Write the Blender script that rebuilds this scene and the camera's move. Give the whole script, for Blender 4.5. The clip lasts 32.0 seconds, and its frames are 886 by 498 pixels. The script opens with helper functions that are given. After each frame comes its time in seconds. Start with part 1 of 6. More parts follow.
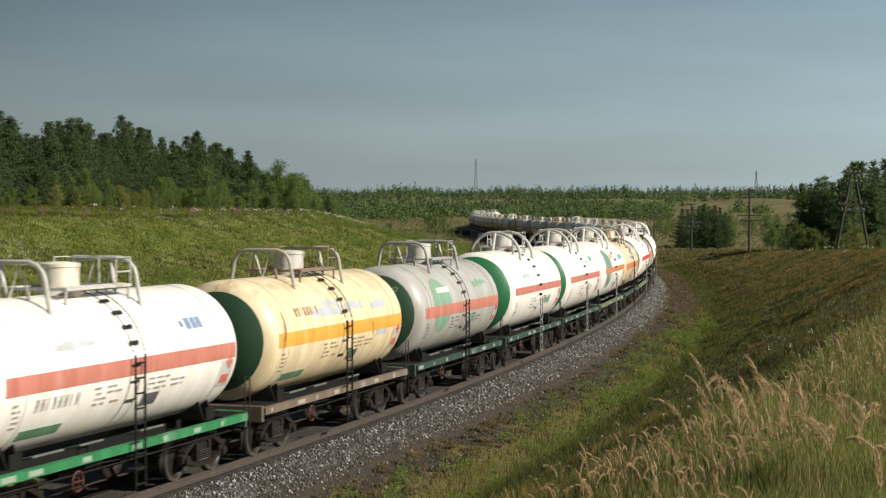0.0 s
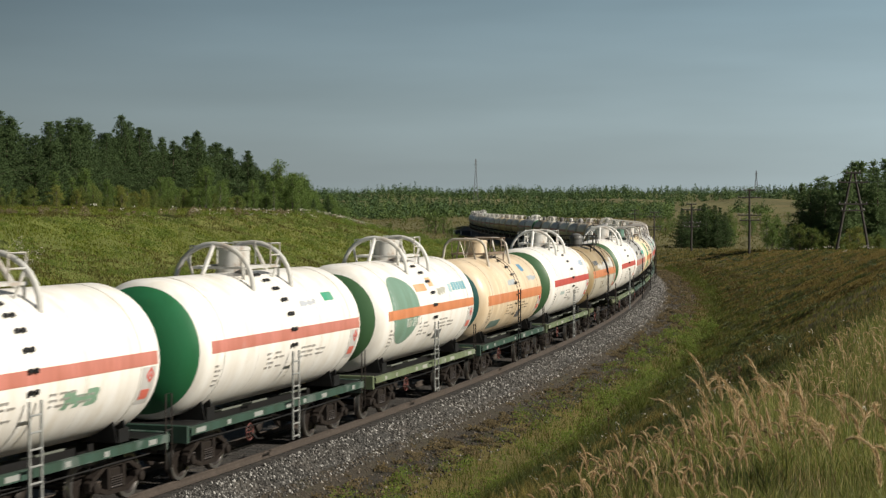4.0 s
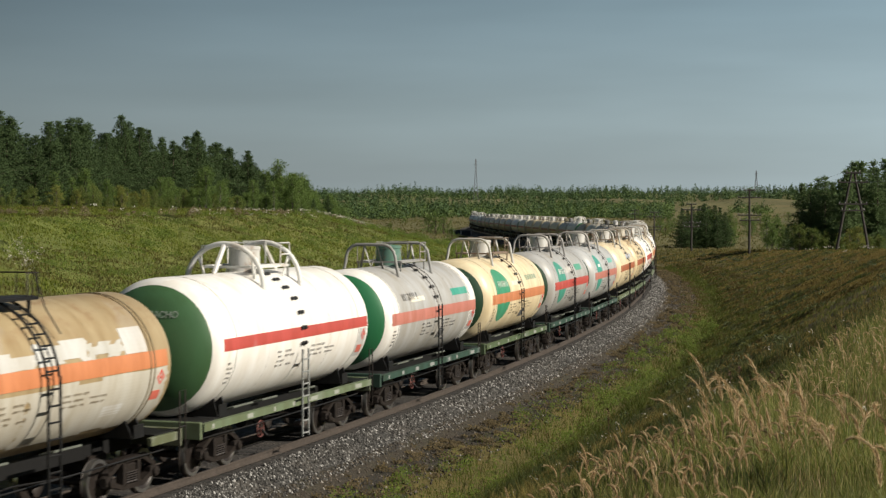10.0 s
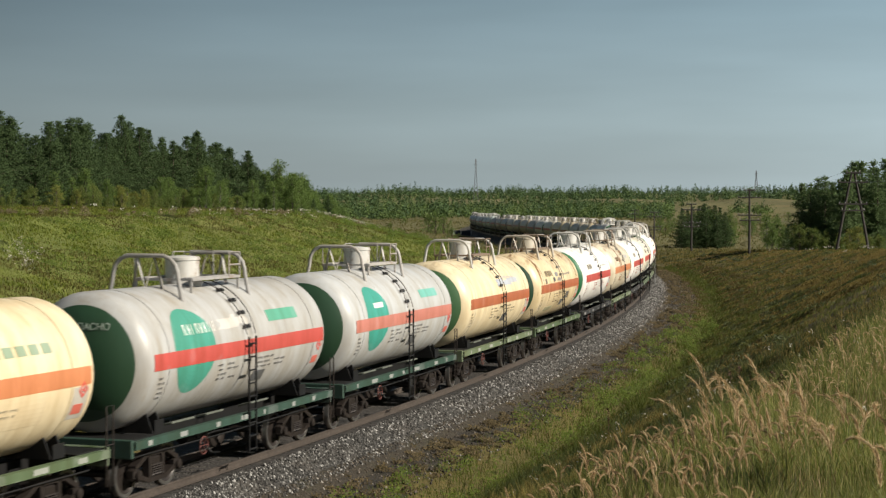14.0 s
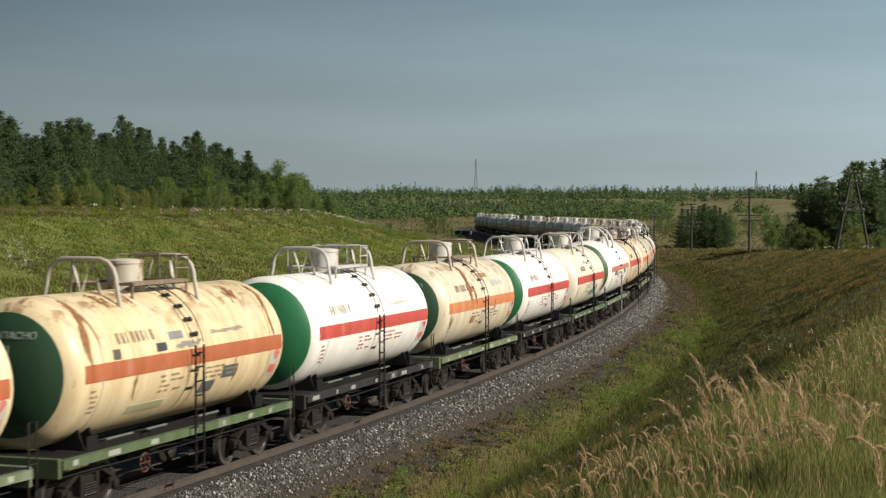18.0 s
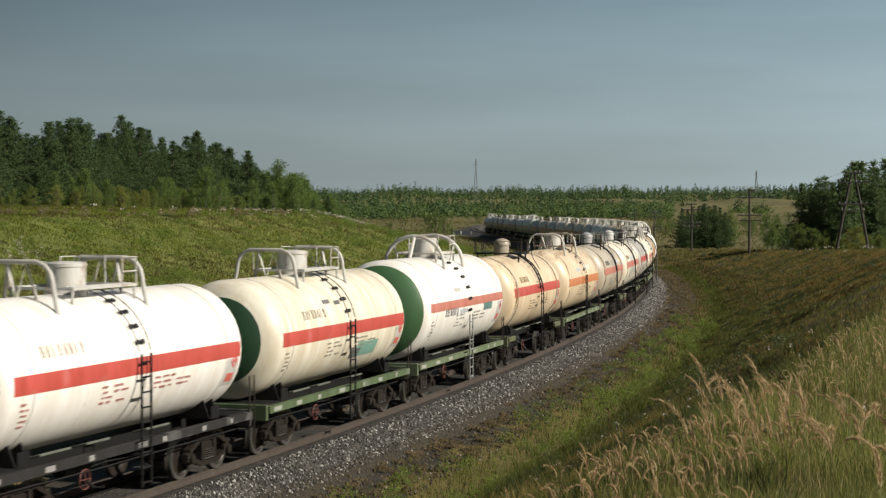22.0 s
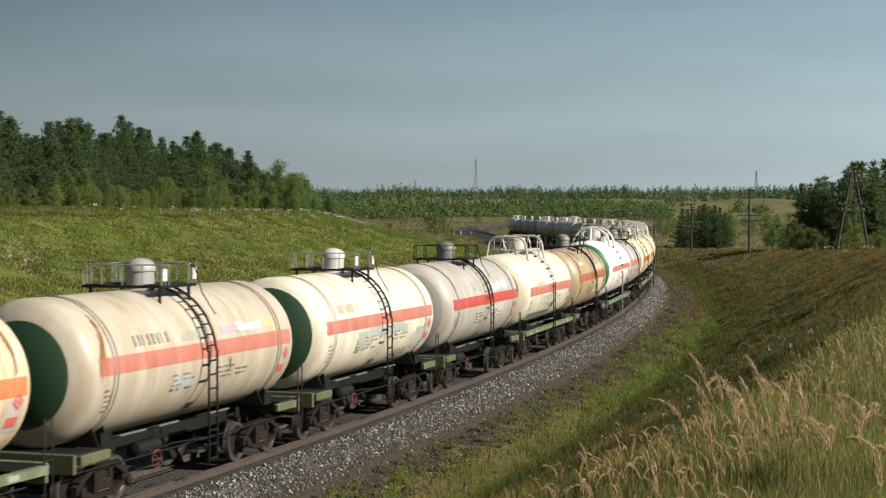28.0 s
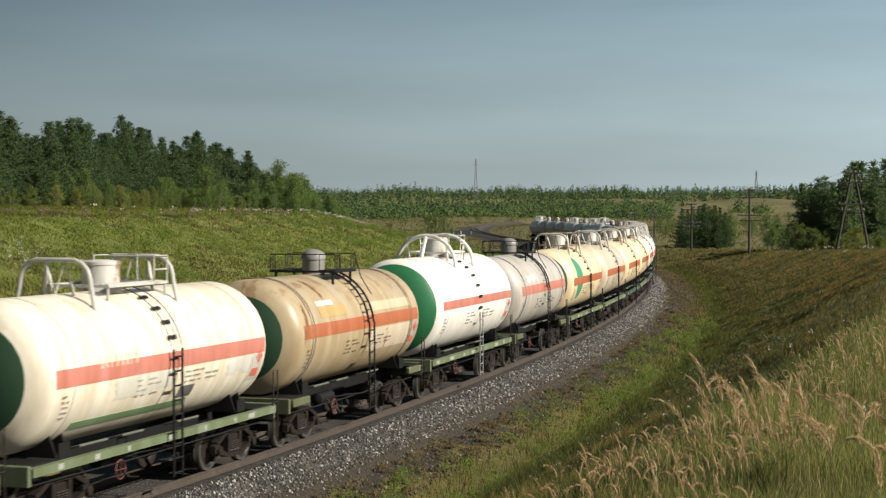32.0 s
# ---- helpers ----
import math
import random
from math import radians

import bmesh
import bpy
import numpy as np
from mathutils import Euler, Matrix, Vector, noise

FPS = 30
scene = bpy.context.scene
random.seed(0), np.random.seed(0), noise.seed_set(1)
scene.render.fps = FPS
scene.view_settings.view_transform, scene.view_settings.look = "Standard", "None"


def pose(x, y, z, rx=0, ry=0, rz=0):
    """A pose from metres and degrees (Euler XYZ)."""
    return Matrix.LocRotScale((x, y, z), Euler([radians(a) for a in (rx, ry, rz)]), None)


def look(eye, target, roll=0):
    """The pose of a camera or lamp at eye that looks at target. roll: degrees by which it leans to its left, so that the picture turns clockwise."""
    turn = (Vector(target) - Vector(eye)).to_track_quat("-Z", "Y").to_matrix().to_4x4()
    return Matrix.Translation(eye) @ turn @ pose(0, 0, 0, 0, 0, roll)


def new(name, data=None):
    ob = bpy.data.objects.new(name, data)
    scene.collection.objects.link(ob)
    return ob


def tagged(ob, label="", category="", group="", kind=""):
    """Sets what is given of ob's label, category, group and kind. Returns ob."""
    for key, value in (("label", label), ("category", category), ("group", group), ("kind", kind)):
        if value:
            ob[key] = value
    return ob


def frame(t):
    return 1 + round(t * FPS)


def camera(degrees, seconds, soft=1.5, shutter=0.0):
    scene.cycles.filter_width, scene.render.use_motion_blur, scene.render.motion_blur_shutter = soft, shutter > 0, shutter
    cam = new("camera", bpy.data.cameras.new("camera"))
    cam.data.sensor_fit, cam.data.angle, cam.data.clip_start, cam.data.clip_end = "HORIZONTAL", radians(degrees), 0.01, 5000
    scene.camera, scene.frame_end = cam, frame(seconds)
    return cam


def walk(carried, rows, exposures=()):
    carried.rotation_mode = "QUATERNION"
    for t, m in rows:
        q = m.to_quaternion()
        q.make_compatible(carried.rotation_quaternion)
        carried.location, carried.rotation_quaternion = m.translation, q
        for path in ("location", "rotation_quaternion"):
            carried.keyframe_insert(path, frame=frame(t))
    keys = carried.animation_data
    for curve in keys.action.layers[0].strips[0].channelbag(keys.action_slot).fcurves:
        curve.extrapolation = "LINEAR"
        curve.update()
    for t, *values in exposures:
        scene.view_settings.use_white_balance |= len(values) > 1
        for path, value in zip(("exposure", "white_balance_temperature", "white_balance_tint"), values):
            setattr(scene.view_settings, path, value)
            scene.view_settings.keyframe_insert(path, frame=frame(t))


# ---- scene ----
# camera: stands still on the bank beside the curve
cam = camera(29.291, 32.0, soft=1.3, shutter=0.35)
EYE = pose(0, 0, 5.98, 90 - 1.410, 0, 0)
walk(cam, [(0.0, EYE), (32.0, EYE)], exposures=[(0.0, 0.52), (2.0, 0.44), (3.0, 0.44), (6.0, 0.30), (9.0, 0.37), (13.0, 0.51), (14.0, 0.56), (17.0, 0.50), (19.0, 0.50), (23.0, 0.36), (24.0, 0.33), (25.0, 0.47), (28.0, 0.66), (32.0, 0.68)])

# ---- light ----
SUN_AZ, SUN_EL = 111.0, 32.0      # azimuth clockwise from +y, elevation


def make_world():
    w = bpy.data.worlds.new("sky")
    scene.world = w
    w.use_nodes = True
    nt = w.node_tree
    nt.nodes.clear()
    out = nt.nodes.new("ShaderNodeOutputWorld")
    bg = nt.nodes.new("ShaderNodeBackground")
    sky = nt.nodes.new("ShaderNodeTexSky")
    sky.sky_type, sky.sun_disc = "NISHITA", False
    sky.sun_elevation, sky.sun_rotation = radians(SUN_EL), radians(SUN_AZ)
    geo = nt.nodes.new("ShaderNodeTexCoord")
    sep = nt.nodes.new("ShaderNodeSeparateXYZ")
    nt.links.new(geo.outputs["Generated"], sep.inputs[0])
    # cloud deck: slate grey overhead, paler near the horizon and to the east
    ramp = nt.nodes.new("ShaderNodeValToRGB")
    ramp.color_ramp.elements[0].position, ramp.color_ramp.elements[0].color = 0.0, (2.37, 2.92, 3.12, 1)
    ramp.color_ramp.elements[1].position, ramp.color_ramp.elements[1].color = 0.16, (1.07, 1.68, 2.03, 1)
    e = ramp.color_ramp.elements.new(0.34)
    e.color = (0.42, 0.58, 0.80, 1)
    nt.links.new(sep.outputs["Z"], ramp.inputs[0])
    mp = nt.nodes.new("ShaderNodeMapping")
    mp.inputs["Scale"].default_value = (1.2, 1.2, 9.0)
    nt.links.new(geo.outputs["Generated"], mp.inputs["Vector"])
    nz = nt.nodes.new("ShaderNodeTexNoise")
    nz.inputs["Scale"].default_value, nz.inputs["Detail"].default_value = 1.6, 4.0
    nt.links.new(mp.outputs[0], nz.inputs["Vector"])
    mr = nt.nodes.new("ShaderNodeMapRange")
    mr.inputs["From Min"].default_value, mr.inputs["From Max"].default_value = 0.3, 0.7
    mr.inputs["To Min"].default_value, mr.inputs["To Max"].default_value = 0.8, 1.2
    nt.links.new(nz.outputs["Fac"], mr.inputs["Value"])
    east = nt.nodes.new("ShaderNodeMapRange")
    east.inputs["From Min"].default_value, east.inputs["From Max"].default_value = -0.3, 0.3
    east.inputs["To Min"].default_value, east.inputs["To Max"].default_value = 0.66, 2.06
    nt.links.new(sep.outputs["X"], east.inputs["Value"])
    mul = nt.nodes.new("ShaderNodeMath")
    mul.operation = "MULTIPLY"
    nt.links.new(mr.outputs[0], mul.inputs[0])
    nt.links.new(east.outputs[0], mul.inputs[1])
    sc = nt.nodes.new("ShaderNodeVectorMath")
    sc.operation = "SCALE"
    nt.links.new(ramp.outputs[0], sc.inputs[0])
    nt.links.new(mul.outputs[0], sc.inputs["Scale"])
    mix = nt.nodes.new("ShaderNodeMix")
    mix.data_type = "RGBA"
    mix.inputs[0].default_value = 0.85
    nt.links.new(sky.outputs[0], mix.inputs[6])
    nt.links.new(sc.outputs[0], mix.inputs[7])
    nt.links.new(mix.outputs[2], bg.inputs[0])
    bg.inputs[1].default_value = 0.070
    nt.links.new(bg.outputs[0], out.inputs[0])


make_world()
sun = new("sun", bpy.data.lights.new("sun", "SUN"))
sun.data.energy, sun.data.angle, sun.data.color = 5.0, radians(0.6), (1.0, 0.925, 0.80)
_az, _el = radians(SUN_AZ), radians(SUN_EL)
SUNV = Vector((math.sin(_az) * math.cos(_el), math.cos(_az) * math.cos(_el), math.sin(_el)))
sun.matrix_world = look(SUNV * 200, (0, 0, 0))

# ---- materials ----
MATS = {}


class Nodes:
    """Short hand for a principled material's node tree."""

    def __init__(self, name):
        self.m = bpy.data.materials.new(name)
        self.m.use_nodes = True
        self.t = self.m.node_tree
        self.p = self.t.nodes["Principled BSDF"]
        self.co = self.t.nodes.new("ShaderNodeTexCoord")
        self.src = self.co.outputs["Object"]

    def link(self, a, b):
        self.t.links.new(a, b)

    def noise(self, scale, detail=4.0, stretch=None, rough=0.6):
        n = self.t.nodes.new("ShaderNodeTexNoise")
        n.inputs["Scale"].default_value, n.inputs["Detail"].default_value = scale, detail
        n.inputs["Roughness"].default_value = rough
        if stretch:
            mp = self.t.nodes.new("ShaderNodeMapping")
            mp.inputs["Scale"].default_value = stretch
            self.link(self.src, mp.inputs["Vector"])
            self.link(mp.outputs[0], n.inputs["Vector"])
        else:
            self.link(self.src, n.inputs["Vector"])
        return n.outputs["Fac"]

    def ramp(self, fac, stops):
        r = self.t.nodes.new("ShaderNodeValToRGB")
        el = r.color_ramp.elements
        while len(el) < len(stops):
            el.new(0.5)
        for e, (pos, c) in zip(el, stops):
            e.position = pos
            e.color = (*c, 1) if len(c) == 3 else c
        self.link(fac, r.inputs[0])
        return r.outputs[0]

    def mix(self, fac, a, b, mode="MIX"):
        n = self.t.nodes.new("ShaderNodeMix")
        n.data_type, n.blend_type = "RGBA", mode
        for sock, v in ((n.inputs[0], fac), (n.inputs[6], a), (n.inputs[7], b)):
            if isinstance(v, (int, float)):
                sock.default_value = v
            elif isinstance(v, tuple):
                sock.default_value = (*v, 1)
            else:
                self.link(v, sock)
        return n.outputs[2]

    def bump(self, height, strength, dist=0.02):
        b = self.t.nodes.new("ShaderNodeBump")
        b.inputs["Strength"].default_value, b.inputs["Distance"].default_value = strength, dist
        self.link(height, b.inputs["Height"])
        self.link(b.outputs[0], self.p.inputs["Normal"])

    def done(self, color, rough=0.6, metal=0.0):
        self.link(color, self.p.inputs["Base Color"]) if not isinstance(color, tuple) else None
        if isinstance(color, tuple):
            self.p.inputs["Base Color"].default_value = (*color, 1)
        self.p.inputs["Roughness"].default_value = rough
        self.p.inputs["Metallic"].default_value = metal
        return self.m


def shade(c, k):
    return tuple(min(1.0, v * k) for v in c)


def paint(color, rust=0.35, rough=0.42, grime=0.5):
    """Weathered enamel on steel: streaks down the shell, blotches and rust freckles."""
    key = ("paint", tuple(round(v, 3) for v in color), rust, rough, grime)
    if key in MATS:
        return MATS[key]
    n = Nodes("weathered_paint")
    streak = n.noise(1.0, 5.0, (2.6, 0.9, 0.35))
    blot = n.noise(0.9, 5.0)
    fine = n.noise(22.0, 3.0)
    grimy = tuple(v * g for v, g in zip(color, (0.66, 0.58, 0.46)))
    c = n.mix(n.ramp(streak, [(0.38, (0, 0, 0)), (0.70, (grime, grime, grime))]), color, grimy)
    c = n.mix(n.ramp(blot, [(0.45, (0, 0, 0)), (0.75, (0.45 * grime, 0.45 * grime, 0.45 * grime))]), c, shade(color, 0.62))
    c = n.mix(n.ramp(n.noise(1.0, 6.0, (7.0, 1.5, 0.30)), [(0.52, (0, 0, 0)), (0.74, (0.5 * grime, 0.5 * grime, 0.5 * grime))]), c, grimy)
    c = n.mix(n.ramp(n.noise(3.2, 7.0, (1.6, 1.0, 0.5)), [(0.70 - 0.12 * rust, (0, 0, 0)), (0.80, (rust, rust, rust))]), c, (0.17, 0.085, 0.04))
    c = n.mix(n.ramp(fine, [(0.3, (0, 0, 0)), (0.8, (0.18, 0.18, 0.18))]), c, shade(color, 0.7))
    c = n.mix(n.ramp(n.noise(0.55, 2.0, (1.0, 0.6, 0.9)), [(0.585, (0, 0, 0)), (0.60, (0.30 * grime, 0.30 * grime, 0.30 * grime))]), c, tuple(0.45 * v + 0.22 for v in color))
    c = n.mix(n.ramp(n.noise(1.3, 7.0, (1.3, 0.8, 0.6)), [(0.55, (0, 0, 0)), (0.63, (0.5 * grime, 0.5 * grime, 0.5 * grime))]), c, grimy)
    if rust >= 0.35:
        # rust creeping over the crown of the shell and running from its seams
        sep = n.t.nodes.new("ShaderNodeSeparateXYZ")
        n.link(n.co.outputs["Object"], sep.inputs[0])
        mr = n.t.nodes.new("ShaderNodeMapRange")
        mr.inputs["From Min"].default_value, mr.inputs["From Max"].default_value = 3.3, 4.25
        n.link(sep.outputs["Z"], mr.inputs["Value"])
        spots = n.ramp(n.noise(1.5, 9.0, (1.0, 1.4, 0.7), 0.7), [(0.53, (0, 0, 0)), (0.60, (rust, rust, rust))])
        crown = n.mix(1.0, spots, mr.outputs[0], "MULTIPLY")
        c = n.mix(crown, c, (0.20, 0.105, 0.045))
    n.bump(blot, 0.10, 0.05)
    MATS[key] = n.done(c, rough)
    return MATS[key]


def plain(name, color, rough=0.6, metal=0.0, vary=0.35, scale=9.0, bump=0.15):
    key = (name, color, rough, metal)
    if key in MATS:
        return MATS[key]
    n = Nodes(name)
    a, b = n.noise(scale, 5.0), n.noise(scale * 0.13, 3.0)
    c = n.mix(n.ramp(a, [(0.3, (0, 0, 0)), (0.75, (1, 1, 1))]), shade(color, 1 - vary), shade(color, 1 + vary * 0.6))
    c = n.mix(n.ramp(b, [(0.4, (0, 0, 0)), (0.7, (0.5, 0.5, 0.5))]), c, shade(color, 0.6))
    n.bump(a, bump, 0.01)
    MATS[key] = n.done(c, rough, metal)
    return MATS[key]


def leafy(name, stops, rough=0.6, scale=0.12, trans=0.25, patchy=0.55, soft=0.0):
    """Leaves and blades: colour by island, shifted by broad patches, a little light through; soft leans the shading upwards, as a dense sward looks."""
    if name in MATS:
        return MATS[name]
    n = Nodes(name)
    g = n.t.nodes.new("ShaderNodeNewGeometry")
    n.src = g.outputs["Position"]
    c = n.ramp(g.outputs["Random Per Island"], stops)
    c = n.mix(n.ramp(n.noise(scale, 4.0), [(0.35, (0, 0, 0)), (0.65, (patchy, patchy, patchy))]), c, shade(stops[len(stops) // 2][1], 0.55))
    n.done(c, rough)
    n.p.inputs["Specular IOR Level"].default_value = 0.25
    up = None
    if soft:
        mv = n.t.nodes.new("ShaderNodeMix")
        mv.data_type = "VECTOR"
        mv.inputs[0].default_value = soft
        n.link(g.outputs["Normal"], mv.inputs[4])
        mv.inputs[5].default_value = (0, 0, 1)
        nv = n.t.nodes.new("ShaderNodeVectorMath")
        nv.operation = "NORMALIZE"
        n.link(mv.outputs[1], nv.inputs[0])
        up = nv.outputs[0]
        n.link(up, n.p.inputs["Normal"])
    if trans:
        tr = n.t.nodes.new("ShaderNodeBsdfTranslucent")
        n.link(c, tr.inputs[0])
        mx = n.t.nodes.new("ShaderNodeMixShader")
        mx.inputs[0].default_value = trans
        n.link(n.p.outputs[0], mx.inputs[1])
        n.link(tr.outputs[0], mx.inputs[2])
        n.link(mx.outputs[0], n.t.nodes["Material Output"].inputs[0])
    MATS[name] = n.m
    return n.m


def ground_mat(lush=False, field=False):
    n = Nodes("lush_meadow_soil" if lush else ("pasture_soil" if field else "meadow_soil"))
    g = n.t.nodes.new("ShaderNodeNewGeometry")
    n.src = g.outputs["Position"]
    big, mid, fine = n.noise(0.018, 5.0), n.noise(0.16, 6.0), n.noise(2.2, 6.0)
    c = n.ramp(big, [(0.30, (0.066, 0.062, 0.012)), (0.45, (0.115, 0.082, 0.014)), (0.58, (0.085, 0.072, 0.012)), (0.70, (0.15, 0.104, 0.020))])
    hollow, litter = (0.056, 0.052, 0.010), (0.145, 0.102, 0.022)
    if lush:
        c = n.ramp(n.noise(0.05, 4.0), [(0.30, (0.100, 0.130, 0.018)), (0.5, (0.138, 0.166, 0.022)), (0.7, (0.150, 0.135, 0.030))])
        hollow, litter = (0.080, 0.098, 0.016), (0.155, 0.158, 0.030)
    if field:
        c = n.ramp(n.noise(0.011, 5.0), [(0.32, (0.050, 0.064, 0.020)), (0.46, (0.125, 0.118, 0.040)), (0.56, (0.072, 0.082, 0.026)), (0.68, (0.21, 0.17, 0.07))])
    c = n.mix(n.ramp(mid, [(0.38, (0, 0, 0)), (0.66, (0.7, 0.7, 0.7))]), c, hollow)
    c = n.mix(n.ramp(fine, [(0.35, (0, 0, 0)), (0.75, (0.6, 0.6, 0.6))]), c, litter)
    n.bump(fine, 0.7, 0.25)
    return n.done(c, 0.95)


def soil_mat():
    n = Nodes("trackside_soil")
    g = n.t.nodes.new("ShaderNodeNewGeometry")
    n.src = g.outputs["Position"]
    mid, fine = n.noise(0.7, 6.0), n.noise(9.0, 6.0)
    c = n.ramp(mid, [(0.30, (0.015, 0.011, 0.006)), (0.5, (0.030, 0.022, 0.011)), (0.62, (0.026, 0.024, 0.009)), (0.75, (0.050, 0.037, 0.020))])
    c = n.mix(n.ramp(fine, [(0.36, (0, 0, 0)), (0.66, (0.9, 0.9, 0.9))]), c, (0.016, 0.013, 0.008))
    c = n.mix(n.ramp(n.noise(17.0, 4.0), [(0.56, (0, 0, 0)), (0.66, (0.75, 0.75, 0.75))]), c, (0.085, 0.070, 0.052))
    n.bump(fine, 0.8, 0.08)
    return n.done(c, 0.95)


def gravel_mat(dark=False):
    n = Nodes("ballast_gravel")
    g = n.t.nodes.new("ShaderNodeNewGeometry")
    n.src = g.outputs["Position"]
    v = n.t.nodes.new("ShaderNodeTexVoronoi")
    v.inputs["Scale"].default_value = 14.0
    n.link(n.src, v.inputs["Vector"])
    c = n.ramp(v.outputs["Color"], [(0.15, (0.008, 0.008, 0.007)), (0.5, (0.032, 0.030, 0.027)), (0.9, (0.10, 0.096, 0.088))])
    if dark:
        c = n.ramp(v.outputs["Color"], [(0.15, (0.006, 0.006, 0.005)), (0.5, (0.018, 0.017, 0.015)), (0.9, (0.046, 0.043, 0.038))])
    c = n.mix(n.ramp(n.noise(0.5, 4.0), [(0.4, (0, 0, 0)), (0.7, (0.55, 0.55, 0.55))]), c, (0.09, 0.075, 0.06))
    n.bump(v.outputs["Distance"], 0.9, 0.06)
    return n.done(c, 0.9)


RUSTY = plain("rusty_steel", (0.028, 0.022, 0.019), 0.45, 0.3)
BLACK = plain("black_grimy_steel", (0.009, 0.0088, 0.0088), 0.55, 0.2)
RAIL = plain("rail_steel", (0.082, 0.066, 0.055), 0.6, 0.2)
WORN = plain("worn_bright_steel", (0.45, 0.44, 0.43), 0.28, 0.9, 0.2)
WOOD = plain("weathered_pole_wood", (0.042, 0.036, 0.031), 0.85, 0, 0.4, 6.0, 0.4)
BARK = plain("tree_bark", (0.10, 0.075, 0.055), 0.9, 0, 0.4, 5.0, 0.5)
CONC = plain("weathered_concrete", (0.30, 0.29, 0.27), 0.85)
GREYSTEEL = plain("galvanised_steel", (0.12, 0.125, 0.13), 0.5, 0.3, 0.25)
INSUL = plain("insulator_china", (0.22, 0.22, 0.21), 0.35)


# ---- mesh building ----
class Geo:
    """Collects vertices and faces for one mesh."""

    def __init__(self):
        self.v, self.f, self.mi = [], [], []

    def add(self, verts, faces, mi=0):
        o = len(self.v)
        self.v += [tuple(p) for p in verts]
        self.f += [tuple(i + o for i in q) for q in faces]
        self.mi += [mi] * len(faces)
        return self

    def box(self, c, s, mi=0, bev=0.0):
        (x, y, z), (a, b, h) = c, (s[0] / 2, s[1] / 2, s[2] / 2)
        if bev <= 0:
            vs = [(x + i * a, y + j * b, z + k * h) for i in (-1, 1) for j in (-1, 1) for k in (-1, 1)]
            return self.add(vs, [(0, 1, 3, 2), (4, 6, 7, 5), (0, 4, 5, 1), (2, 3, 7, 6), (0, 2, 6, 4), (1, 5, 7, 3)], mi)
        # chamfered along the four upright edges and on top and bottom rims
        ring = lambda ia, ib, zz: [(x - ia + bev, y - ib, zz), (x + ia - bev, y - ib, zz), (x + ia, y - ib + bev, zz), (x + ia, y + ib - bev, zz),
                                   (x + ia - bev, y + ib, zz), (x - ia + bev, y + ib, zz), (x - ia, y + ib - bev, zz), (x - ia, y - ib + bev, zz)]
        rings = [ring(a - bev, b - bev, z - h), ring(a, b, z - h + bev), ring(a, b, z + h - bev), ring(a - bev, b - bev, z + h)]
        fs = [tuple(range(7, -1, -1)), tuple(range(24, 32))]
        for r in range(3):
            fs += [(r * 8 + i, r * 8 + (i + 1) % 8, r * 8 + 8 + (i + 1) % 8, r * 8 + 8 + i) for i in range(8)]
        return self.add([p for q in rings for p in q], fs, mi)

    def tube(self, pts, r, n=6, mi=0, closed=False):
        pts = [Vector(p) for p in pts]
        rs = r if isinstance(r, (list, tuple)) else [r] * len(pts)
        vs, fs = [], []
        side = None
        for i, p in enumerate(pts):
            d = (pts[min(i + 1, len(pts) - 1)] - pts[max(i - 1, 0)]).normalized()
            if closed:
                d = (pts[(i + 1) % len(pts)] - pts[i - 1]).normalized()
            if side is None:
                side = d.orthogonal().normalized()
            side = (side - d * side.dot(d))
            side = side.normalized() if side.length > 1e-6 else d.orthogonal().normalized()
            up = d.cross(side)
            vs += [p + (side * math.cos(6.28319 * k / n) + up * math.sin(6.28319 * k / n)) * rs[i] for k in range(n)]
        m = len(pts)
        for i in range(m if closed else m - 1):
            j = (i + 1) % m
            fs += [(i * n + k, i * n + (k + 1) % n, j * n + (k + 1) % n, j * n + k) for k in range(n)]
        if not closed:
            fs += [tuple(range(n - 1, -1, -1)), tuple(range((m - 1) * n, m * n))]
        return self.add(vs, fs, mi)

    def lathe(self, prof, axis="x", n=32, centre=(0, 0, 0), mi=0):
        """prof: (along, radius) pairs, turned round the axis; ends closed where the radius is small."""
        vs, fs = [], []
        for a, r in prof:
            for k in range(n):
                c, s = r * math.cos(6.28319 * k / n), r * math.sin(6.28319 * k / n)
                p = (a, c, s) if axis == "x" else ((c, a, s) if axis == "y" else (c, s, a))
                vs.append(tuple(p[i] + centre[i] for i in range(3)))
        for i in range(len(prof) - 1):
            fs += [(i * n + k, i * n + (k + 1) % n, (i + 1) * n + (k + 1) % n, (i + 1) * n + k) for k in range(n)]
        fs += [tuple(range(n - 1, -1, -1)), tuple(range((len(prof) - 1) * n, len(prof) * n))]
        return self.add(vs, fs, mi)

    def mesh(self, name, mats, smooth=None):
        me = bpy.data.meshes.new(name)
        me.from_pydata(self.v, [], self.f)
        for m in mats:
            me.materials.append(m)
        if len(mats) > 1:
            me.polygons.foreach_set("material_index", self.mi)
        if smooth:
            me.polygons.foreach_set("use_smooth", [True] * len(self.f))
            me.set_sharp_from_angle(angle=radians(smooth))
        bm = bmesh.new()
        bm.from_mesh(me)
        bmesh.ops.recalc_face_normals(bm, faces=bm.faces)
        bm.to_mesh(me)
        bm.free()
        return me


def part(name, me, parent, label="", m=None):
    ob = new(name, me)
    ob.parent = parent
    if m is not None:
        ob.matrix_basis = m
    if label:
        ob["label"] = label
    return ob


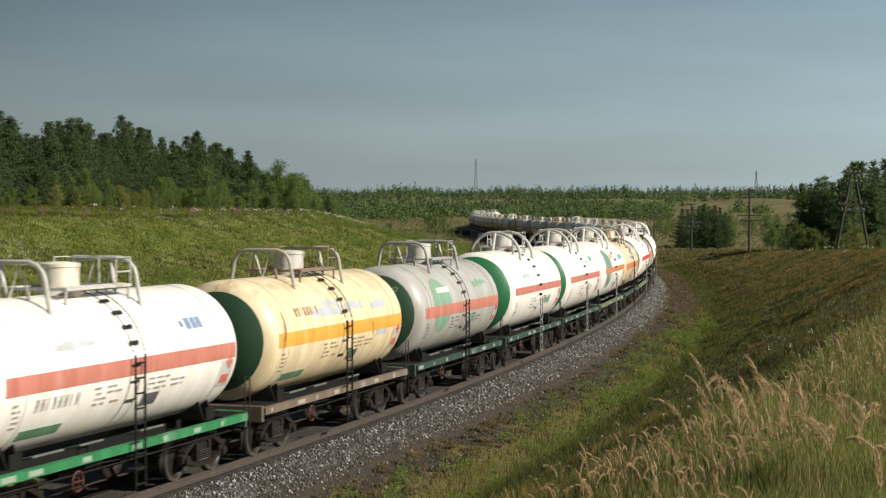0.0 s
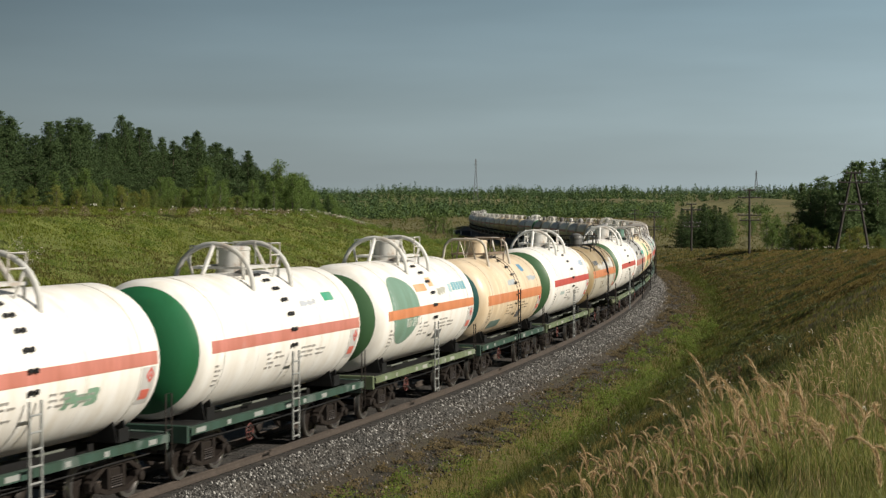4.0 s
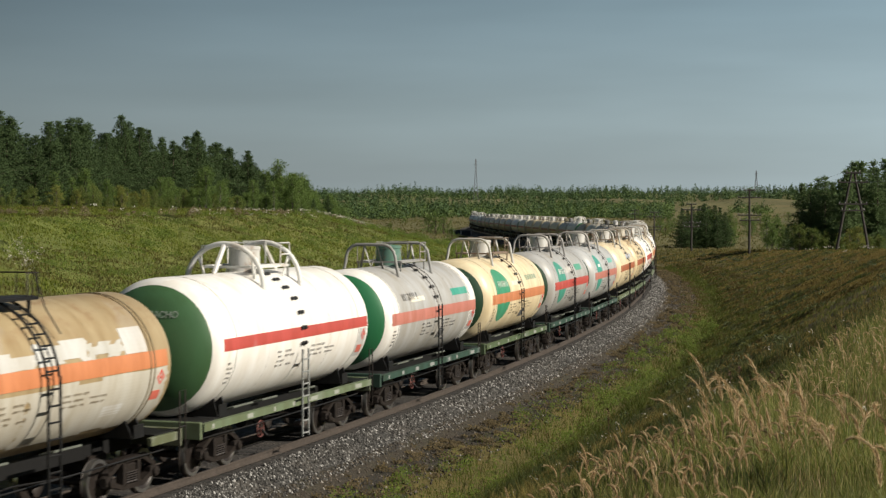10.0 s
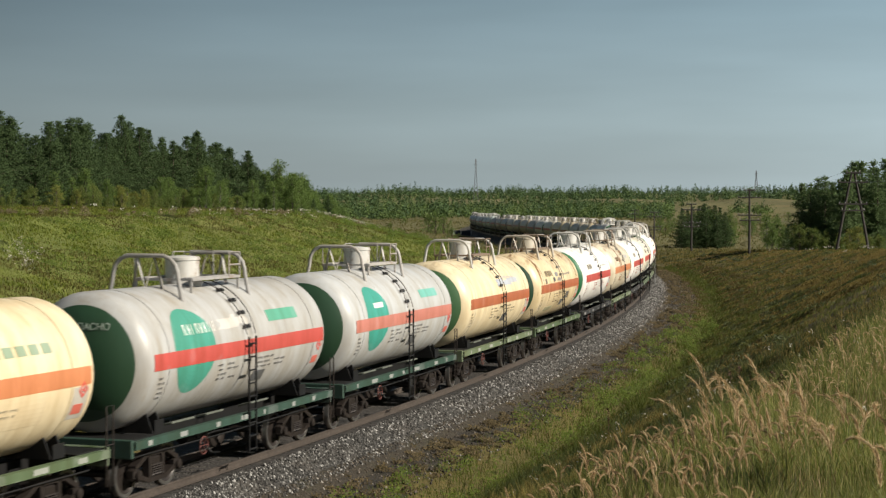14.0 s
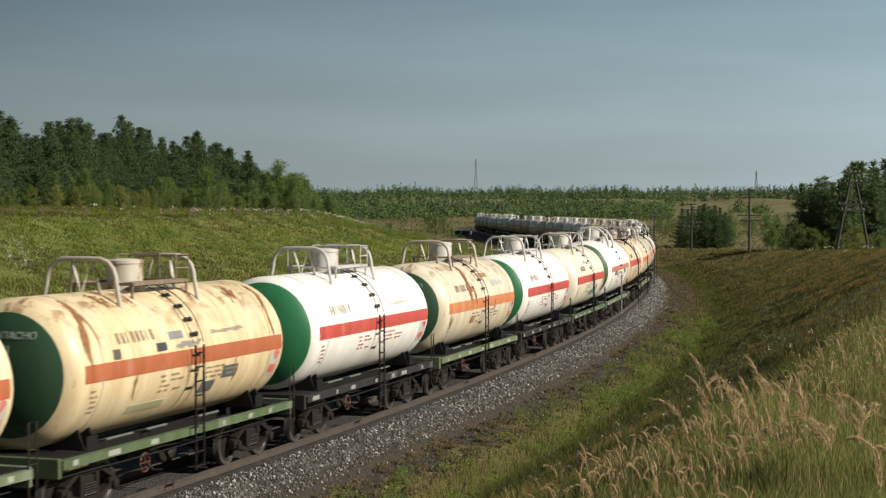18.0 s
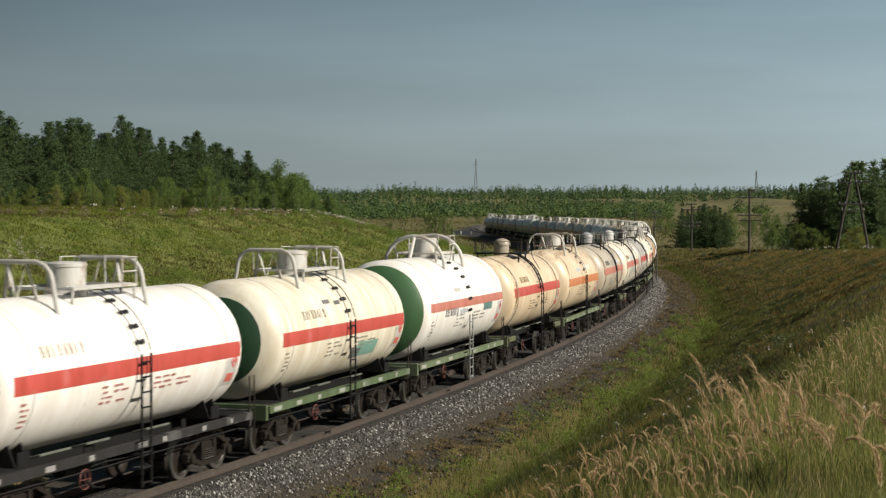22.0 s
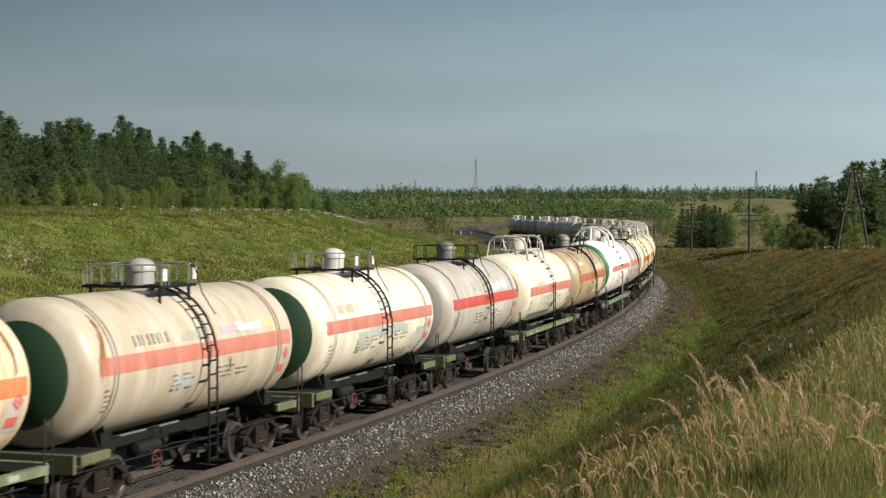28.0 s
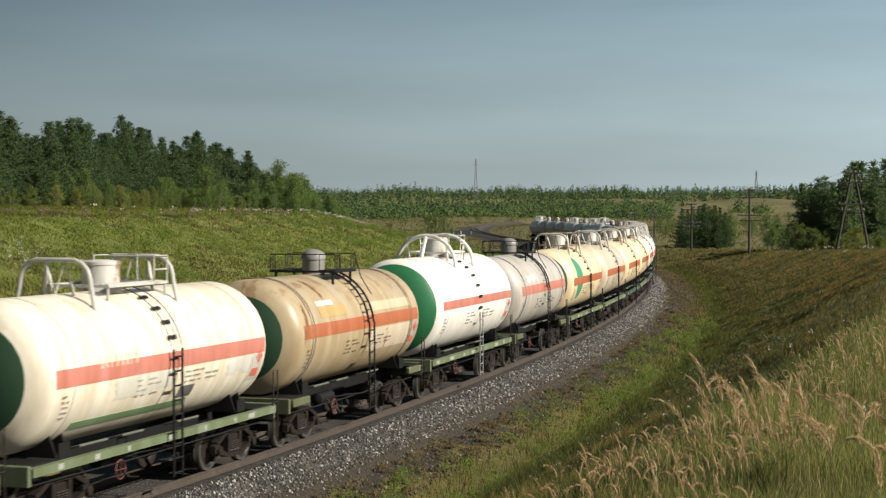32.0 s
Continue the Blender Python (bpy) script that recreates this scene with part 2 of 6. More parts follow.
def bulk(name, verts, tris, mats, smooth=False):
    """A mesh from numpy arrays of vertices and triangles."""
    me = bpy.data.meshes.new(name)
    nv, nf = len(verts), len(tris)
    me.vertices.add(nv)
    me.vertices.foreach_set("co", np.asarray(verts, np.float32).ravel())
    me.loops.add(nf * 3)
    me.loops.foreach_set("vertex_index", np.asarray(tris, np.int32).ravel())
    me.polygons.add(nf)
    me.polygons.foreach_set("loop_start", np.arange(0, nf * 3, 3, dtype=np.int32))
    me.polygons.foreach_set("loop_total", np.full(nf, 3, np.int32))
    if smooth:
        me.polygons.foreach_set("use_smooth", np.ones(nf, bool))
    for m in mats:
        me.materials.append(m)
    me.update(calc_edges=True)
    return me


# ---- the line ----
BEND_S = (-320, -120, -60, 0, 40, 80, 120, 160, 200, 240, 290, 340, 400, 460, 540, 700)
BEND_K = (0.0, 0.0018, 0.002633, 0.002363, 0.001822, 0.001818, 0.001233, 0.001452, 0.001642, 0.001224, 0.000435, -0.000076, -0.000336, -0.000875, -0.001188, -0.0009)
TS = np.arange(-320.0, 701.0, 1.0)


def line_track():
    k = np.interp(TS, BEND_S, BEND_K)
    turn = np.concatenate([[0], np.cumsum((k[1:] + k[:-1]) / 2)])
    i0 = 320
    th = -0.36731 + turn - turn[i0]
    dx, dy = -np.sin(th), np.cos(th)
    x = np.concatenate([[0], np.cumsum((dx[1:] + dx[:-1]) / 2)])
    y = np.concatenate([[0], np.cumsum((dy[1:] + dy[:-1]) / 2)])
    x, y = x - x[i0] - 14.98785, y - y[i0] + 14.57924
    s = np.clip(TS, -120, 600)
    return x, y, -0.00512 * s + 0.0000087 * s * s, th


TX, TY, TZ, TH = line_track()


def on_track(s, u=0.0, z=0.0):
    """A place beside the line: s metres along it, u to its outer side, z above the rail."""
    t = float(np.interp(s, TS, TH))
    return Vector((float(np.interp(s, TS, TX)) + u * math.cos(t), float(np.interp(s, TS, TY)) + u * math.sin(t), float(np.interp(s, TS, TZ)) + z))


def beside(x, y):
    """Distance from the line (outer side positive), rail height and s, for arrays."""
    shape = x.shape
    x, y = x.ravel(), y.ravel()
    u, zr, ss = np.empty(len(x)), np.empty(len(x)), np.empty(len(x))
    cx, cy = TX[::4], TY[::4]
    for a in range(0, len(x), 8000):
        px, py = x[a:a + 8000, None], y[a:a + 8000, None]
        i = np.argmin((px - cx) ** 2 + (py - cy) ** 2, axis=1) * 4
        t = TH[i]
        ex, ey = px[:, 0] - TX[i], py[:, 0] - TY[i]
        along = np.clip(-ex * np.sin(t) + ey * np.cos(t), -4, 4)
        lat = ex * np.cos(t) + ey * np.sin(t)
        k = np.interp(TS[i], BEND_S, BEND_K)
        past = np.hypot(ex, ey) * np.sign(lat)
        u[a:a + 8000] = np.where((np.abs(along) >= 4) & (np.abs(lat) < 60), past, lat + 0.5 * k * along ** 2)
        zr[a:a + 8000] = np.interp(TS[i] + along, TS, TZ)
        ss[a:a + 8000] = TS[i] + along
    return u.reshape(shape), zr.reshape(shape), ss.reshape(shape)


def waves(x, y, size, seed):
    """Cheap smooth noise in about -1..1 from a few tilted sines."""
    r = np.random.RandomState(seed)
    z = np.zeros_like(x)
    for k in range(7):
        a, f, p = r.uniform(0, 6.283), r.uniform(0.6, 2.2) / size * 6.283, r.uniform(0, 6.283)
        z += np.sin((x * math.cos(a) + y * math.sin(a)) * f + p) / (1 + 0.6 * k)
    return z / 2.4


def sm(x, a, b):
    t = np.clip((x - a) / (b - a), 0, 1)
    return t * t * (3 - 2 * t)


def height(x, y):
    """The ground: cutting banks on both sides near the camera, open fields beyond, a wooded rise at the end."""
    u, zr, s = beside(x, y)
    r = np.hypot(x, y)
    far = np.interp(r, (0, 260, 400, 700, 800, 930, 1300, 2200, 4600), (-1.6, -1.6, -1.4, 0.2, 0.9, 3.6, 15.0, 22.0, 30.0))
    far = far + waves(x, y, 160, 3) * np.interp(r, (200, 500, 1500), (0.2, 0.9, 2.5))
    bed = zr - 0.85
    # outer side
    top = np.maximum(np.minimum(4.3, 5.88 - 0.0258 * np.maximum(y, 0)), far)
    top = top + 0.12 * waves(x, y, 9, 5)
    up = np.clip((u - 6.2) / 10.9, 0, 1)
    up = up * 0.75 + 0.25 * up * up * (3 - 2 * up)
    outer = bed + (top - bed) * up - 0.25 * np.exp(-((u - 6.0) / 1.2) ** 2)
    outer = outer + 0.10 * waves(x, y, 4, 6) * sm(u, 5, 8) + 0.16 * waves(s, u * 0.3, 9, 8) * sm(u, 7, 9.5) * (1 - sm(u, 14, 17))
    # inner side
    back = 0.13 * np.clip(y - 170, 0, 400)
    w = -u - back
    hill = np.interp(w, (5, 33, 42, 120, 400), (0, 6.6, 7.0, 9.0, 12.0))
    lift = np.maximum(bed + hill, bed)
    open_ground = sm(-u, 8, 40) * sm(r, 230, 420)
    inner = np.where(hill > 0, lift, bed * (1 - open_ground) + far * open_ground)
    inner = inner * (1 - sm(r, 520, 800)) + far * sm(r, 520, 800)
    inner = inner + 0.13 * waves(x, y, 9, 7) * sm(-u, 6, 14)
    z = np.where(u > 0, outer, inner)
    blend = sm(r, 560, 800) * sm(np.abs(u), 10, 60)
    return z * (1 - blend) + far * blend


ANG = np.concatenate([np.arange(-180, -22, 4.0), np.arange(-22, -17, 0.8), np.arange(-17, 17, 0.11), np.arange(17, 22, 0.8), np.arange(22, 180, 4.0)])
RAD = np.concatenate([[0.0, 0.02], np.exp(np.linspace(math.log(0.6), math.log(4600), 430))])
GA, GR = np.meshgrid(np.radians(ANG), RAD, indexing="ij")
GZ = height(GR * np.sin(GA), GR * np.cos(GA))


def surface(x, y):
    """Height of the ground sheet as it is meshed, for arrays."""
    a, r = np.degrees(np.arctan2(x, y)), np.hypot(x, y)
    i = np.clip(np.searchsorted(ANG, a) - 1, 0, len(ANG) - 2)
    j = np.clip(np.searchsorted(RAD, r) - 1, 0, len(RAD) - 2)
    p = np.clip((a - ANG[i]) / (ANG[i + 1] - ANG[i]), 0, 1)
    q = np.clip((r - RAD[j]) / (RAD[j + 1] - RAD[j]), 0, 1)
    return (GZ[i, j] * (1 - p) + GZ[i + 1, j] * p) * (1 - q) + (GZ[i, j + 1] * (1 - p) + GZ[i + 1, j + 1] * p) * q


def ground_at(x, y):
    return float(surface(np.array([float(x)]), np.array([float(y)]))[0])


def make_ground():
    a, r, z = GA, GR, GZ
    x, y = r * np.sin(a), r * np.cos(a)
    n, m = a.shape
    idx = np.arange(n * m).reshape(n, m)
    i2 = np.roll(idx, -1, axis=0)
    q = np.stack([idx[:, :-1], i2[:, :-1], i2[:, 1:], idx[:, 1:]], -1).reshape(-1, 4)
    tris = np.concatenate([q[:, [0, 2, 1]], q[:, [0, 3, 2]]])
    me = bulk("ground", np.stack([x, y, z], -1).reshape(-1, 3), tris, [ground_mat(), soil_mat(), ground_mat(True), ground_mat(False, True)], True)
    cx, cy = x.reshape(-1)[tris].mean(1), y.reshape(-1)[tris].mean(1)
    near = (np.hypot(cx, cy) < 700)
    u = np.full(len(cx), 99.0)
    u[near] = beside(cx[near], cy[near])[0]
    edge = np.interp(np.hypot(cx, cy), (30, 130), (3.7, 5.0)) + 0.9 * waves(cx, cy, 7, 71) + 0.5 * waves(cx, cy, 2.2, 72)
    me.polygons.foreach_set("material_index", np.where((u > -5.0) & (u < edge), 1, np.where((u < -5.0) & (u > -70) & (-u - 0.13 * np.clip(cy - 170, 0, 400) > 9) & (cy < 300), 2, np.where((np.hypot(cx, cy) > 240) & (cy > 0), 3, 0))).astype(np.int32))
    tagged(new("ground", me), "rough meadow and cutting banks along the railway", "ground", kind="structure")


make_ground()


def sweep(profile, s0, s1, step, closed=True):
    """A profile of (u, z) pairs carried along the line."""
    g = Geo()
    n = len(profile)
    ss = np.arange(s0, s1 + 0.01, step)
    for s in ss:
        g.v += [tuple(on_track(s, u, z)) for u, z in profile]
    for i in range(len(ss) - 1):
        for k in range(n if closed else n - 1):
            j = (k + 1) % n
            g.f.append((i * n + k, i * n + j, (i + 1) * n + j, (i + 1) * n + k))
            g.mi.append(0)
    return g


def make_track():
    tr = tagged(new("railway_track"), "single railway line curving on a stone ballast bed", "track", kind="structure")
    g = sweep([(-3.4, -0.95), (-1.9, -0.24), (-0.85, -0.20), (0.85, -0.20), (1.18, -0.205)], -150, 690, 3.0, False)
    part("ballast_bed", g.mesh("ballast_bed", [gravel_mat(True)], 40), tr, "oil-darkened stone ballast")
    g = sweep([(1.18, -0.205), (1.45, -0.23), (2.10, -0.52)], -150, 690, 3.0, False)
    part("ballast_shoulder", g.mesh("ballast_shoulder", [gravel_mat()], 40), tr, "pale grey crushed stone shoulder")
    g = sweep([(2.10, -0.52), (2.62, -0.78), (2.9, -1.0)], -150, 690, 3.0, False)
    part("ballast_foot", g.mesh("ballast_foot", [soil_mat()], 40), tr, "stony brown soil at the foot of the ballast")
    for u in (-0.795, 0.795):
        head = [(u - 0.036, 0.0), (u + 0.036, 0.0), (u + 0.038, -0.035), (u + 0.009, -0.05), (u + 0.009, -0.14), (u + 0.07, -0.16), (u + 0.07, -0.172),
                (u - 0.07, -0.172), (u - 0.07, -0.16), (u - 0.009, -0.14), (u - 0.009, -0.05), (u - 0.038, -0.035)]
        part("rail", sweep(head, -150, 690, 3.0).mesh("rail", [RAIL], 35), tr, "brown steel rail with a polished head")
    return tr


TRACK = make_track()

# ---- tank cars ----
WHITE, CREAM, TAN, GREY = (0.80, 0.785, 0.75), (0.76, 0.65, 0.44), (0.70, 0.58, 0.42), (0.42, 0.42, 0.41)
OLIVE, BEIGE, DUST, PALE = (0.36, 0.28, 0.16), (0.60, 0.53, 0.42), (0.50, 0.45, 0.37), (0.75, 0.71, 0.60)
BRIGHT, DARKG, MOSS, TEAL = (0.022, 0.155, 0.062), (0.022, 0.060, 0.030), (0.055, 0.13, 0.055), (0.016, 0.09, 0.085)
RED, FADED, ORANGE, AMBER, BROWN = (0.48, 0.085, 0.07), (0.50, 0.195, 0.155), (0.56, 0.22, 0.10), (0.70, 0.38, 0.07), (0.40, 0.13, 0.06)
SAGE = (0.20, 0.34, 0.25)
INK, SILVER = (0.10, 0.11, 0.12), (0.44, 0.47, 0.52)
F_LIME = (0.105, 0.12, 0.065)
F_GREEN, F_MID, F_DARK, F_PALE, F_BLACK, F_BROWN = (0.025, 0.19, 0.075), (0.080, 0.120, 0.060), (0.028, 0.064, 0.048), (0.125, 0.165, 0.095), (0.020, 0.020, 0.021), (0.16, 0.13, 0.10)
PITCH = 12.02
CACHE = {}


def once(key, make):
    if key not in CACHE:
        CACHE[key] = make()
    return CACHE[key]


def shell(r, zc, x0, x1, a0, a1, off=0.006, side=-1, nx=1, na=4):
    """A thin sheet lying on the tank's shell between two stations and two angles above the middle."""
    na = max(na, int((a1 - a0) / 0.07) + 1)
    g = Geo()
    for rr in (r - 0.004, r + off):
        for i in range(nx + 1):
            x = x0 + (x1 - x0) * i / nx
            for k in range(na + 1):
                a = a0 + (a1 - a0) * k / na
                g.v.append((x, side * rr * math.cos(a), zc + rr * math.sin(a)))
    n, m = na + 1, (nx + 1) * (na + 1)
    for i in range(nx):
        for k in range(na):
            p = i * n + k
            g.f += [(m + p, m + p + 1, m + p + n + 1, m + p + n), (p, p + n, p + n + 1, p + 1)]
    rim = [i * n for i in range(nx + 1)] + [nx * n + k for k in range(1, n)] + [i * n + na for i in range(nx - 1, -1, -1)] + [k for k in range(na - 1, 0, -1)]
    g.f += [(a, b, b + m, a + m) for a, b in zip(rim, rim[1:] + rim[:1])]
    g.mi = [0] * len(g.f)
    return g


def ragged(r, zc, x0, x1, a0, a1, off=0.0065):
    """A brushed repaint patch: one sheet with uneven ends and a broken upper and lower edge."""
    rnd = random.Random(int(abs(x0) * 1000 + abs(a0) * 100))
    g, m = Geo(), 7
    n = max(4, int((a1 - a0) / 0.045))
    for k in range(n + 1):
        a = a0 + (a1 - a0) * k / n
        lo, hi = x0 + rnd.uniform(-0.12, 0.10), x1 + rnd.uniform(-0.10, 0.12)
        for c in range(m):
            b = a + (rnd.uniform(-0.012, 0.012) if k in (0, n) else 0)
            g.v.append((lo + (hi - lo) * c / (m - 1), -(r + off) * math.cos(b), zc + (r + off) * math.sin(b)))
    for k in range(n):
        for c in range(m - 1):
            if k in (0, n - 1) and rnd.random() < 0.35:
                continue
            p = k * m + c
            g.f.append((p, p + 1, p + m + 1, p + m))
    g.mi = [0] * len(g.f)
    return g


def disc_on_shell(r, zc, xc, ac, rx, ra, off=0.004, n=40, rings=10):
    """A round painted field on the shell, as rings so that it follows the curve."""
    g = Geo()
    g.v.append((xc, -(r + off) * math.cos(ac), zc + (r + off) * math.sin(ac)))
    for j in range(1, rings + 1):
        ring = j / rings
        for k in range(n):
            t = 6.28319 * k / n
            wob = 1 + 0.04 * math.sin(3 * t + 1) * ring
            a = ac + ra * ring * wob * math.sin(t)
            g.v.append((xc + rx * ring * wob * math.cos(t), -(r + off) * math.cos(a), zc + (r + off) * math.sin(a)))
    g.f += [(0, 1 + k, 1 + (k + 1) % n) for k in range(n)]
    for j in range(rings - 1):
        o = 1 + j * n
        g.f += [(o + k, o + n + k, o + n + (k + 1) % n, o + (k + 1) % n) for k in range(n)]
    g.mi = [0] * len(g.f)
    return g


def streak(r, zc, x, a0, a1, w, seed, off=0.011):
    """A run of rust down the shell: a bundle of ragged trickles and flakes that thins as it falls."""
    rnd = random.Random(seed)
    g = Geo()
    at = lambda px, a: (px, -(r + off) * math.cos(a), zc + (r + off) * math.sin(a))
    for i in range(6 + int(w * 70)):
        mid = x + rnd.gauss(0, w * 0.62)
        b0 = a0 + (a1 - a0) * rnd.uniform(0, 0.45)
        b1 = b0 + (a1 - a0) * rnd.uniform(0.12, 0.55) * (1 - min(0.7, abs(mid - x) / (2 * w + 0.01)))
        hw, n, o = rnd.uniform(0.010, 0.030) + 0.10 * w, 9, len(g.v)
        for k in range(n + 1):
            t = k / n
            a = b0 + (b1 - b0) * t
            m = mid + 0.03 * math.sin(4 * t + i) + rnd.uniform(-0.012, 0.012) + 0.10 * math.sin(5 * (a - a0) + seed)
            h = hw * math.sin(math.pi * min(1, 0.12 + 0.86 * t)) ** 0.6 * (1.1 - 0.8 * t) * rnd.uniform(0.5, 1.25)
            g.v += [at(m - h, a), at(m + h, a)]
        g.f += [(o + 2 * k, o + 2 * k + 1, o + 2 * k + 3, o + 2 * k + 2) for k in range(n)]
    g.mi = [0] * len(g.f)
    return g


def plate(name, g, color, parent, label="", rough=0.5):
    return part(name, g.mesh(name, [paint(color, 0.25, rough, 0.6)]), parent, label)


KINDS = {  # shell radius, middle above rail, half length, depth of the dished ends
    "hoop": (1.50, 2.82, 5.36, 0.62),
    "arch": (1.60, 2.90, 5.42, 0.66),
    "dome": (1.50, 2.78, 5.40, 0.58),
}


def tank_mesh(kind, body, endc, endr, rust, rim=None):
    r, zc, hl, dish = KINDS[kind]
    prof = []
    rr = [0.02, 0.2, 0.4, 0.6, 0.72, 0.82, 0.9, 0.955, 0.985, 1.0]
    for q in rr:
        prof.append((-(hl - dish) - dish * (1 - q ** 2.3) ** 0.55, q * r))
    for k in range(1, 12):
        prof.append((-(hl - dish) + (hl - dish) * 2 * k / 12, r))
    prof += [(-a, b) for a, b in reversed(prof[:len(rr)])]
    g, n = Geo(), 56
    g.lathe(prof, "x", n, (0, 0, zc))
    rings = len(prof) - 1
    for i in range(rings):
        q = min(prof[i][1], prof[i + 1][1]) / r
        if max(prof[i][1], prof[i + 1][1]) / r <= endr + 1e-6 and (i < len(rr) or i >= rings - len(rr)):
            for k in range(n):
                g.mi[i * n + k] = 1
        elif rim and (i < len(rr) or i >= rings - len(rr)):
            for k in range(n):
                g.mi[i * n + k] = 2
    g.mi[-1] = g.mi[-2] = 1
    return g.mesh("tank", [paint(body, rust, 0.42, 0.45 if body == WHITE else 0.85), paint(endc, 0.3, 0.45)] + ([paint(rim, rust)] if rim else []), 30)


def bogie_frame_mesh():
    g = Geo()
    for y in (0.0,):
        top = [(-0.98, 0.62), (-0.78, 0.70), (-0.45, 0.86), (0.45, 0.86), (0.78, 0.70), (0.98, 0.62)]
        bot = [(-0.98, 0.40), (-0.76, 0.42), (-0.38, 0.30), (0.38, 0.30), (0.76, 0.42), (0.98, 0.40)]
        for band in (([(a, b) for a, b in top], 0.11), ([(a, b) for a, b in bot], 0.10)):
            pts, th = band
            vs = [(x, yy, z + dz) for x, z in pts for yy in (-0.09, 0.09) for dz in (-th / 2, th / 2)]
            fs = []
            for i in range(len(pts) - 1):
                o = i * 4
                fs += [(o, o + 4, o + 5, o + 1), (o + 2, o + 3, o + 7, o + 6), (o + 1, o + 5, o + 7, o + 3), (o, o + 2, o + 6, o + 4)]
            e = (len(pts) - 1) * 4
            fs += [(0, 1, 3, 2), (e, e + 2, e + 3, e + 1)]
            g.add(vs, fs)
        for x in (-0.30, 0.30):
            g.box((x, 0, 0.58), (0.12, 0.18, 0.56), bev=0.02)
        for x in (-0.925, 0.925):
            g.box((x, 0, 0.50), (0.26, 0.24, 0.26), bev=0.05)
            g.lathe([(-0.17, 0.05), (-0.16, 0.105), (0.0, 0.12)], "y", 12, (x, 0, 0.475))
    return g.mesh("side_frame", [RUSTY], 40)


def spring_mesh():
    g = Geo()
    pts = [(0.085 * math.cos(k * 1.05), 0.085 * math.sin(k * 1.05), 0.36 + 0.24 * k / 29) for k in range(30)]
    g.tube(pts, 0.02, 3)
    return g.mesh("spring", [RUSTY], 60)


def wheel_mesh():
    g = Geo()
    prof = [(-0.065, 0.09), (-0.065, 0.12), (-0.02, 0.30), (-0.05, 0.385), (-0.065, 0.40), (-0.065, 0.475), (0.05, 0.482), (0.062, 0.505), (0.075, 0.50),
            (0.075, 0.40), (0.02, 0.30), (0.06, 0.12), (0.06, 0.09)]
    g.lathe(prof, "y", 22)
    for i in range(12):
        if i in (5, 4):
            for k in range(22):
                g.mi[i * 22 + k] = 1
    for k in range(4):
        a = k * 1.5708
        g.lathe([(-0.07, 0.02), (-0.055, 0.025)], "y", 6, (0.2 * math.cos(a), 0, 0.2 * math.sin(a)))
    return g.mesh("wheel", [RUSTY, WORN], 35)


def axle_mesh():
    return Geo().lathe([(-1.06, 0.065), (-0.86, 0.07), (-0.8, 0.095), (0, 0.08), (0.8, 0.095), (0.86, 0.07), (1.06, 0.065)], "y", 10).mesh("axle", [RUSTY], 40)


def coupler_mesh():
    g = Geo()
    g.box((0.1, 0, 1.05), (0.7, 0.16, 0.18), bev=0.03)
    g.box((0.42, 0.05, 1.05), (0.22, 0.34, 0.30), bev=0.06)
    g.box((0.50, -0.12, 1.05), (0.26, 0.10, 0.24), bev=0.03)
    g.tube([(0.1, -0.3, 1.0), (0.3, -0.34, 0.72), (0.5, -0.3, 0.55), (0.66, -0.25, 0.7)], 0.025, 6)
    return g.mesh("coupler", [RUSTY], 40)


def ladder(car, kind, z0, z1, y, mat, w=0.40, step=0.31):
    """Two flat stiles; each rung is a piece of its own."""
    me = once(("stiles", kind, mat.name), lambda: Geo().box((-w / 2, y, (z0 + z1) / 2), (0.05, 0.035, z1 - z0)).box((w / 2, y, (z0 + z1) / 2), (0.05, 0.035, z1 - z0)).mesh("ladder", [mat]))
    ob = part("ladder", me, car)
    rung = once(("rung", mat.name, w), lambda: Geo().box((0, 0, 0), (w, 0.045, 0.035), bev=0.008).mesh("rung", [mat]))
    for k in range(int((z1 - z0 - 0.1) / step) + 1):
        part("rung", rung, ob, m=Matrix.Translation((0, y, z0 + 0.08 + step * k)))


def curved_ladder(car, r, zc, a0, a1, w, gap, rungs, mat):
    """The ladder that bends over the tank's shoulder."""
    arc = lambda a, x: (x, -(r + gap) * math.cos(a), zc + (r + gap) * math.sin(a))
    me = once("bent_stiles", lambda: Geo().tube([arc(a, -w / 2) for a in np.linspace(a0, a1, 13)], 0.03, 6).tube([arc(a, w / 2) for a in np.linspace(a0, a1, 13)], 0.03, 6).mesh("upper_ladder", [mat], 50))
    ob = part("upper_ladder", me, car)
    rung = once(("bent_rung", w), lambda: Geo().tube([(-w / 2, 0, 0), (w / 2, 0, 0)], 0.02, 6).mesh("rung", [mat], 50))
    for k in range(rungs):
        part("rung", rung, ob, m=Matrix.Translation(arc(a0 + (a1 - a0) * (k + 0.5) / rungs, 0)))


def frame_ring(x0, x1, y, z, w):
    """A flat rectangular frame of angle steel."""
    g = Geo()
    outer = [(x0, -y), (x1, -y), (x1, y), (x0, y)]
    inner = [(x0 + w, -y + w), (x1 - w, -y + w), (x1 - w, y - w), (x0 + w, y - w)]
    vs = [(a, b, z + dz) for dz in (-0.03, 0.03) for a, b in outer + inner]
    fs = []
    for k in range(4):
        j = (k + 1) % 4
        fs += [(8 + k, 8 + j, 12 + j, 12 + k), (k, 4 + k, 4 + j, j), (k, j, 8 + j, 8 + k), (4 + k, 12 + k, 12 + j, 4 + j)]
    return g.add(vs, fs)


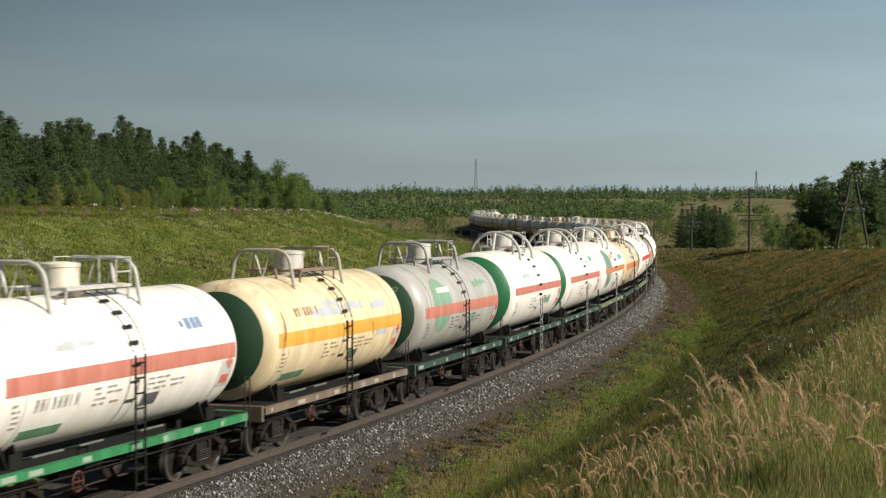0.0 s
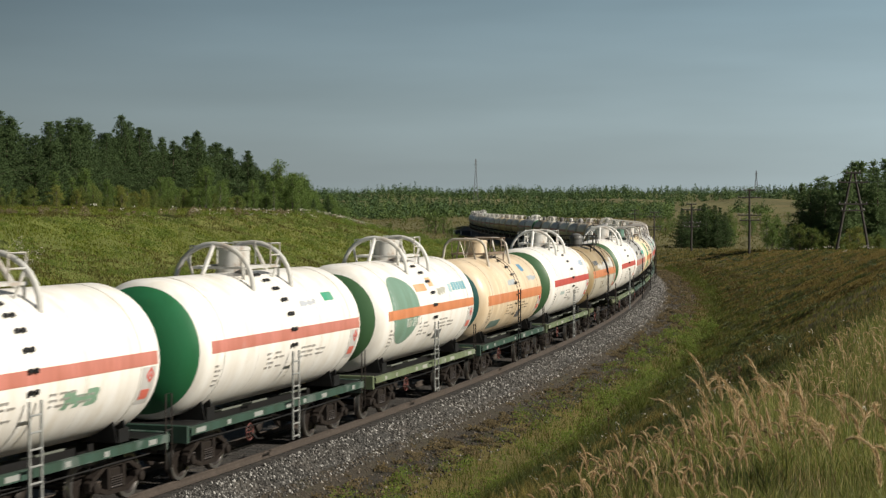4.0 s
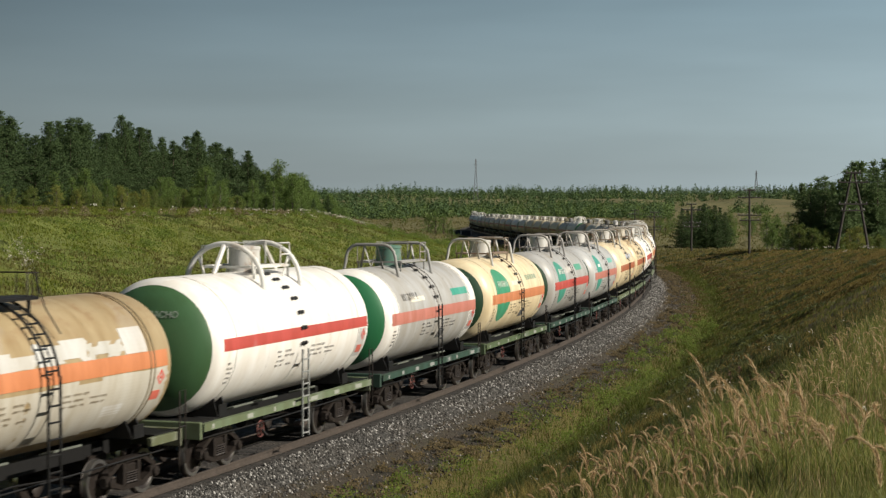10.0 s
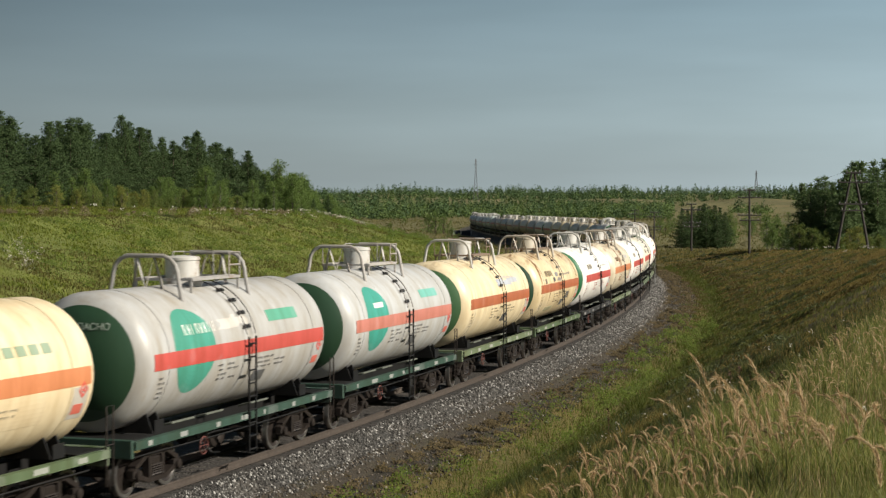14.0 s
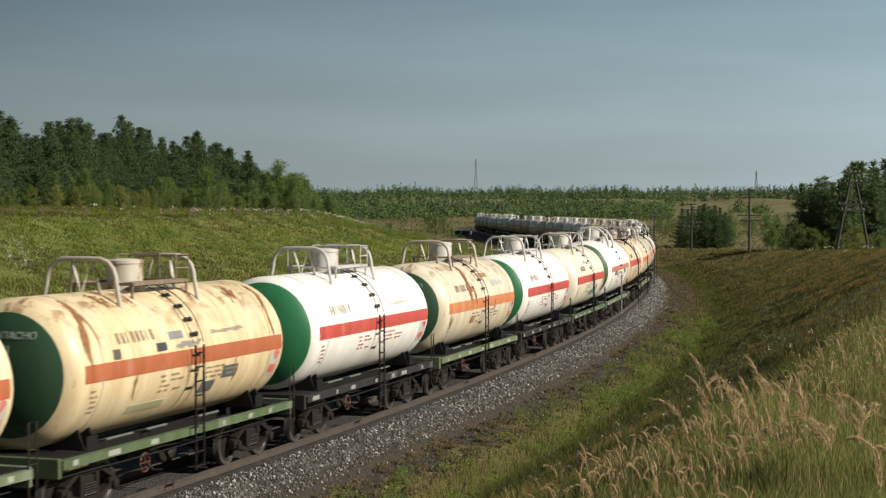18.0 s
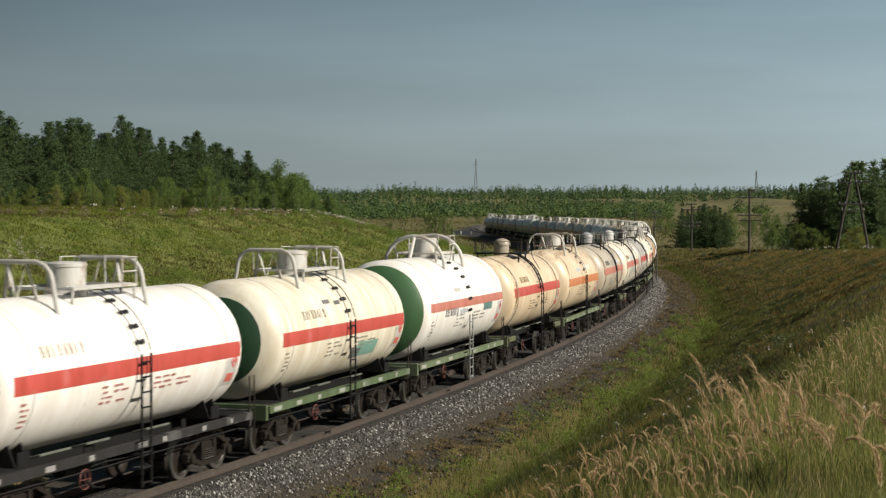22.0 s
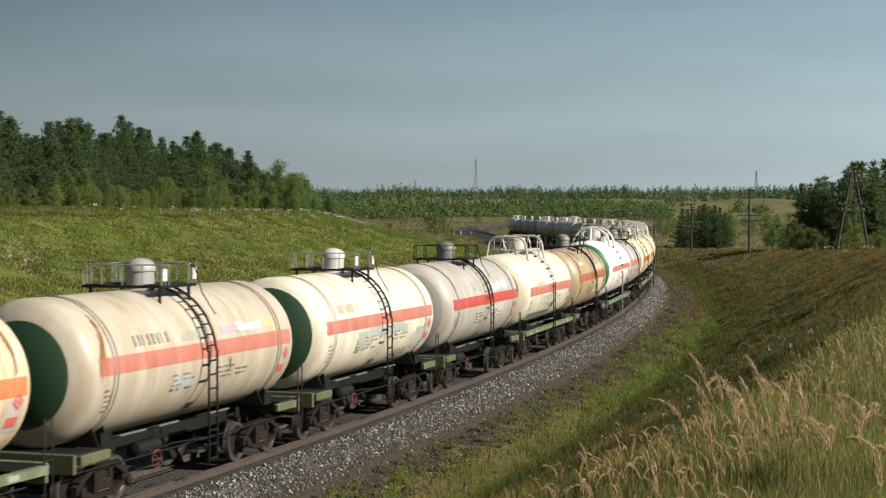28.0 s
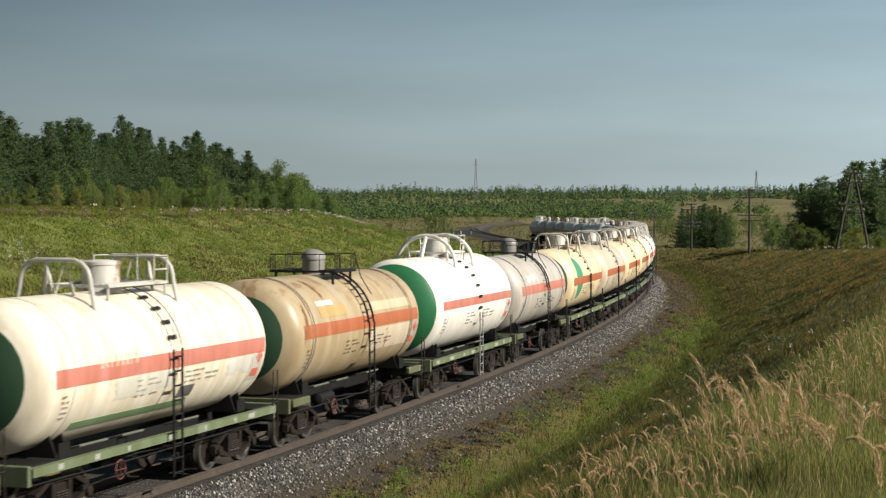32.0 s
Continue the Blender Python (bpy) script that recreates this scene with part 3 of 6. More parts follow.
def hoop_path(kind, x):
    r, zc = KINDS[kind][:2]
    foot = 0.92 if kind == "hoop" else 1.05
    zf = zc + math.sqrt(r * r - foot * foot) - 0.02
    if kind == "hoop":
        ztop, c = zc + r + 0.70, 0.42
        pts = [(x, -foot, zf), (x, -foot + 0.10, ztop - c - 0.12)]
        pts += [(x, -foot + 0.12 + c - c * math.cos(t), ztop - c + c * math.sin(t)) for t in (0.1, 0.5, 0.95, 1.4)]
        return pts + [(px, -py, pz) for px, py, pz in reversed(pts)]
    ztop = zc + r + 0.72
    pts = []
    for k in range(15):
        t = math.pi * k / 14
        pts.append((x, -foot * math.cos(t), zf + (ztop - zf) * math.sin(t) ** 0.9))
    return pts


def top_gear(car, kind, spec, metal):
    r, zc, hl, dish = KINDS[kind]
    top = zc + r
    dark = spec.get("dark_top", False)
    gear = BLACK if dark else metal
    if not dark and (spec.get("rust", 0.3) >= 0.35 or spec["body"] in (CREAM, TAN)):
        gear = plain("rust_stained_rail", (0.24, 0.175, 0.125), 0.7, 0.1, 0.5)
    if kind in ("hoop", "arch"):
        stations = (-2.3, 1.3) if kind == "hoop" else (-1.25, 1.15)
        dx = -0.45 if kind == "hoop" else -0.05
        rad = 0.05 if kind == "hoop" else 0.065
        hm = BLACK if spec.get("dark_hoops") else metal
        for x in stations:
            key = ("hoop", kind, x, hm.name)
            part("safety_hoop", once(key, lambda: Geo().tube(hoop_path(kind, x), rad, 8).mesh("safety_hoop", [hm], 50)), car)

            def braces():
                g = Geo()
                if kind == "hoop":
                    d = 0.55 if x < 0 else -0.55
                    g.tube([(x + d * 0.25, -0.37, top - 0.06), (x, -0.22, top + 0.66), (x - d * 0.12, -0.04, top - 0.03), (x, 0.20, top + 0.66), (x + d * 0.25, 0.37, top - 0.06)], 0.038, 6)
                else:
                    d = -0.75 if x < 0 else 0.75
                    g.tube([(x, 0, top + 0.70), (x + d, -0.05, top - 0.03)], 0.06, 6)
                return g.mesh("hoop_brace", [hm], 50)
            part("hoop_brace", once(("brace", kind, x, hm.name), braces), car)
            if kind == "arch":
                d = -0.3 if x < 0 else 0.3
                for y in (-0.72, 0.72):
                    part("side_strut", once(("strut", x, y, hm.name), lambda: Geo().tube([(x, y, top + 0.42), (x - d, y * 0.92, top - 0.16)], 0.035, 5).mesh("side_strut", [hm], 50)), car)
        dome = Geo().lathe([(-0.22, 0.46), (0.04, 0.46), (0.05, 0.40), (0.46, 0.40), (0.47, 0.42), (0.53, 0.42), (0.56, 0.38), (0.58, 0.10)], "z", 24, (dx, 0, top + 0.08))
        part("valve_housing", dome.mesh("valve_housing", [paint(spec.get("domec", (0.54, 0.54, 0.52)), spec.get("dome_rust", 0.5))], 35), car, "painted round valve housing")

        deck = part("platform", once(("deck", kind, gear.name), lambda: frame_ring(dx - 1.0, 1.2, 0.75, top + 0.13, 0.07).mesh("platform", [gear])), car)
        for y in (-0.62, -0.51, 0.51, 0.62):
            part("plank", once(("plank", kind, gear.name), lambda: Geo().box((0, 0, 0), (2.0 - dx, 0.085, 0.03), bev=0.006).mesh("plank", [gear])), deck, m=Matrix.Translation((0.1 + dx / 2, y, top + 0.16)))
        for x in (dx - 0.95, 1.14):
            for y in (-0.70, 0.70):
                part("bracket", once(("bracket", gear.name), lambda: Geo().box((0, 0, 0), (0.05, 0.05, 0.42), bev=0.008).mesh("bracket", [gear])), deck, m=Matrix.Translation((x, y, top - 0.07)))
        for y in (-0.74, 0.74):
            part("handrail", once(("rail", kind, gear.name, y), lambda: Geo().tube([(0.55, y, top + 0.12), (0.55, y, top + 0.72), (1.15, y, top + 0.72), (1.15, y, top + 0.12)], 0.02, 5)
                                  .tube([(0.55, y, top + 0.42), (1.15, y, top + 0.42)], 0.022, 5).mesh("handrail", [gear], 60)), car)
        part("handrail", once(("rail", kind, gear.name, "across"), lambda: Geo().tube([(1.15, -0.74, top + 0.70), (1.15, 0.74, top + 0.70)], 0.02, 5).mesh("handrail", [gear], 60)), car)
        part("handrail", once(("rail", kind, gear.name, "back"), lambda: Geo().tube([(dx - 0.95, 0.74, top + 0.12), (dx - 0.95, 0.74, top + 0.66), (dx - 0.95, -0.1, top + 0.66)], 0.02, 5).mesh("handrail", [gear], 60)), car)
        part("handrail", once(("rail", kind, gear.name, "inner"), lambda: Geo().tube([(0.6, 0.3, top + 0.12), (0.6, 0.3, top + 0.75), (0.6, -0.3, top + 0.75), (0.6, -0.3, top + 0.12)], 0.02, 5).mesh("handrail", [gear], 60)), car)
    else:
        dx, hx = -0.28, 0.86
        rm = plain("grey_painted_steel", (0.26, 0.27, 0.26), 0.6) if spec.get("plates") else RUSTY
        dome = Geo().lathe([(-0.20, 0.32), (0.32, 0.32), (0.34, 0.35), (0.44, 0.35), (0.53, 0.30), (0.60, 0.18), (0.63, 0.07), (0.635, 0.02)], "z", 26, (dx, 0, top + 0.06))
        part("hatch_dome", dome.mesh("hatch_dome", [paint(spec.get("domec", GREY), 0.2)], 35), car, "round filling hatch with a domed lid")
        deck = part("platform", once(("deck", kind), lambda: frame_ring(dx - hx, dx + hx, 0.98, top + 0.08, 0.09).mesh("platform", [BLACK])), car)
        for y in (-0.84, -0.68, -0.52, 0.52, 0.68, 0.84):
            part("plank", once("dark_plank", lambda: Geo().box((0, 0, 0), (2 * hx - 0.05, 0.12, 0.035), bev=0.006).mesh("plank", [BLACK])), deck, m=Matrix.Translation((dx, y, top + 0.11)))
        for x in (dx - 0.7, dx + 0.7):
            for y in (-0.85, 0.85):
                part("bracket", once("dark_bracket", lambda: Geo().box((0, 0, 0), (0.06, 0.06, 0.5), bev=0.008).mesh("bracket", [BLACK])), deck, m=Matrix.Translation((x, y, top - 0.17)))
        for sx in (-1, 1):
            for y in (-0.96, 0.96):
                a, b = dx + sx * 0.48, dx + sx * (hx - 0.03)
                part("handrail", once(("rail", kind, sx, y, rm.name), lambda: Geo().tube([(a, y, top + 0.06), (a, y, top + 0.56), (b, y, top + 0.56), (b, y, top + 0.06)], 0.016, 5)
                                      .tube([((a + b) / 2, y, top + 0.06), ((a + b) / 2, y, top + 0.56)], 0.014, 5).mesh("handrail", [rm], 60)), car)
            part("end_rail", once(("rail", kind, sx, rm.name), lambda: Geo().tube([(dx + sx * (hx - 0.03), -0.96, top + 0.56), (dx + sx * (hx - 0.03), 0.96, top + 0.56)], 0.016, 5).mesh("end_rail", [rm], 60)), car)
            for y in (-0.5, 0.0, 0.5):
                part("baluster", once(("bal", sx, y, rm.name), lambda: Geo().tube([(dx + sx * (hx - 0.03), y, top + 0.06), (dx + sx * (hx - 0.03), y, top + 0.56)], 0.014, 5).mesh("baluster", [rm], 60)), car)
        if spec.get("plates"):
            for sx in (-1, 1):
                g = Geo().box((dx + sx * 0.72, -0.985, top + 0.34), (0.18, 0.02, 0.26))
                plate("sign_plate", g, WHITE, car, "small white plate on the railing")


def sides(car, kind, spec, metal):
    r, zc, hl, dish = KINDS[kind]
    lad = plain("grey_painted_steel", (0.26, 0.27, 0.26), 0.6) if kind == "arch" else BLACK
    if kind == "arch":
        ladder(car, kind, 0.35, zc - 0.35, -1.66, lad)
        n = 7
        angs = [-0.12, 0.12, 0.36, 0.60, 0.82, 1.02, 1.20]
    elif kind == "hoop":
        ladder(car, kind, 0.35, zc + 0.26, -1.60, lad)
        angs = [0.33, 0.56, 0.80, 1.05]
    else:
        ladder(car, kind, 0.45, zc + 0.15, -1.66, BLACK, 0.42)
        curved_ladder(car, r, zc, 0.08, 1.28, 0.42, 0.14, 8, BLACK)
        angs = []

        part("grab_rail", once("stay", lambda: Geo().tube([(0.35, -1.0, zc + r + 0.6), (0.55, -1.12, zc + r - 0.1), (0.62, -1.42, zc + 0.9)], 0.016, 5).mesh("grab_rail", [RUSTY], 60)), car)
    if angs:
        def cleat():
            g = Geo()
            g.box((-0.10, 0, 0.05), (0.13, 0.10, 0.05), bev=0.015)
            g.box((0.10, 0, 0.05), (0.13, 0.10, 0.05), bev=0.015)
            g.box((0, 0, 0.03), (0.34, 0.025, 0.02))
            return g.mesh("step", [BLACK])
        me = once("cleat", cleat)
        for a in angs:
            part("step", me, car, m=Matrix.Translation((0, -r * math.cos(a), zc + r * math.sin(a))) @ Matrix.Rotation(math.pi / 2 - a, 4, "X"))

        if kind == "hoop":
            for x in (-0.24, 0.24):
                part("grab_rail", once(("arc", x), lambda: Geo().tube([(x, -(r + 0.10) * math.cos(a), zc + (r + 0.10) * math.sin(a)) for a in np.linspace(0.20, 1.32, 9)], 0.013, 5).mesh("grab_rail", [RUSTY], 60)), car)
    # straps over the shell
    xs = (-4.05, 4.05) if kind != "dome" else (-4.16, -4.0, 4.0, 4.16)
    for x in xs:
        def strap():
            g = Geo()
            n = 44
            for rr in (r, r + (0.014 if kind == "dome" else 0.006)):
                for dx in ((-0.025, 0.025) if kind == "dome" else (-0.014, 0.014)):
                    g.v += [(x + dx, rr * math.cos(t), zc + rr * math.sin(t)) for t in np.linspace(-0.9, math.pi + 0.9, n)]
            for a, b in ((2, 3), (0, 2), (3, 1)):
                g.f += [(a * n + k, a * n + k + 1, b * n + k + 1, b * n + k) for k in range(n - 1)]
            g.mi = [0] * len(g.f)
            return g.mesh("tie_strap", [paint(shade(spec["body"], 0.42 if kind == "dome" else 0.55), 0.4)], 60)
        key = ("strap", kind, x, spec["body"])
        part("tie_strap", once(key, strap), car)
    # weld seams
    for x in (-2.1, 1.9):
        def seam():
            g = Geo()
            n = 40
            for rr, dx in ((r - 0.002, -0.02), (r + 0.005, 0), (r - 0.002, 0.02)):
                g.v += [(x + dx, rr * math.cos(t), zc + rr * math.sin(t)) for t in np.linspace(0, 6.28319, n)]
            g.f = [(a * n + k, a * n + k + 1, (a + 1) * n + k + 1, (a + 1) * n + k) for a in (0, 1) for k in range(n - 1)]
            g.mi = [0] * len(g.f)
            return g.mesh("weld_seam", [paint(shade(spec["body"], 0.75), 0.3)], 60)
        part("weld_seam", once(("seam", kind, x, spec["body"]), seam), car)


def channel(sy):
    """A rolled channel with its flanges turned inwards."""
    prof = [(1.455, 1.27), (1.30, 1.27), (1.30, 1.255), (1.435, 1.255), (1.435, 1.115), (1.30, 1.115), (1.30, 1.10), (1.455, 1.10)]
    n = len(prof)
    vs = [(x, sy * y, z) for x in (-5.5, 5.5) for y, z in prof]
    return Geo().add(vs, [(k, (k + 1) % n, n + (k + 1) % n, n + k) for k in range(n)] + [(0, 1, 2, 3), (0, 3, 4, 7), (4, 5, 6, 7), (8, 11, 10, 9), (8, 15, 12, 11), (12, 15, 14, 13)])


def underframe(car, kind, fc):
    mat = paint(fc, 0.45, 0.6, 0.8)
    key = (kind, fc)

    for sy in (-1, 1):
        if kind == "dome":
            for sx in (-1, 1):
                part("side_sill", once(("sill", sx, sy) + key, lambda: Geo().box((sx * 4.75, sy * 1.36, 1.17), (1.15, 0.12, 0.19), bev=0.015).mesh("side_sill", [mat])), car)
        else:
            part("side_sill", once(("sill", sy) + key, lambda: channel(sy).mesh("side_sill", [mat])), car)
            if sy < 0:
                pale = paint(tuple(0.5 * v + 0.24 for v in fc), 0.3, 0.6, 0.6)
                rnd = random.Random(len(SPIN))
                for k in range(7):
                    x = -4.9 + 1.55 * k + rnd.uniform(-0.4, 0.4)
                    w = rnd.choice((0.12, 0.2, 0.34, 0.5))
                    part("stencil_patch", once(("stencil", w) + key, lambda: Geo().box((0, 0, 0), (w, 0.006, 0.11)).mesh("stencil_patch", [pale])), car, m=Matrix.Translation((x, -1.4565, 1.185)))
    part("centre_sill", once("csill", lambda: Geo().box((0, 0, 1.02), (10.9, 0.42, 0.36), bev=0.02).mesh("centre_sill", [BLACK])), car)
    for sx in (-1, 1):
        part("end_beam", once(("beam", sx) + key, lambda: Geo().box((sx * 5.52, 0, 1.12), (0.10, 2.80, 0.40), bev=0.02).mesh("end_beam", [mat])), car)
        part("end_deck", once(("deck", sx), lambda: Geo().box((sx * 4.98, 0, 1.275), (0.98, 2.62, 0.03), bev=0.006).mesh("end_deck", [BLACK])), car)
        part("coupler", once("coupler", coupler_mesh), car, m=Matrix.Translation((sx * 5.45, 0, 0)) @ Matrix.Rotation(0 if sx > 0 else math.pi, 4, "Z"))

        def saddle():
            g = Geo()
            r, zc = KINDS[kind][:2]
            for dx in (-0.22, 0.22):
                prof = [(-1.18, 1.28), (1.18, 1.28)] + [((r + 0.01) * math.sin(t), zc - (r + 0.01) * math.cos(t)) for t in np.linspace(0.74, -0.74, 13)]
                n = len(prof)
                vs = [(sx * 4.0 + dx + e, y, z) for e in (-0.02, 0.02) for y, z in prof]
                fs = [(k, (k + 1) % n, n + (k + 1) % n, n + k) for k in range(n)] + [tuple(range(n)), tuple(range(2 * n - 1, n - 1, -1))]
                g.add(vs, fs)
            for y in (-1.2, -0.6, 0.6, 1.2):
                g.box((sx * 4.0, y, 1.42), (0.42, 0.03, 0.28))
            return g.mesh("saddle", [BLACK], 30)
        part("saddle", once(("saddle", sx, kind), saddle), car)
    # bogies
    for bx in (-3.9, 3.9):
        def bolster():
            return Geo().box((0, 0, 0.66), (0.42, 2.2, 0.24), bev=0.04).box((0, 0, 0.84), (0.7, 0.6, 0.12)).mesh("bolster", [RUSTY])
        bo = part("bogie", once("bolster", bolster), car, "rusty cast-steel bogie", Matrix.Translation((bx, 0, 0)))
        for y in (-1.03, 1.03):
            part("side_frame", once("sideframe", bogie_frame_mesh), bo, m=Matrix.Translation((0, y, 0)) @ Matrix.Rotation(math.pi if y > 0 else 0, 4, "Z"))
            for x in (-0.15, 0.0, 0.15):
                part("spring", once("spring", spring_mesh), bo, m=Matrix.Translation((x, y - 0.02 if y < 0 else y + 0.02, 0)))
        for x in (-0.925, 0.925):
            ax = part("wheelset", once("axle", axle_mesh), car, "steel axle with two wheels", Matrix.Translation((bx + x, 0, 0.475)))
            for y in (-0.79, 0.79):
                part("wheel", once("wheel", wheel_mesh), ax, m=Matrix.Translation((0, y, 0)) @ Matrix.Rotation(0 if y < 0 else math.pi, 4, "Z"))
            SPIN.append((ax, bx + x))
    # brake gear and small fittings
    part("air_reservoir", once("airres", lambda: Geo().lathe([(-0.55, 0.05), (-0.5, 0.17), (0.5, 0.17), (0.55, 0.05)], "x", 14, (-1.5, -0.75, 0.92)).mesh("air_reservoir", [BLACK], 40)), car)
    part("brake_cylinder", once("brakecyl", lambda: Geo().lathe([(-0.25, 0.16), (0.15, 0.19), (0.25, 0.12), (0.9, 0.035)], "x", 14, (0.9, 0.55, 0.85)).mesh("brake_cylinder", [BLACK], 40)), car)

    def rods():
        g = Geo()
        g.tube([(-3.2, -0.45, 0.6), (0.6, -0.35, 0.72), (3.2, -0.45, 0.6)], 0.025, 6)
        g.tube([(-5.2, -1.15, 0.88), (-1.0, -1.18, 0.86), (5.2, -1.15, 0.88)], 0.02, 6)
        g.tube([(-1.6, -0.9, 0.9), (-1.6, -1.3, 0.55), (-1.2, -1.3, 0.5)], 0.02, 5)
        return g.mesh("brake_rod", [BLACK], 60)
    part("brake_rod", once("rods", rods), car)

    def wheel():
        g = Geo()
        g.tube([(0.2 * math.cos(t), 0, 0.2 * math.sin(t)) for t in np.linspace(0, 6.28319, 18)[:-1]], 0.016, 5, closed=True)
        for t in (0, 1.5708):
            g.tube([(-0.2 * math.cos(t), 0, -0.2 * math.sin(t)), (0.2 * math.cos(t), 0, 0.2 * math.sin(t))], 0.012, 4)
        return g.mesh("brake_wheel", [plain("red_oxide_paint", (0.12, 0.035, 0.028), 0.7)], 60)
    part("brake_wheel", once("bwheel", wheel), car, "small red hand brake wheel", Matrix.Translation((-1.75, -1.18, 0.72)))
    for x, w in ((-3.0, 1.1), (-1.4, 0.9), (1.1, 1.0)):
        part("walkway_board", once(("board", w), lambda: Geo().box((0, 0, 0), (w, 0.36, 0.05), bev=0.01).mesh("walkway_board", [plain("grey_green_boards", (0.10, 0.11, 0.09), 0.7)])), car,
             m=pose(x, -1.12, 1.40, -14, 0, 0))
    for sx, sy in ((1, -1), (-1, 1)):
        def grab():
            g = Geo()
            g.tube([(0, 0, -0.62), (0, 0, 0.98), (0.26, 0, 0.98), (0.26, 0, -0.62)], 0.018, 5, 0, True)
            return g.mesh("end_step", [RUSTY], 60)
        steps = part("end_step", once("grab", grab), car, m=Matrix.Translation((sx * 5.55 - (0.13), sy * 1.42, 1.15)))
        part("rung", once("rung", lambda: Geo().tube([(0, 0, 0.2), (0.26, 0, 0.2)], 0.016, 5).mesh("rung", [RUSTY], 60)), steps)


def text_rows(car, kind, x0, x1, a, rows, color=INK, pitch=0.075, tall=0.034):
    """Rows of unreadable lettering: short words of small upright bars, no two rows alike."""
    r, zc = KINDS[kind][:2]
    rnd = random.Random(int(x0 * 100) + rows * 7 + int(a * 100))
    g = Geo()
    for k in range(rows):
        x = x0 + rnd.uniform(0, 0.12)
        end = x1 - rnd.random() * 0.55 * (x1 - x0)
        while x < end:
            for _ in range(rnd.randint(2, 7)):
                w = rnd.choice((0.022, 0.034, 0.042))
                low = rnd.choice((0, 0, 0.010))
                q = shell(r, zc, x, x + w, a - k * pitch + low, a - k * pitch + tall, 0.011, na=1)
                g.add(q.v, q.f)
                x += w + 0.020
            x += rnd.choice((0.06, 0.10, 0.24))
    tagged(plate("lettering", g, color, car), kind="stuff")


def digits(car, kind, x0, a, n, color=INK, w=0.13, tall=0.16, gap=0.075):
    """A running number as a row of plain bars."""
    r, zc = KINDS[kind][:2]
    g = Geo()
    for k in range(n):
        x = x0 + k * (w + gap)
        wide = 0.028 if k % 4 == 2 else 0.10
        for b in ((0.0,) if wide < 0.05 else (0.0, wide - 0.026)):
            q = shell(r, zc, x + b, x + b + 0.026, a, a + tall, 0.013, na=2)
            g.add(q.v, q.f)
        if wide > 0.05:
            q = shell(r, zc, x, x + wide, a + tall * (0.42 if k % 3 else 0.86), a + tall * (0.42 if k % 3 else 0.86) + 0.022, 0.0125, na=1)
            g.add(q.v, q.f)
    tagged(plate("running_number", g, color, car), kind="stuff")


def diamond(car, kind, x, a, s, color):
    r, zc = KINDS[kind][:2]
    g = Geo()
    q = [(x - s, a), (x, a - s / r), (x + s, a), (x, a + s / r)]
    w = [(x + (p - x) * 0.62, a + (b - a) * 0.62) for p, b in q]
    pts = [(p, -(r + 0.013) * math.cos(b), zc + (r + 0.013) * math.sin(b)) for p, b in q + w]
    g.add(pts, [(0, 1, 5, 4), (1, 2, 6, 5), (2, 3, 7, 6), (3, 0, 4, 7)])
    g.box((x, -(r + 0.004) * math.cos(a), zc + r * math.sin(a)), (s * 0.4, 0.03, s * 0.4))
    plate("hazard_diamond", g, color, car, "red-edged hazard diamond")


SPIN = []


def end_words(car, kind, lines):
    """Painted warning words on the tank's leading end."""
    r, zc, hl, dish = KINDS[kind]
    ink = paint((0.26, 0.32, 0.27), 0.2, 0.6)
    for k, word in enumerate(lines):
        def make():
            cu = bpy.data.curves.new("words", "FONT")
            cu.body, cu.size, cu.align_x, cu.extrude = word, 0.20, "CENTER", 0.004
            tmp = bpy.data.objects.new("words", cu)
            scene.collection.objects.link(tmp)
            me = bpy.data.meshes.new_from_object(tmp)
            bpy.data.objects.remove(tmp)
            for v in me.vertices:
                across, up = v.co.x, v.co.y + 0.72 - 0.27 * k
                q = min(0.98, math.hypot(across, up) / r)
                v.co = (-(hl - dish) - dish * (1 - q ** 2.3) ** 0.55 - 0.012 - v.co.z, -across, zc + up)
            me.materials.clear()
            me.materials.append(ink)
            return me
        part("warning_words", once(("words", kind, word, k), make), car, "pale painted warning words")




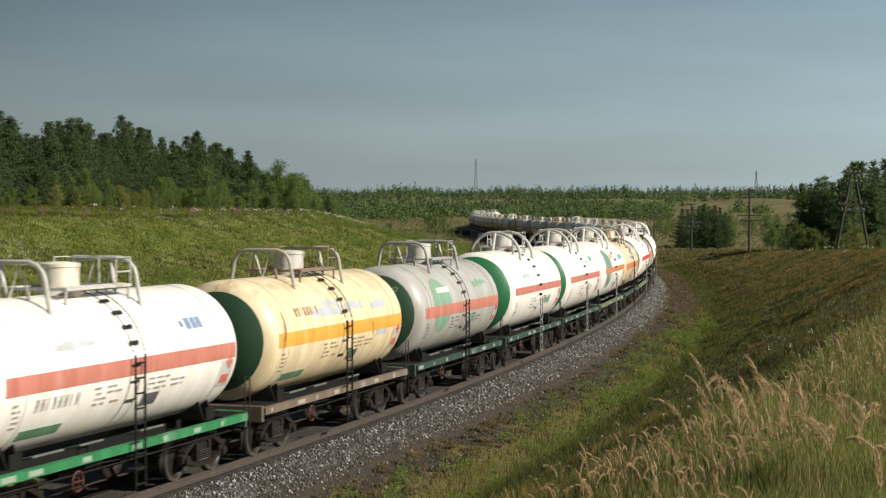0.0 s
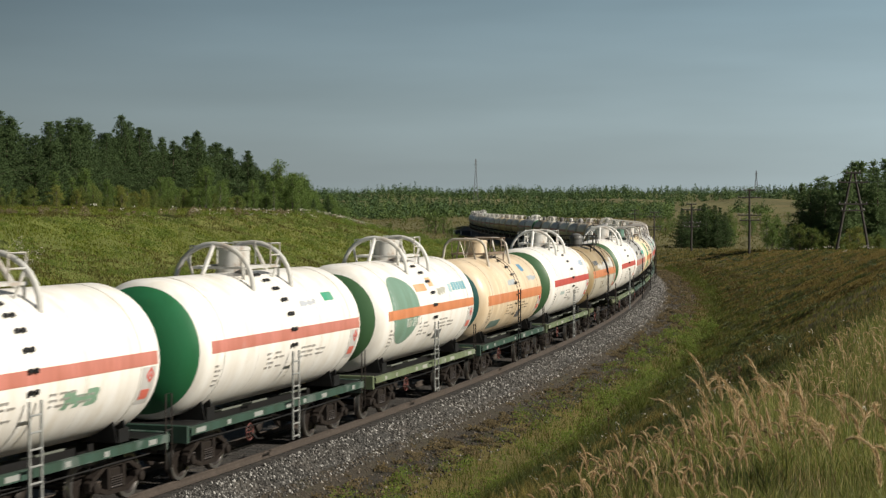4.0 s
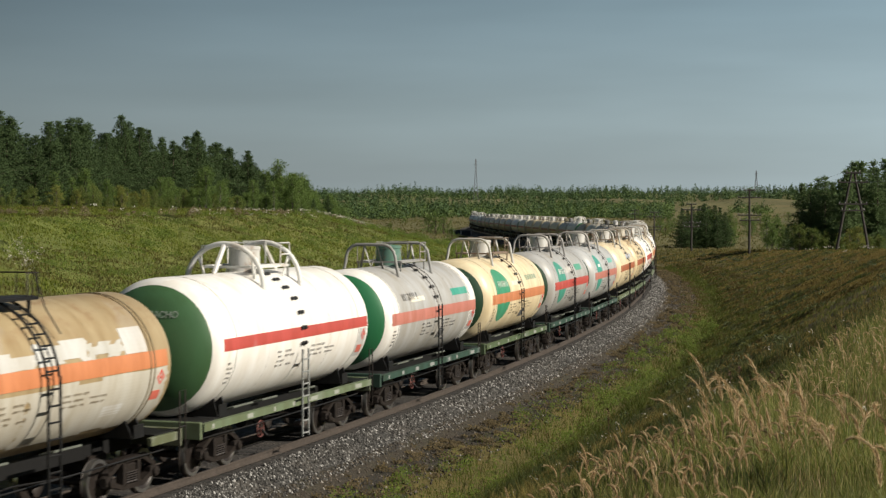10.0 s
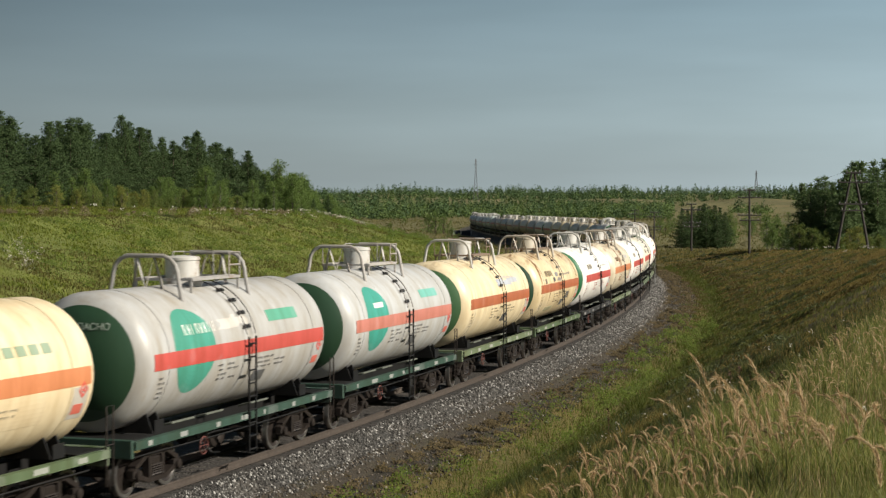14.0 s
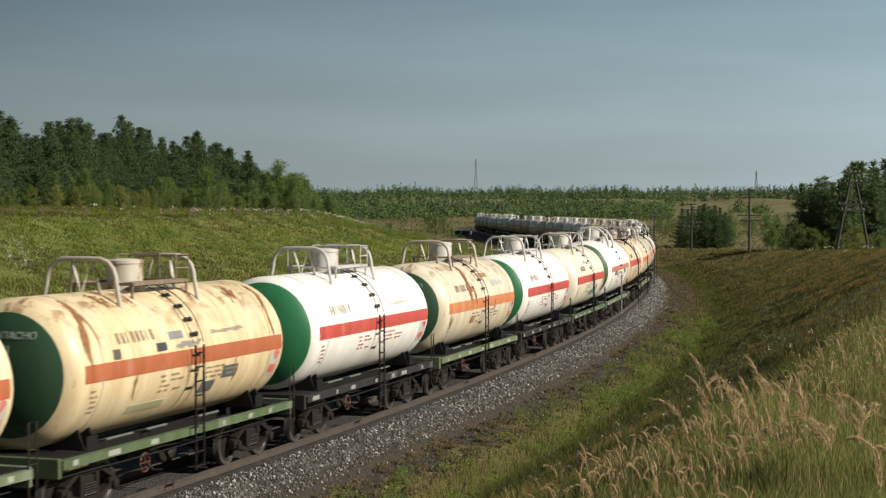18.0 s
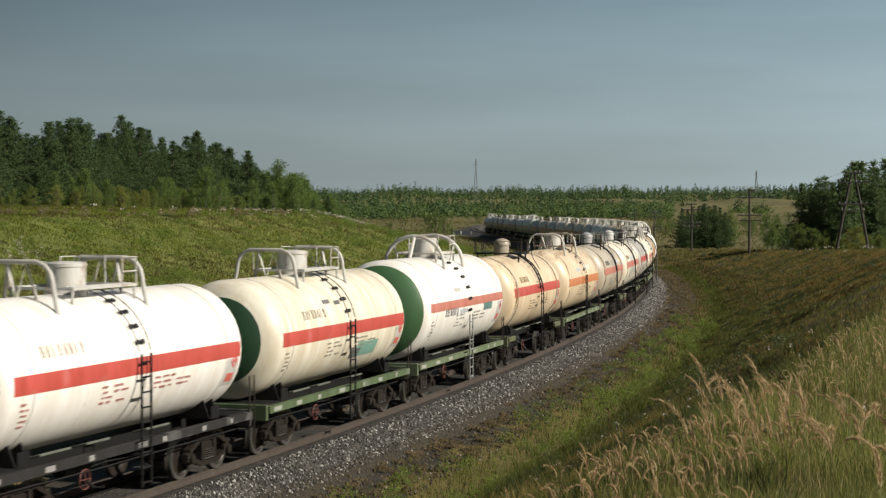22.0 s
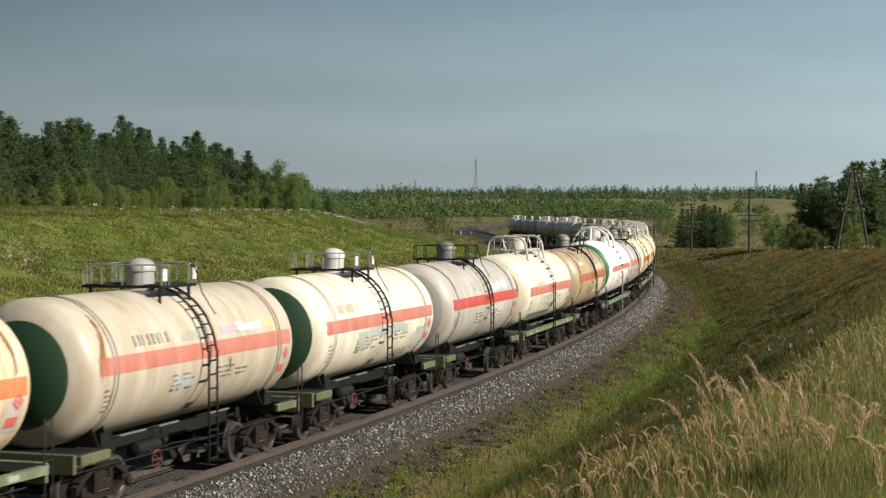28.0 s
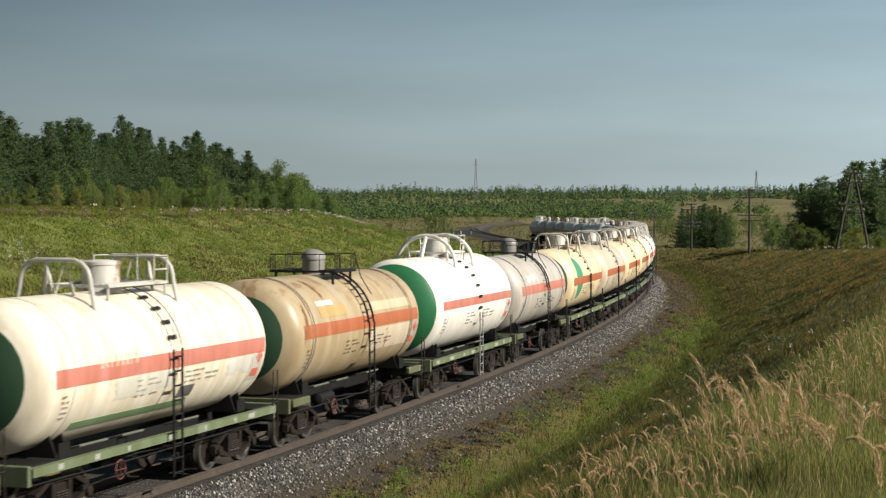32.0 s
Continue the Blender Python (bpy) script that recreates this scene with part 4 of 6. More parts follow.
def tank_car(spec):
    kind = spec["kind"]
    r, zc, hl, dish = KINDS[kind]
    car = new("tank_car")
    tagged(car, spec["label"], "tank car", "tank cars of the freight train")
    body, endc = spec["body"], spec["end"]
    part("tank", tank_mesh(kind, body, endc, spec.get("endr", 0.82), spec.get("rust", 0.3), spec.get("rim")), car)
    metal = paint(spec.get("metal", (0.48, 0.48, 0.46)), 0.35, 0.5)
    sa, sh = {"hoop": (-0.11, 0.235), "arch": (-0.04, 0.175), "dome": (-0.02, 0.235)}[kind]
    for side in (-1, 1):
        part("stripe", shell(r, zc, -4.75, 4.72, sa, sa + sh, 0.0085, side, 6, 6).mesh("stripe", [paint(spec["stripe"], 0.3, 0.45, 0.7)], 60), car, "painted warning stripe along the shell")
    top_gear(car, kind, spec, metal)
    sides(car, kind, spec, metal)
    underframe(car, kind, spec["frame"])
    # lettering and painted fields on the side that the sun lights
    if spec.get("num"):
        x0, a, c = spec["num"]
        digits(car, kind, x0, a, 8, c)
    for x0, x1, a, rows in spec.get("text", ((0.6, 2.6, -0.22, 3), (-1.6, -0.5, -0.22, 4), (-4.5, -4.15, -0.25, 5))):
        text_rows(car, kind, x0, x1, a, rows, spec.get("ink", tuple(0.42 * v + 0.04 for v in body)))
    for x, a, rx, ra, c in spec.get("spots", ()):
        plate("painted_roundel", disc_on_shell(r, zc, x, a, rx, ra), c, car, "large round painted emblem field")
    for x0, x1, a0, a1, c in spec.get("patch", ()):
        g = shell(r, zc, x0, x1, a0, a1, 0.0065, na=4) if x1 - x0 < 0.9 or sum(c) < 0.66 or max(c) - min(c) > 0.14 else ragged(r, zc, x0, x1, a0, a1)
        plate("paint_patch", g, c, car)
    for k, (x, a0, a1, w) in enumerate(spec.get("streaks", ())):
        part("rust_streak", streak(r, zc, x, a0, a1, w, k + 3).mesh("rust_streak", [plain("rust_stain", (0.27, 0.125, 0.045), 0.85, 0, 0.5, 6.0)], 60), car, "run of brown rust down the paint")
    if spec.get("haz", True):
        plate("grey_panel", shell(r, zc, 4.12, 4.66, -0.58, sa - 0.02, 0.0035, na=3), tuple(0.25 * v + 0.30 for v in body), car)
        diamond(car, kind, 4.45, -0.17, 0.17, (0.60, 0.09, 0.07))
        plate("hazard_panel", shell(r, zc, 4.2, 4.55, -0.50, -0.36, 0.011, na=2), spec.get("panel", (0.58, 0.14, 0.10)), car)
    if spec.get("words"):
        end_words(car, kind, ("ОГНЕОПАСНО", "ГАЗ"))
    return car


def C(kind, body, end, stripe, frame, label, **k):
    return dict(kind=kind, body=body, end=end, stripe=stripe, frame=frame, label=label, **k)


LOW_G = (-3.9, -2.4, -0.78, -0.62, (0.10, 0.24, 0.13))
BOX_D = (0.55, 1.25, -0.62, -0.42, (0.11, 0.115, 0.12))
CARS = [
    C("hoop", WHITE, DARKG, FADED, F_GREEN, "white gas tank car with faded red stripe and green frame", num=(-3.7, -0.36, (0.30, 0.30, 0.30)), domec=PALE,
      patch=((-2.9, -1.5, 0.36, 0.47, SILVER), LOW_G, BOX_D, (2.3, 2.42, 0.46, 0.56, (0.10, 0.2, 0.42)), (2.55, 2.78, 0.42, 0.60, (0.16, 0.24, 0.38)), (2.84, 3.06, 0.42, 0.60, (0.16, 0.24, 0.38)), (3.10, 3.32, 0.42, 0.60, (0.16, 0.24, 0.38)))),
    C("hoop", CREAM, DARKG, AMBER, F_BROWN, "cream-yellow gas tank car with an amber stripe and grey patches", rust=0.4, streaks=((-4.4, 0.5, -0.6, 0.05), (2.2, 0.1, -0.5, 0.04)), metal=(0.42, 0.40, 0.36), num=(-3.4, 0.36, (0.35, 0.28, 0.2)),
      patch=((-2.3, 0.0, 0.30, 0.46, SILVER), (-1.3, -0.2, 0.46, 0.60, SILVER), (0.35, 1.6, 0.34, 0.50, SILVER), (2.3, 3.4, 0.30, 0.46, SILVER), (2.6, 3.4, -0.22, -0.06, SILVER),
             LOW_G, BOX_D)),
    C("hoop", GREY, DARKG, FADED, F_DARK, "grey gas tank car with a green emblem and faded red stripe", endr=0.82, words=True, metal=(0.34, 0.34, 0.34),
      spots=((-2.7, 0.15, 1.0, 0.62, SAGE),), patch=((-3.0, -1.6, 0.40, 0.52, PALE), (1.6, 3.4, 0.42, 0.60, SAGE), BOX_D, (0.8, 1.6, -0.40, -0.2, SAGE))),
    C("arch", WHITE, BRIGHT, FADED, F_DARK, "white gas tank car with bright green ends and arched hoops", endr=0.90, patch=((1.2, 2.4, -0.42, -0.2, SAGE), (-2.9, -1.6, 0.34, 0.46, SILVER))),
    C("arch", WHITE, BRIGHT, FADED, F_DARK, "white gas tank car with green ends and a faded stripe", endr=0.90, patch=((2.6, 3.3, 0.5, 0.66, (0.05, 0.30, 0.18)), (0.9, 2.0, 0.45, 0.55, SILVER))),
    C("arch", WHITE, MOSS, ORANGE, F_PALE, "white gas tank car with a grey-green emblem and orange stripe", num=(-2.9, -0.22, WHITE),
      spots=((-3.0, 0.15, 1.35, 0.68, (0.16, 0.27, 0.21)),), metal=(0.62, 0.62, 0.60),
      patch=((-1.6, -0.4, 0.42, 0.58, (0.62, 0.34, 0.18)), (0.6, 1.5, 0.30, 0.44, (0.38, 0.38, 0.33)), (2.0, 2.3, 0.32, 0.50, (0.35, 0.50, 0.55)), (2.45, 2.70, 0.34, 0.52, (0.14, 0.36, 0.44)), (2.78, 3.03, 0.34, 0.52, (0.14, 0.36, 0.44)), (3.11, 3.36, 0.34, 0.52, (0.14, 0.36, 0.44)), (3.44, 3.69, 0.34, 0.52, (0.14, 0.36, 0.44)), (3.77, 4.02, 0.34, 0.52, (0.14, 0.36, 0.44)),
             (0.0, 0.5, 0.5, 0.7, (0.66, 0.42, 0.24)), BOX_D)),
    C("hoop", TAN, TEAL, ORANGE, F_DARK, "tan gas tank car with an orange stripe and blue emblem", metal=(0.50, 0.47, 0.42), domec=TAN,
      patch=((2.0, 2.6, 0.62, 0.86, (0.10, 0.26, 0.42)), (-1.2, 0.0, 0.30, 0.44, (0.40, 0.44, 0.46)), (2.5, 4.0, 0.34, 0.46, (0.38, 0.42, 0.45)), (-3.6, -1.9, -0.78, -0.55, (0.12, 0.19, 0.17)), BOX_D)),
    C("arch", WHITE, MOSS, RED, F_PALE, "white gas tank car with moss green ends and a red stripe", endr=0.90, metal=(0.66, 0.66, 0.64), num=None,
      patch=((2.7, 2.82, 0.46, 0.54, (0.25, 0.35, 0.55)), (2.95, 3.2, 0.42, 0.58, (0.36, 0.46, 0.58)), (3.26, 3.5, 0.42, 0.58, (0.36, 0.46, 0.58)), (3.56, 3.8, 0.42, 0.58, (0.36, 0.46, 0.58)), (-3.0, -2.0, -0.3, -0.2, (0.4, 0.5, 0.5)))),
    C("dome", OLIVE, OLIVE, ORANGE, F_LIME, "dusty olive-tan petrol tank car with a hatch dome", rust=0.5, domec=(0.12, 0.12, 0.115), num=(-3.6, 0.40, (0.2, 0.24, 0.3)),
      patch=((-2.6, -0.3, 0.22, 0.44, (0.50, 0.49, 0.46)), (-0.3, 1.6, 0.22, 0.52, (0.54, 0.54, 0.52)), (1.6, 3.0, 0.22, 0.44, (0.50, 0.50, 0.47)), (3.0, 3.9, 0.22, 0.60, (0.56, 0.55, 0.53)), (-4.6, -0.6, -0.86, -0.03, (0.47, 0.44, 0.37)), (-0.6, 4.7, -0.92, -0.03, (0.50, 0.48, 0.42)), (2.3, 3.1, -0.62, -0.46, (0.58, 0.58, 0.56)))),
    C("arch", WHITE, MOSS, RED, F_PALE, "white gas tank car with green ends and a bright red stripe", words=True, endr=0.90, metal=(0.68, 0.68, 0.66), num=None),
    C("hoop", GREY, BRIGHT, FADED, F_DARK, "grey gas tank car with green ends and a teal panel", rim=WHITE, endr=0.90, metal=(0.30, 0.30, 0.29), domec=(0.10, 0.2, 0.16), num=(-3.4, 0.34, (0.2, 0.2, 0.2)),
      patch=((2.0, 3.9, 0.30, 0.46, (0.05, 0.32, 0.24)), (-2.6, -1.2, 0.30, 0.40, PALE), BOX_D)),
    C("hoop", CREAM, DARKG, ORANGE, F_MID, "cream gas tank car with a green emblem and orange stripe", words=True, num=(-3.5, 0.28, WHITE), spots=((-2.9, 0.12, 1.15, 0.70, (0.05, 0.27, 0.15)),),
      patch=((1.50, 1.80, 0.36, 0.50, (0.26, 0.34, 0.24)), (1.92, 2.22, 0.36, 0.50, (0.26, 0.34, 0.24)), (2.34, 2.64, 0.36, 0.50, (0.26, 0.34, 0.24)), (2.76, 3.06, 0.36, 0.50, (0.26, 0.34, 0.24)), (3.18, 3.48, 0.36, 0.50, (0.26, 0.34, 0.24)), (-1.2, 0.0, 0.28, 0.40, PALE), BOX_D, (1.2, 3.2, -0.55, -0.12, (0.66, 0.55, 0.36)))),
    C("hoop", GREY, DARKG, RED, F_DARK, "grey gas tank car with a teal emblem and red stripe", endr=0.82, words=True, metal=(0.33, 0.32, 0.31), num=(-3.2, 0.33, WHITE), dark_hoops=False,
      spots=((-2.8, 0.12, 1.0, 0.66, (0.06, 0.28, 0.21)),), patch=((-1.4, 0.2, 0.34, 0.56, (0.55, 0.53, 0.5)), (1.4, 3.2, 0.36, 0.56, (0.10, 0.34, 0.24)), BOX_D)),
    C("hoop", (0.47, 0.48, 0.48), DARKG, FADED, F_DARK, "light grey gas tank car with a teal emblem", metal=(0.40, 0.38, 0.36), spots=((-2.8, 0.12, 0.95, 0.66, (0.05, 0.30, 0.24)),),
      patch=((1.6, 3.4, 0.36, 0.54, (0.16, 0.44, 0.38)), (-3.0, -2.2, 0.3, 0.4, WHITE), BOX_D)),
    C("hoop", CREAM, MOSS, BROWN, F_PALE, "cream gas tank car with a brown stripe and silver patch", rust=0.35, patch=((-0.4, 3.0, 0.32, 0.50, SILVER), (0.5, 2.6, 0.5, 0.56, (0.5, 0.46, 0.4)), BOX_D)),
    C("hoop", (0.70, 0.58, 0.37), DARKG, BROWN, F_MID, "rust-stained cream gas tank car with a brown stripe and dark patches", rust=0.9, words=True, metal=(0.46, 0.43, 0.38), domec=(0.50, 0.47, 0.40), dome_rust=0.9, num=(-3.3, 0.34, (0.18, 0.15, 0.11)),
      streaks=((-4.35, 1.25, -0.6, 0.13), (-4.1, 0.9, 0.1, 0.06), (-2.7, 1.35, 0.70, 0.16), (-1.6, 1.35, 0.85, 0.14), (1.2, 1.3, 0.75, 0.12), (3.0, 1.25, 0.62, 0.20), (4.3, 1.2, -0.4, 0.10), (-0.4, 0.12, -0.5, 0.05), (2.2, -0.1, -0.7, 0.05), (-2.6, -0.1, -0.6, 0.05)),
      patch=((-1.75, -1.30, 0.16, 0.28, (0.05, 0.055, 0.065)), (-1.1, -0.45, 0.30, 0.42, (0.22, 0.22, 0.23)), (-0.9, 0.3, 0.15, 0.25, (0.27, 0.25, 0.23)), (0.9, 2.6, 0.30, 0.36, (0.30, 0.26, 0.20)), (-3.6, -3.3, 0.14, 0.28, (0.10, 0.09, 0.08)), (1.5, 2.3, -0.42, -0.22, (0.10, 0.11, 0.12)), (-2.6, -1.0, -0.72, -0.58, (0.40, 0.38, 0.24)), BOX_D)),
    C("hoop", WHITE, BRIGHT, RED, F_BLACK, "white gas tank car with bright green ends on a black frame", endr=0.90, num=(-3.7, 0.30, (0.35, 0.33, 0.28)), ink=(0.45, 0.22, 0.2), patch=((1.0, 3.2, 0.30, 0.38, (0.5, 0.5, 0.48)),)),
    C("hoop", (0.69, 0.62, 0.48), DARKG, ORANGE, F_PALE, "rust-streaked beige gas tank car with an orange stripe", rust=0.9, words=True, streaks=((-1.55, 1.25, -0.75, 0.20), (-1.2, 0.55, -0.5, 0.14), (-4.25, -0.1, -0.65, 0.10), (1.7, 0.1, -0.4, 0.06), (0.5, 1.3, 0.7, 0.08)), num=(-3.5, 0.34, (0.3, 0.22, 0.16)), metal=(0.46, 0.42, 0.36),
      patch=((1.5, 3.2, 0.36, 0.52, (0.44, 0.43, 0.42)), (-1.9, -1.3, 0.30, 0.44, (0.26, 0.13, 0.07)), (0.1, 1.5, 0.62, 0.74, (0.34, 0.19, 0.09)), (-1.7, -1.1, -0.42, -0.26, (0.34, 0.19, 0.09)))),
    C("hoop", WHITE, BRIGHT, RED, F_BLACK, "clean white gas tank car with bright green ends", endr=0.90, num=(-3.7, 0.30, (0.45, 0.4, 0.35)), ink=(0.45, 0.22, 0.2)),
    C("hoop", PALE, DARKG, RED, F_MID, "off-white gas tank car with a red stripe and dark green ends", num=(-3.2, 0.28, (0.33, 0.3, 0.24)), endr=0.72,
      patch=((-1.5, -1.0, 0.52, 0.60, (0.12, 0.12, 0.12)), (-0.7, -0.3, 0.48, 0.56, (0.12, 0.12, 0.12)), (0.9, 2.6, -0.60, -0.30, (0.20, 0.38, 0.33)), BOX_D)),
    C("arch", WHITE, MOSS, FADED, F_PALE, "white gas tank car with olive green ends and arched hoops", endr=0.90, metal=(0.55, 0.54, 0.51), num=(-3.0, -0.18, (0.2, 0.2, 0.22)),
      patch=((2.0, 3.2, -0.20, -0.04, (0.12, 0.22, 0.22)), (-1.6, -0.9, 0.30, 0.38, (0.45, 0.44, 0.4)), (-1.2, -0.2, -0.20, -0.04, SILVER))),
    C("dome", TAN, MOSS, RED, F_LIME, "dusty tan petrol tank car with a red stripe", rust=0.5, streaks=((-4.4, 0.4, -0.7, 0.12), (1.8, -0.03, -0.6, 0.06)), domec=(0.34, 0.30, 0.24), num=(-3.2, 0.32, (0.36, 0.3, 0.2)), endr=0.72),
    C("hoop", TAN, DARKG, ORANGE, F_PALE, "tan rust-edged gas tank car with an orange stripe", rust=0.8, streaks=((-4.4, 1.1, -0.5, 0.09), (4.35, 0.9, -0.4, 0.08), (-0.6, 0.3, -0.5, 0.05)), endr=0.72, patch=((-2.0, -0.8, 0.30, 0.42, SILVER), (0.6, 2.2, 0.32, 0.46, PALE))),
    C("dome", DUST, DARKG, FADED, F_LIME, "dusty grey-cream petrol tank car with an orange-red stripe", streaks=((-4.5, 0.9, -0.7, 0.09), (1.3, -0.05, -0.5, 0.05)), domec=(0.34, 0.34, 0.35), num=(-3.2, 0.30, (0.25, 0.24, 0.22)), endr=0.72, plates=True,
      patch=((-1.0, 0.0, 0.28, 0.44, (0.36, 0.37, 0.33)), (0.9, 1.7, 0.30, 0.42, (0.45, 0.36, 0.42)), (1.8, 3.2, 0.30, 0.46, (0.50, 0.54, 0.60)), (3.3, 3.9, 0.30, 0.46, (0.66, 0.50, 0.26)),
             (-1.6, -0.6, -0.40, -0.2, (0.42, 0.46, 0.48)))),
    C("dome", PALE, DARKG, FADED, F_LIME, "off-white petrol tank car with a dark green end", domec=(0.52, 0.52, 0.52), endr=0.82, plates=True, num=(-3.6, 0.32, (0.55, 0.45, 0.32)),
      patch=((-1.9, 0.0, 0.22, 0.46, (0.55, 0.57, 0.58)), (0.4, 1.5, 0.24, 0.42, (0.44, 0.48, 0.52)), (-2.2, -0.9, -0.46, -0.03, (0.44, 0.46, 0.44)), (-0.9, 2.3, -0.26, -0.03, (0.42, 0.45, 0.44)), (-2.25, -1.9, -0.48, -0.26, (0.10, 0.17, 0.12)), (1.6, 3.0, -0.85, -0.62, (0.40, 0.40, 0.37)), (2.9, 4.1, -0.70, -0.24, (0.52, 0.54, 0.50)), (3.2, 3.9, -0.36, -0.20, (0.40, 0.44, 0.40)))),
    C("dome", (0.46, 0.44, 0.41), (0.30, 0.29, 0.27), RED, F_LIME, "grey petrol tank car with a red stripe and white patches", domec=(0.17, 0.16, 0.155), patch=((1.0, 3.2, 0.28, 0.5, (0.60, 0.60, 0.60)), (-1.6, 0.0, 0.30, 0.6, (0.40, 0.37, 0.34)), (0.4, 2.6, -0.4, -0.02, (0.54, 0.52, 0.48)))),
    C("hoop", PALE, DARKG, FADED, F_PALE, "off-white gas tank car with a pink-red stripe and pale repainted patches", endr=0.72, dome_rust=0.9, num=(-3.1, 0.06, (0.72, 0.66, 0.52)),
      patch=((-2.4, 0.1, -0.42, -0.10, (0.58, 0.58, 0.52)), (0.3, 3.4, 0.30, 0.60, (0.62, 0.62, 0.58)), (2.8, 4.0, -0.4, -0.1, (0.60, 0.60, 0.56)), (-3.7, 1.2, -0.80, -0.66, (0.16, 0.26, 0.14)), BOX_D)),
    C("dome", (0.42, 0.34, 0.22), DARKG, BROWN, F_LIME, "dirty tan petrol tank car with a brown-red stripe", rust=0.8, streaks=((-4.6, 0.6, -0.6, 0.10), (-2.8, 1.2, 0.3, 0.10), (1.9, -0.05, -0.7, 0.06)), endr=0.72, domec=(0.22, 0.22, 0.21),
      patch=((0.6, 4.2, 0.28, 0.46, (0.56, 0.45, 0.32)), (-3.4, -1.4, 0.30, 0.5, (0.46, 0.32, 0.14)), (-3.4, -2.2, 0.52, 0.62, PALE), (0.4, 3.9, -0.5, -0.05, (0.55, 0.48, 0.38)))),
    C("arch", WHITE, BRIGHT, FADED, F_PALE, "white gas tank car with green ends and a pink stripe", endr=0.90, metal=(0.66, 0.66, 0.64), num=None),
    C("dome", (0.48, 0.46, 0.43), (0.34, 0.33, 0.31), FADED, F_LIME, "grey petrol tank car with a faded stripe", domec=(0.2, 0.2, 0.2), patch=((-3.4, -1.6, 0.3, 0.5, (0.55, 0.56, 0.56)),)),
    C("hoop", CREAM, DARKG, BROWN, F_PALE, "cream gas tank car with a green emblem", spots=((-2.8, 0.12, 0.9, 0.7, (0.06, 0.27, 0.15)),)),
    C("hoop", BEIGE, TAN, BROWN, F_PALE, "beige gas tank car with a brown stripe", patch=((1.0, 3.0, 0.3, 0.5, SILVER),)),
    C("hoop", CREAM, CREAM, BROWN, F_DARK, "cream gas tank car with a brown stripe"),
    C("hoop", CREAM, MOSS, BROWN, F_PALE, "cream gas tank car with moss green ends"),
    C("hoop", PALE, MOSS, RED, F_DARK, "off-white gas tank car with a red stripe"),
    C("hoop", WHITE, BRIGHT, RED, F_BLACK, "white gas tank car with green ends", endr=0.90),
    C("hoop", GREY, GREY, RED, F_DARK, "grey gas tank car with a red stripe"),
    C("hoop", BEIGE, DARKG, FADED, F_DARK, "beige gas tank car with dark green ends"),
    C("dome", DUST, DUST, FADED, F_LIME, "dusty petrol tank car with a faded stripe"),
    C("hoop", PALE, DARKG, FADED, F_DARK, "off-white gas tank car with dark green ends"),
    C("hoop", GREY, GREY, FADED, F_DARK, "grey gas tank car with dark hoops", metal=(0.2, 0.2, 0.2)),
    C("dome", DUST, DARKG, FADED, F_LIME, "dusty petrol tank car with a hatch dome"),
    C("dome", GREY, GREY, RED, F_LIME, "grey petrol tank car with a hatch dome"),
    C("arch", (0.62, 0.68, 0.68), BRIGHT, FADED, F_PALE, "pale blue-grey gas tank car with arched hoops"),
    C("hoop", (0.50, 0.60, 0.60), TEAL, FADED, F_DARK, "pale teal gas tank car with hoops"),
    C("dome", GREY, GREY, RED, F_LIME, "grey petrol tank car"),
    C("hoop", (0.60, 0.63, 0.63), DARKG, FADED, F_DARK, "pale grey gas tank car with hoops"),
    C("dome", (0.36, 0.36, 0.35), GREY, RED, F_LIME, "dark grey petrol tank car with a hatch dome"),
    C("dome", GREY, GREY, FADED, F_LIME, "grey petrol tank car with a faded stripe"),
    C("dome", (0.40, 0.41, 0.41), GREY, FADED, F_LIME, "mid-grey petrol tank car"),
    C("hoop", (0.66, 0.70, 0.72), (0.5, 0.54, 0.56), FADED, F_DARK, "pale blue-white gas tank car, the last of the train"),
]
TRAIN = [tank_car(spec) for spec in CARS]


def train_s(t):
    """How far along the line the first car's middle stands at t seconds."""
    return 21.723 - 10.062 * t + 0.01087 * t * t


def car_pose(s):
    a, b = on_track(s - 3.9), on_track(s + 3.9)
    d = b - a
    return Matrix.Translation((a + b) / 2) @ Matrix.Rotation(math.atan2(d.y, d.x), 4, "Z") @ Matrix.Rotation(-math.atan2(d.z, d.to_2d().length), 4, "Y")

# ---- bed details ----
SLEEPER = Geo().box((0, 0, -0.085), (2.7, 0.24, 0.17), bev=0.015).mesh("sleeper", [plain("creosoted_wood", (0.032, 0.027, 0.024), 0.9, 0, 0.4, 5.0, 0.4)])


def sleeper_pose(s):
    return Matrix.Translation(on_track(s, 0, -0.172)) @ Matrix.Rotation(float(np.interp(s, TS, TH)), 4, "Z")


for k in range(215):
    part("sleeper", SLEEPER, TRACK, m=Matrix.Translation((0, 0, -0.025)) @ sleeper_pose(18 + 0.545 * k))


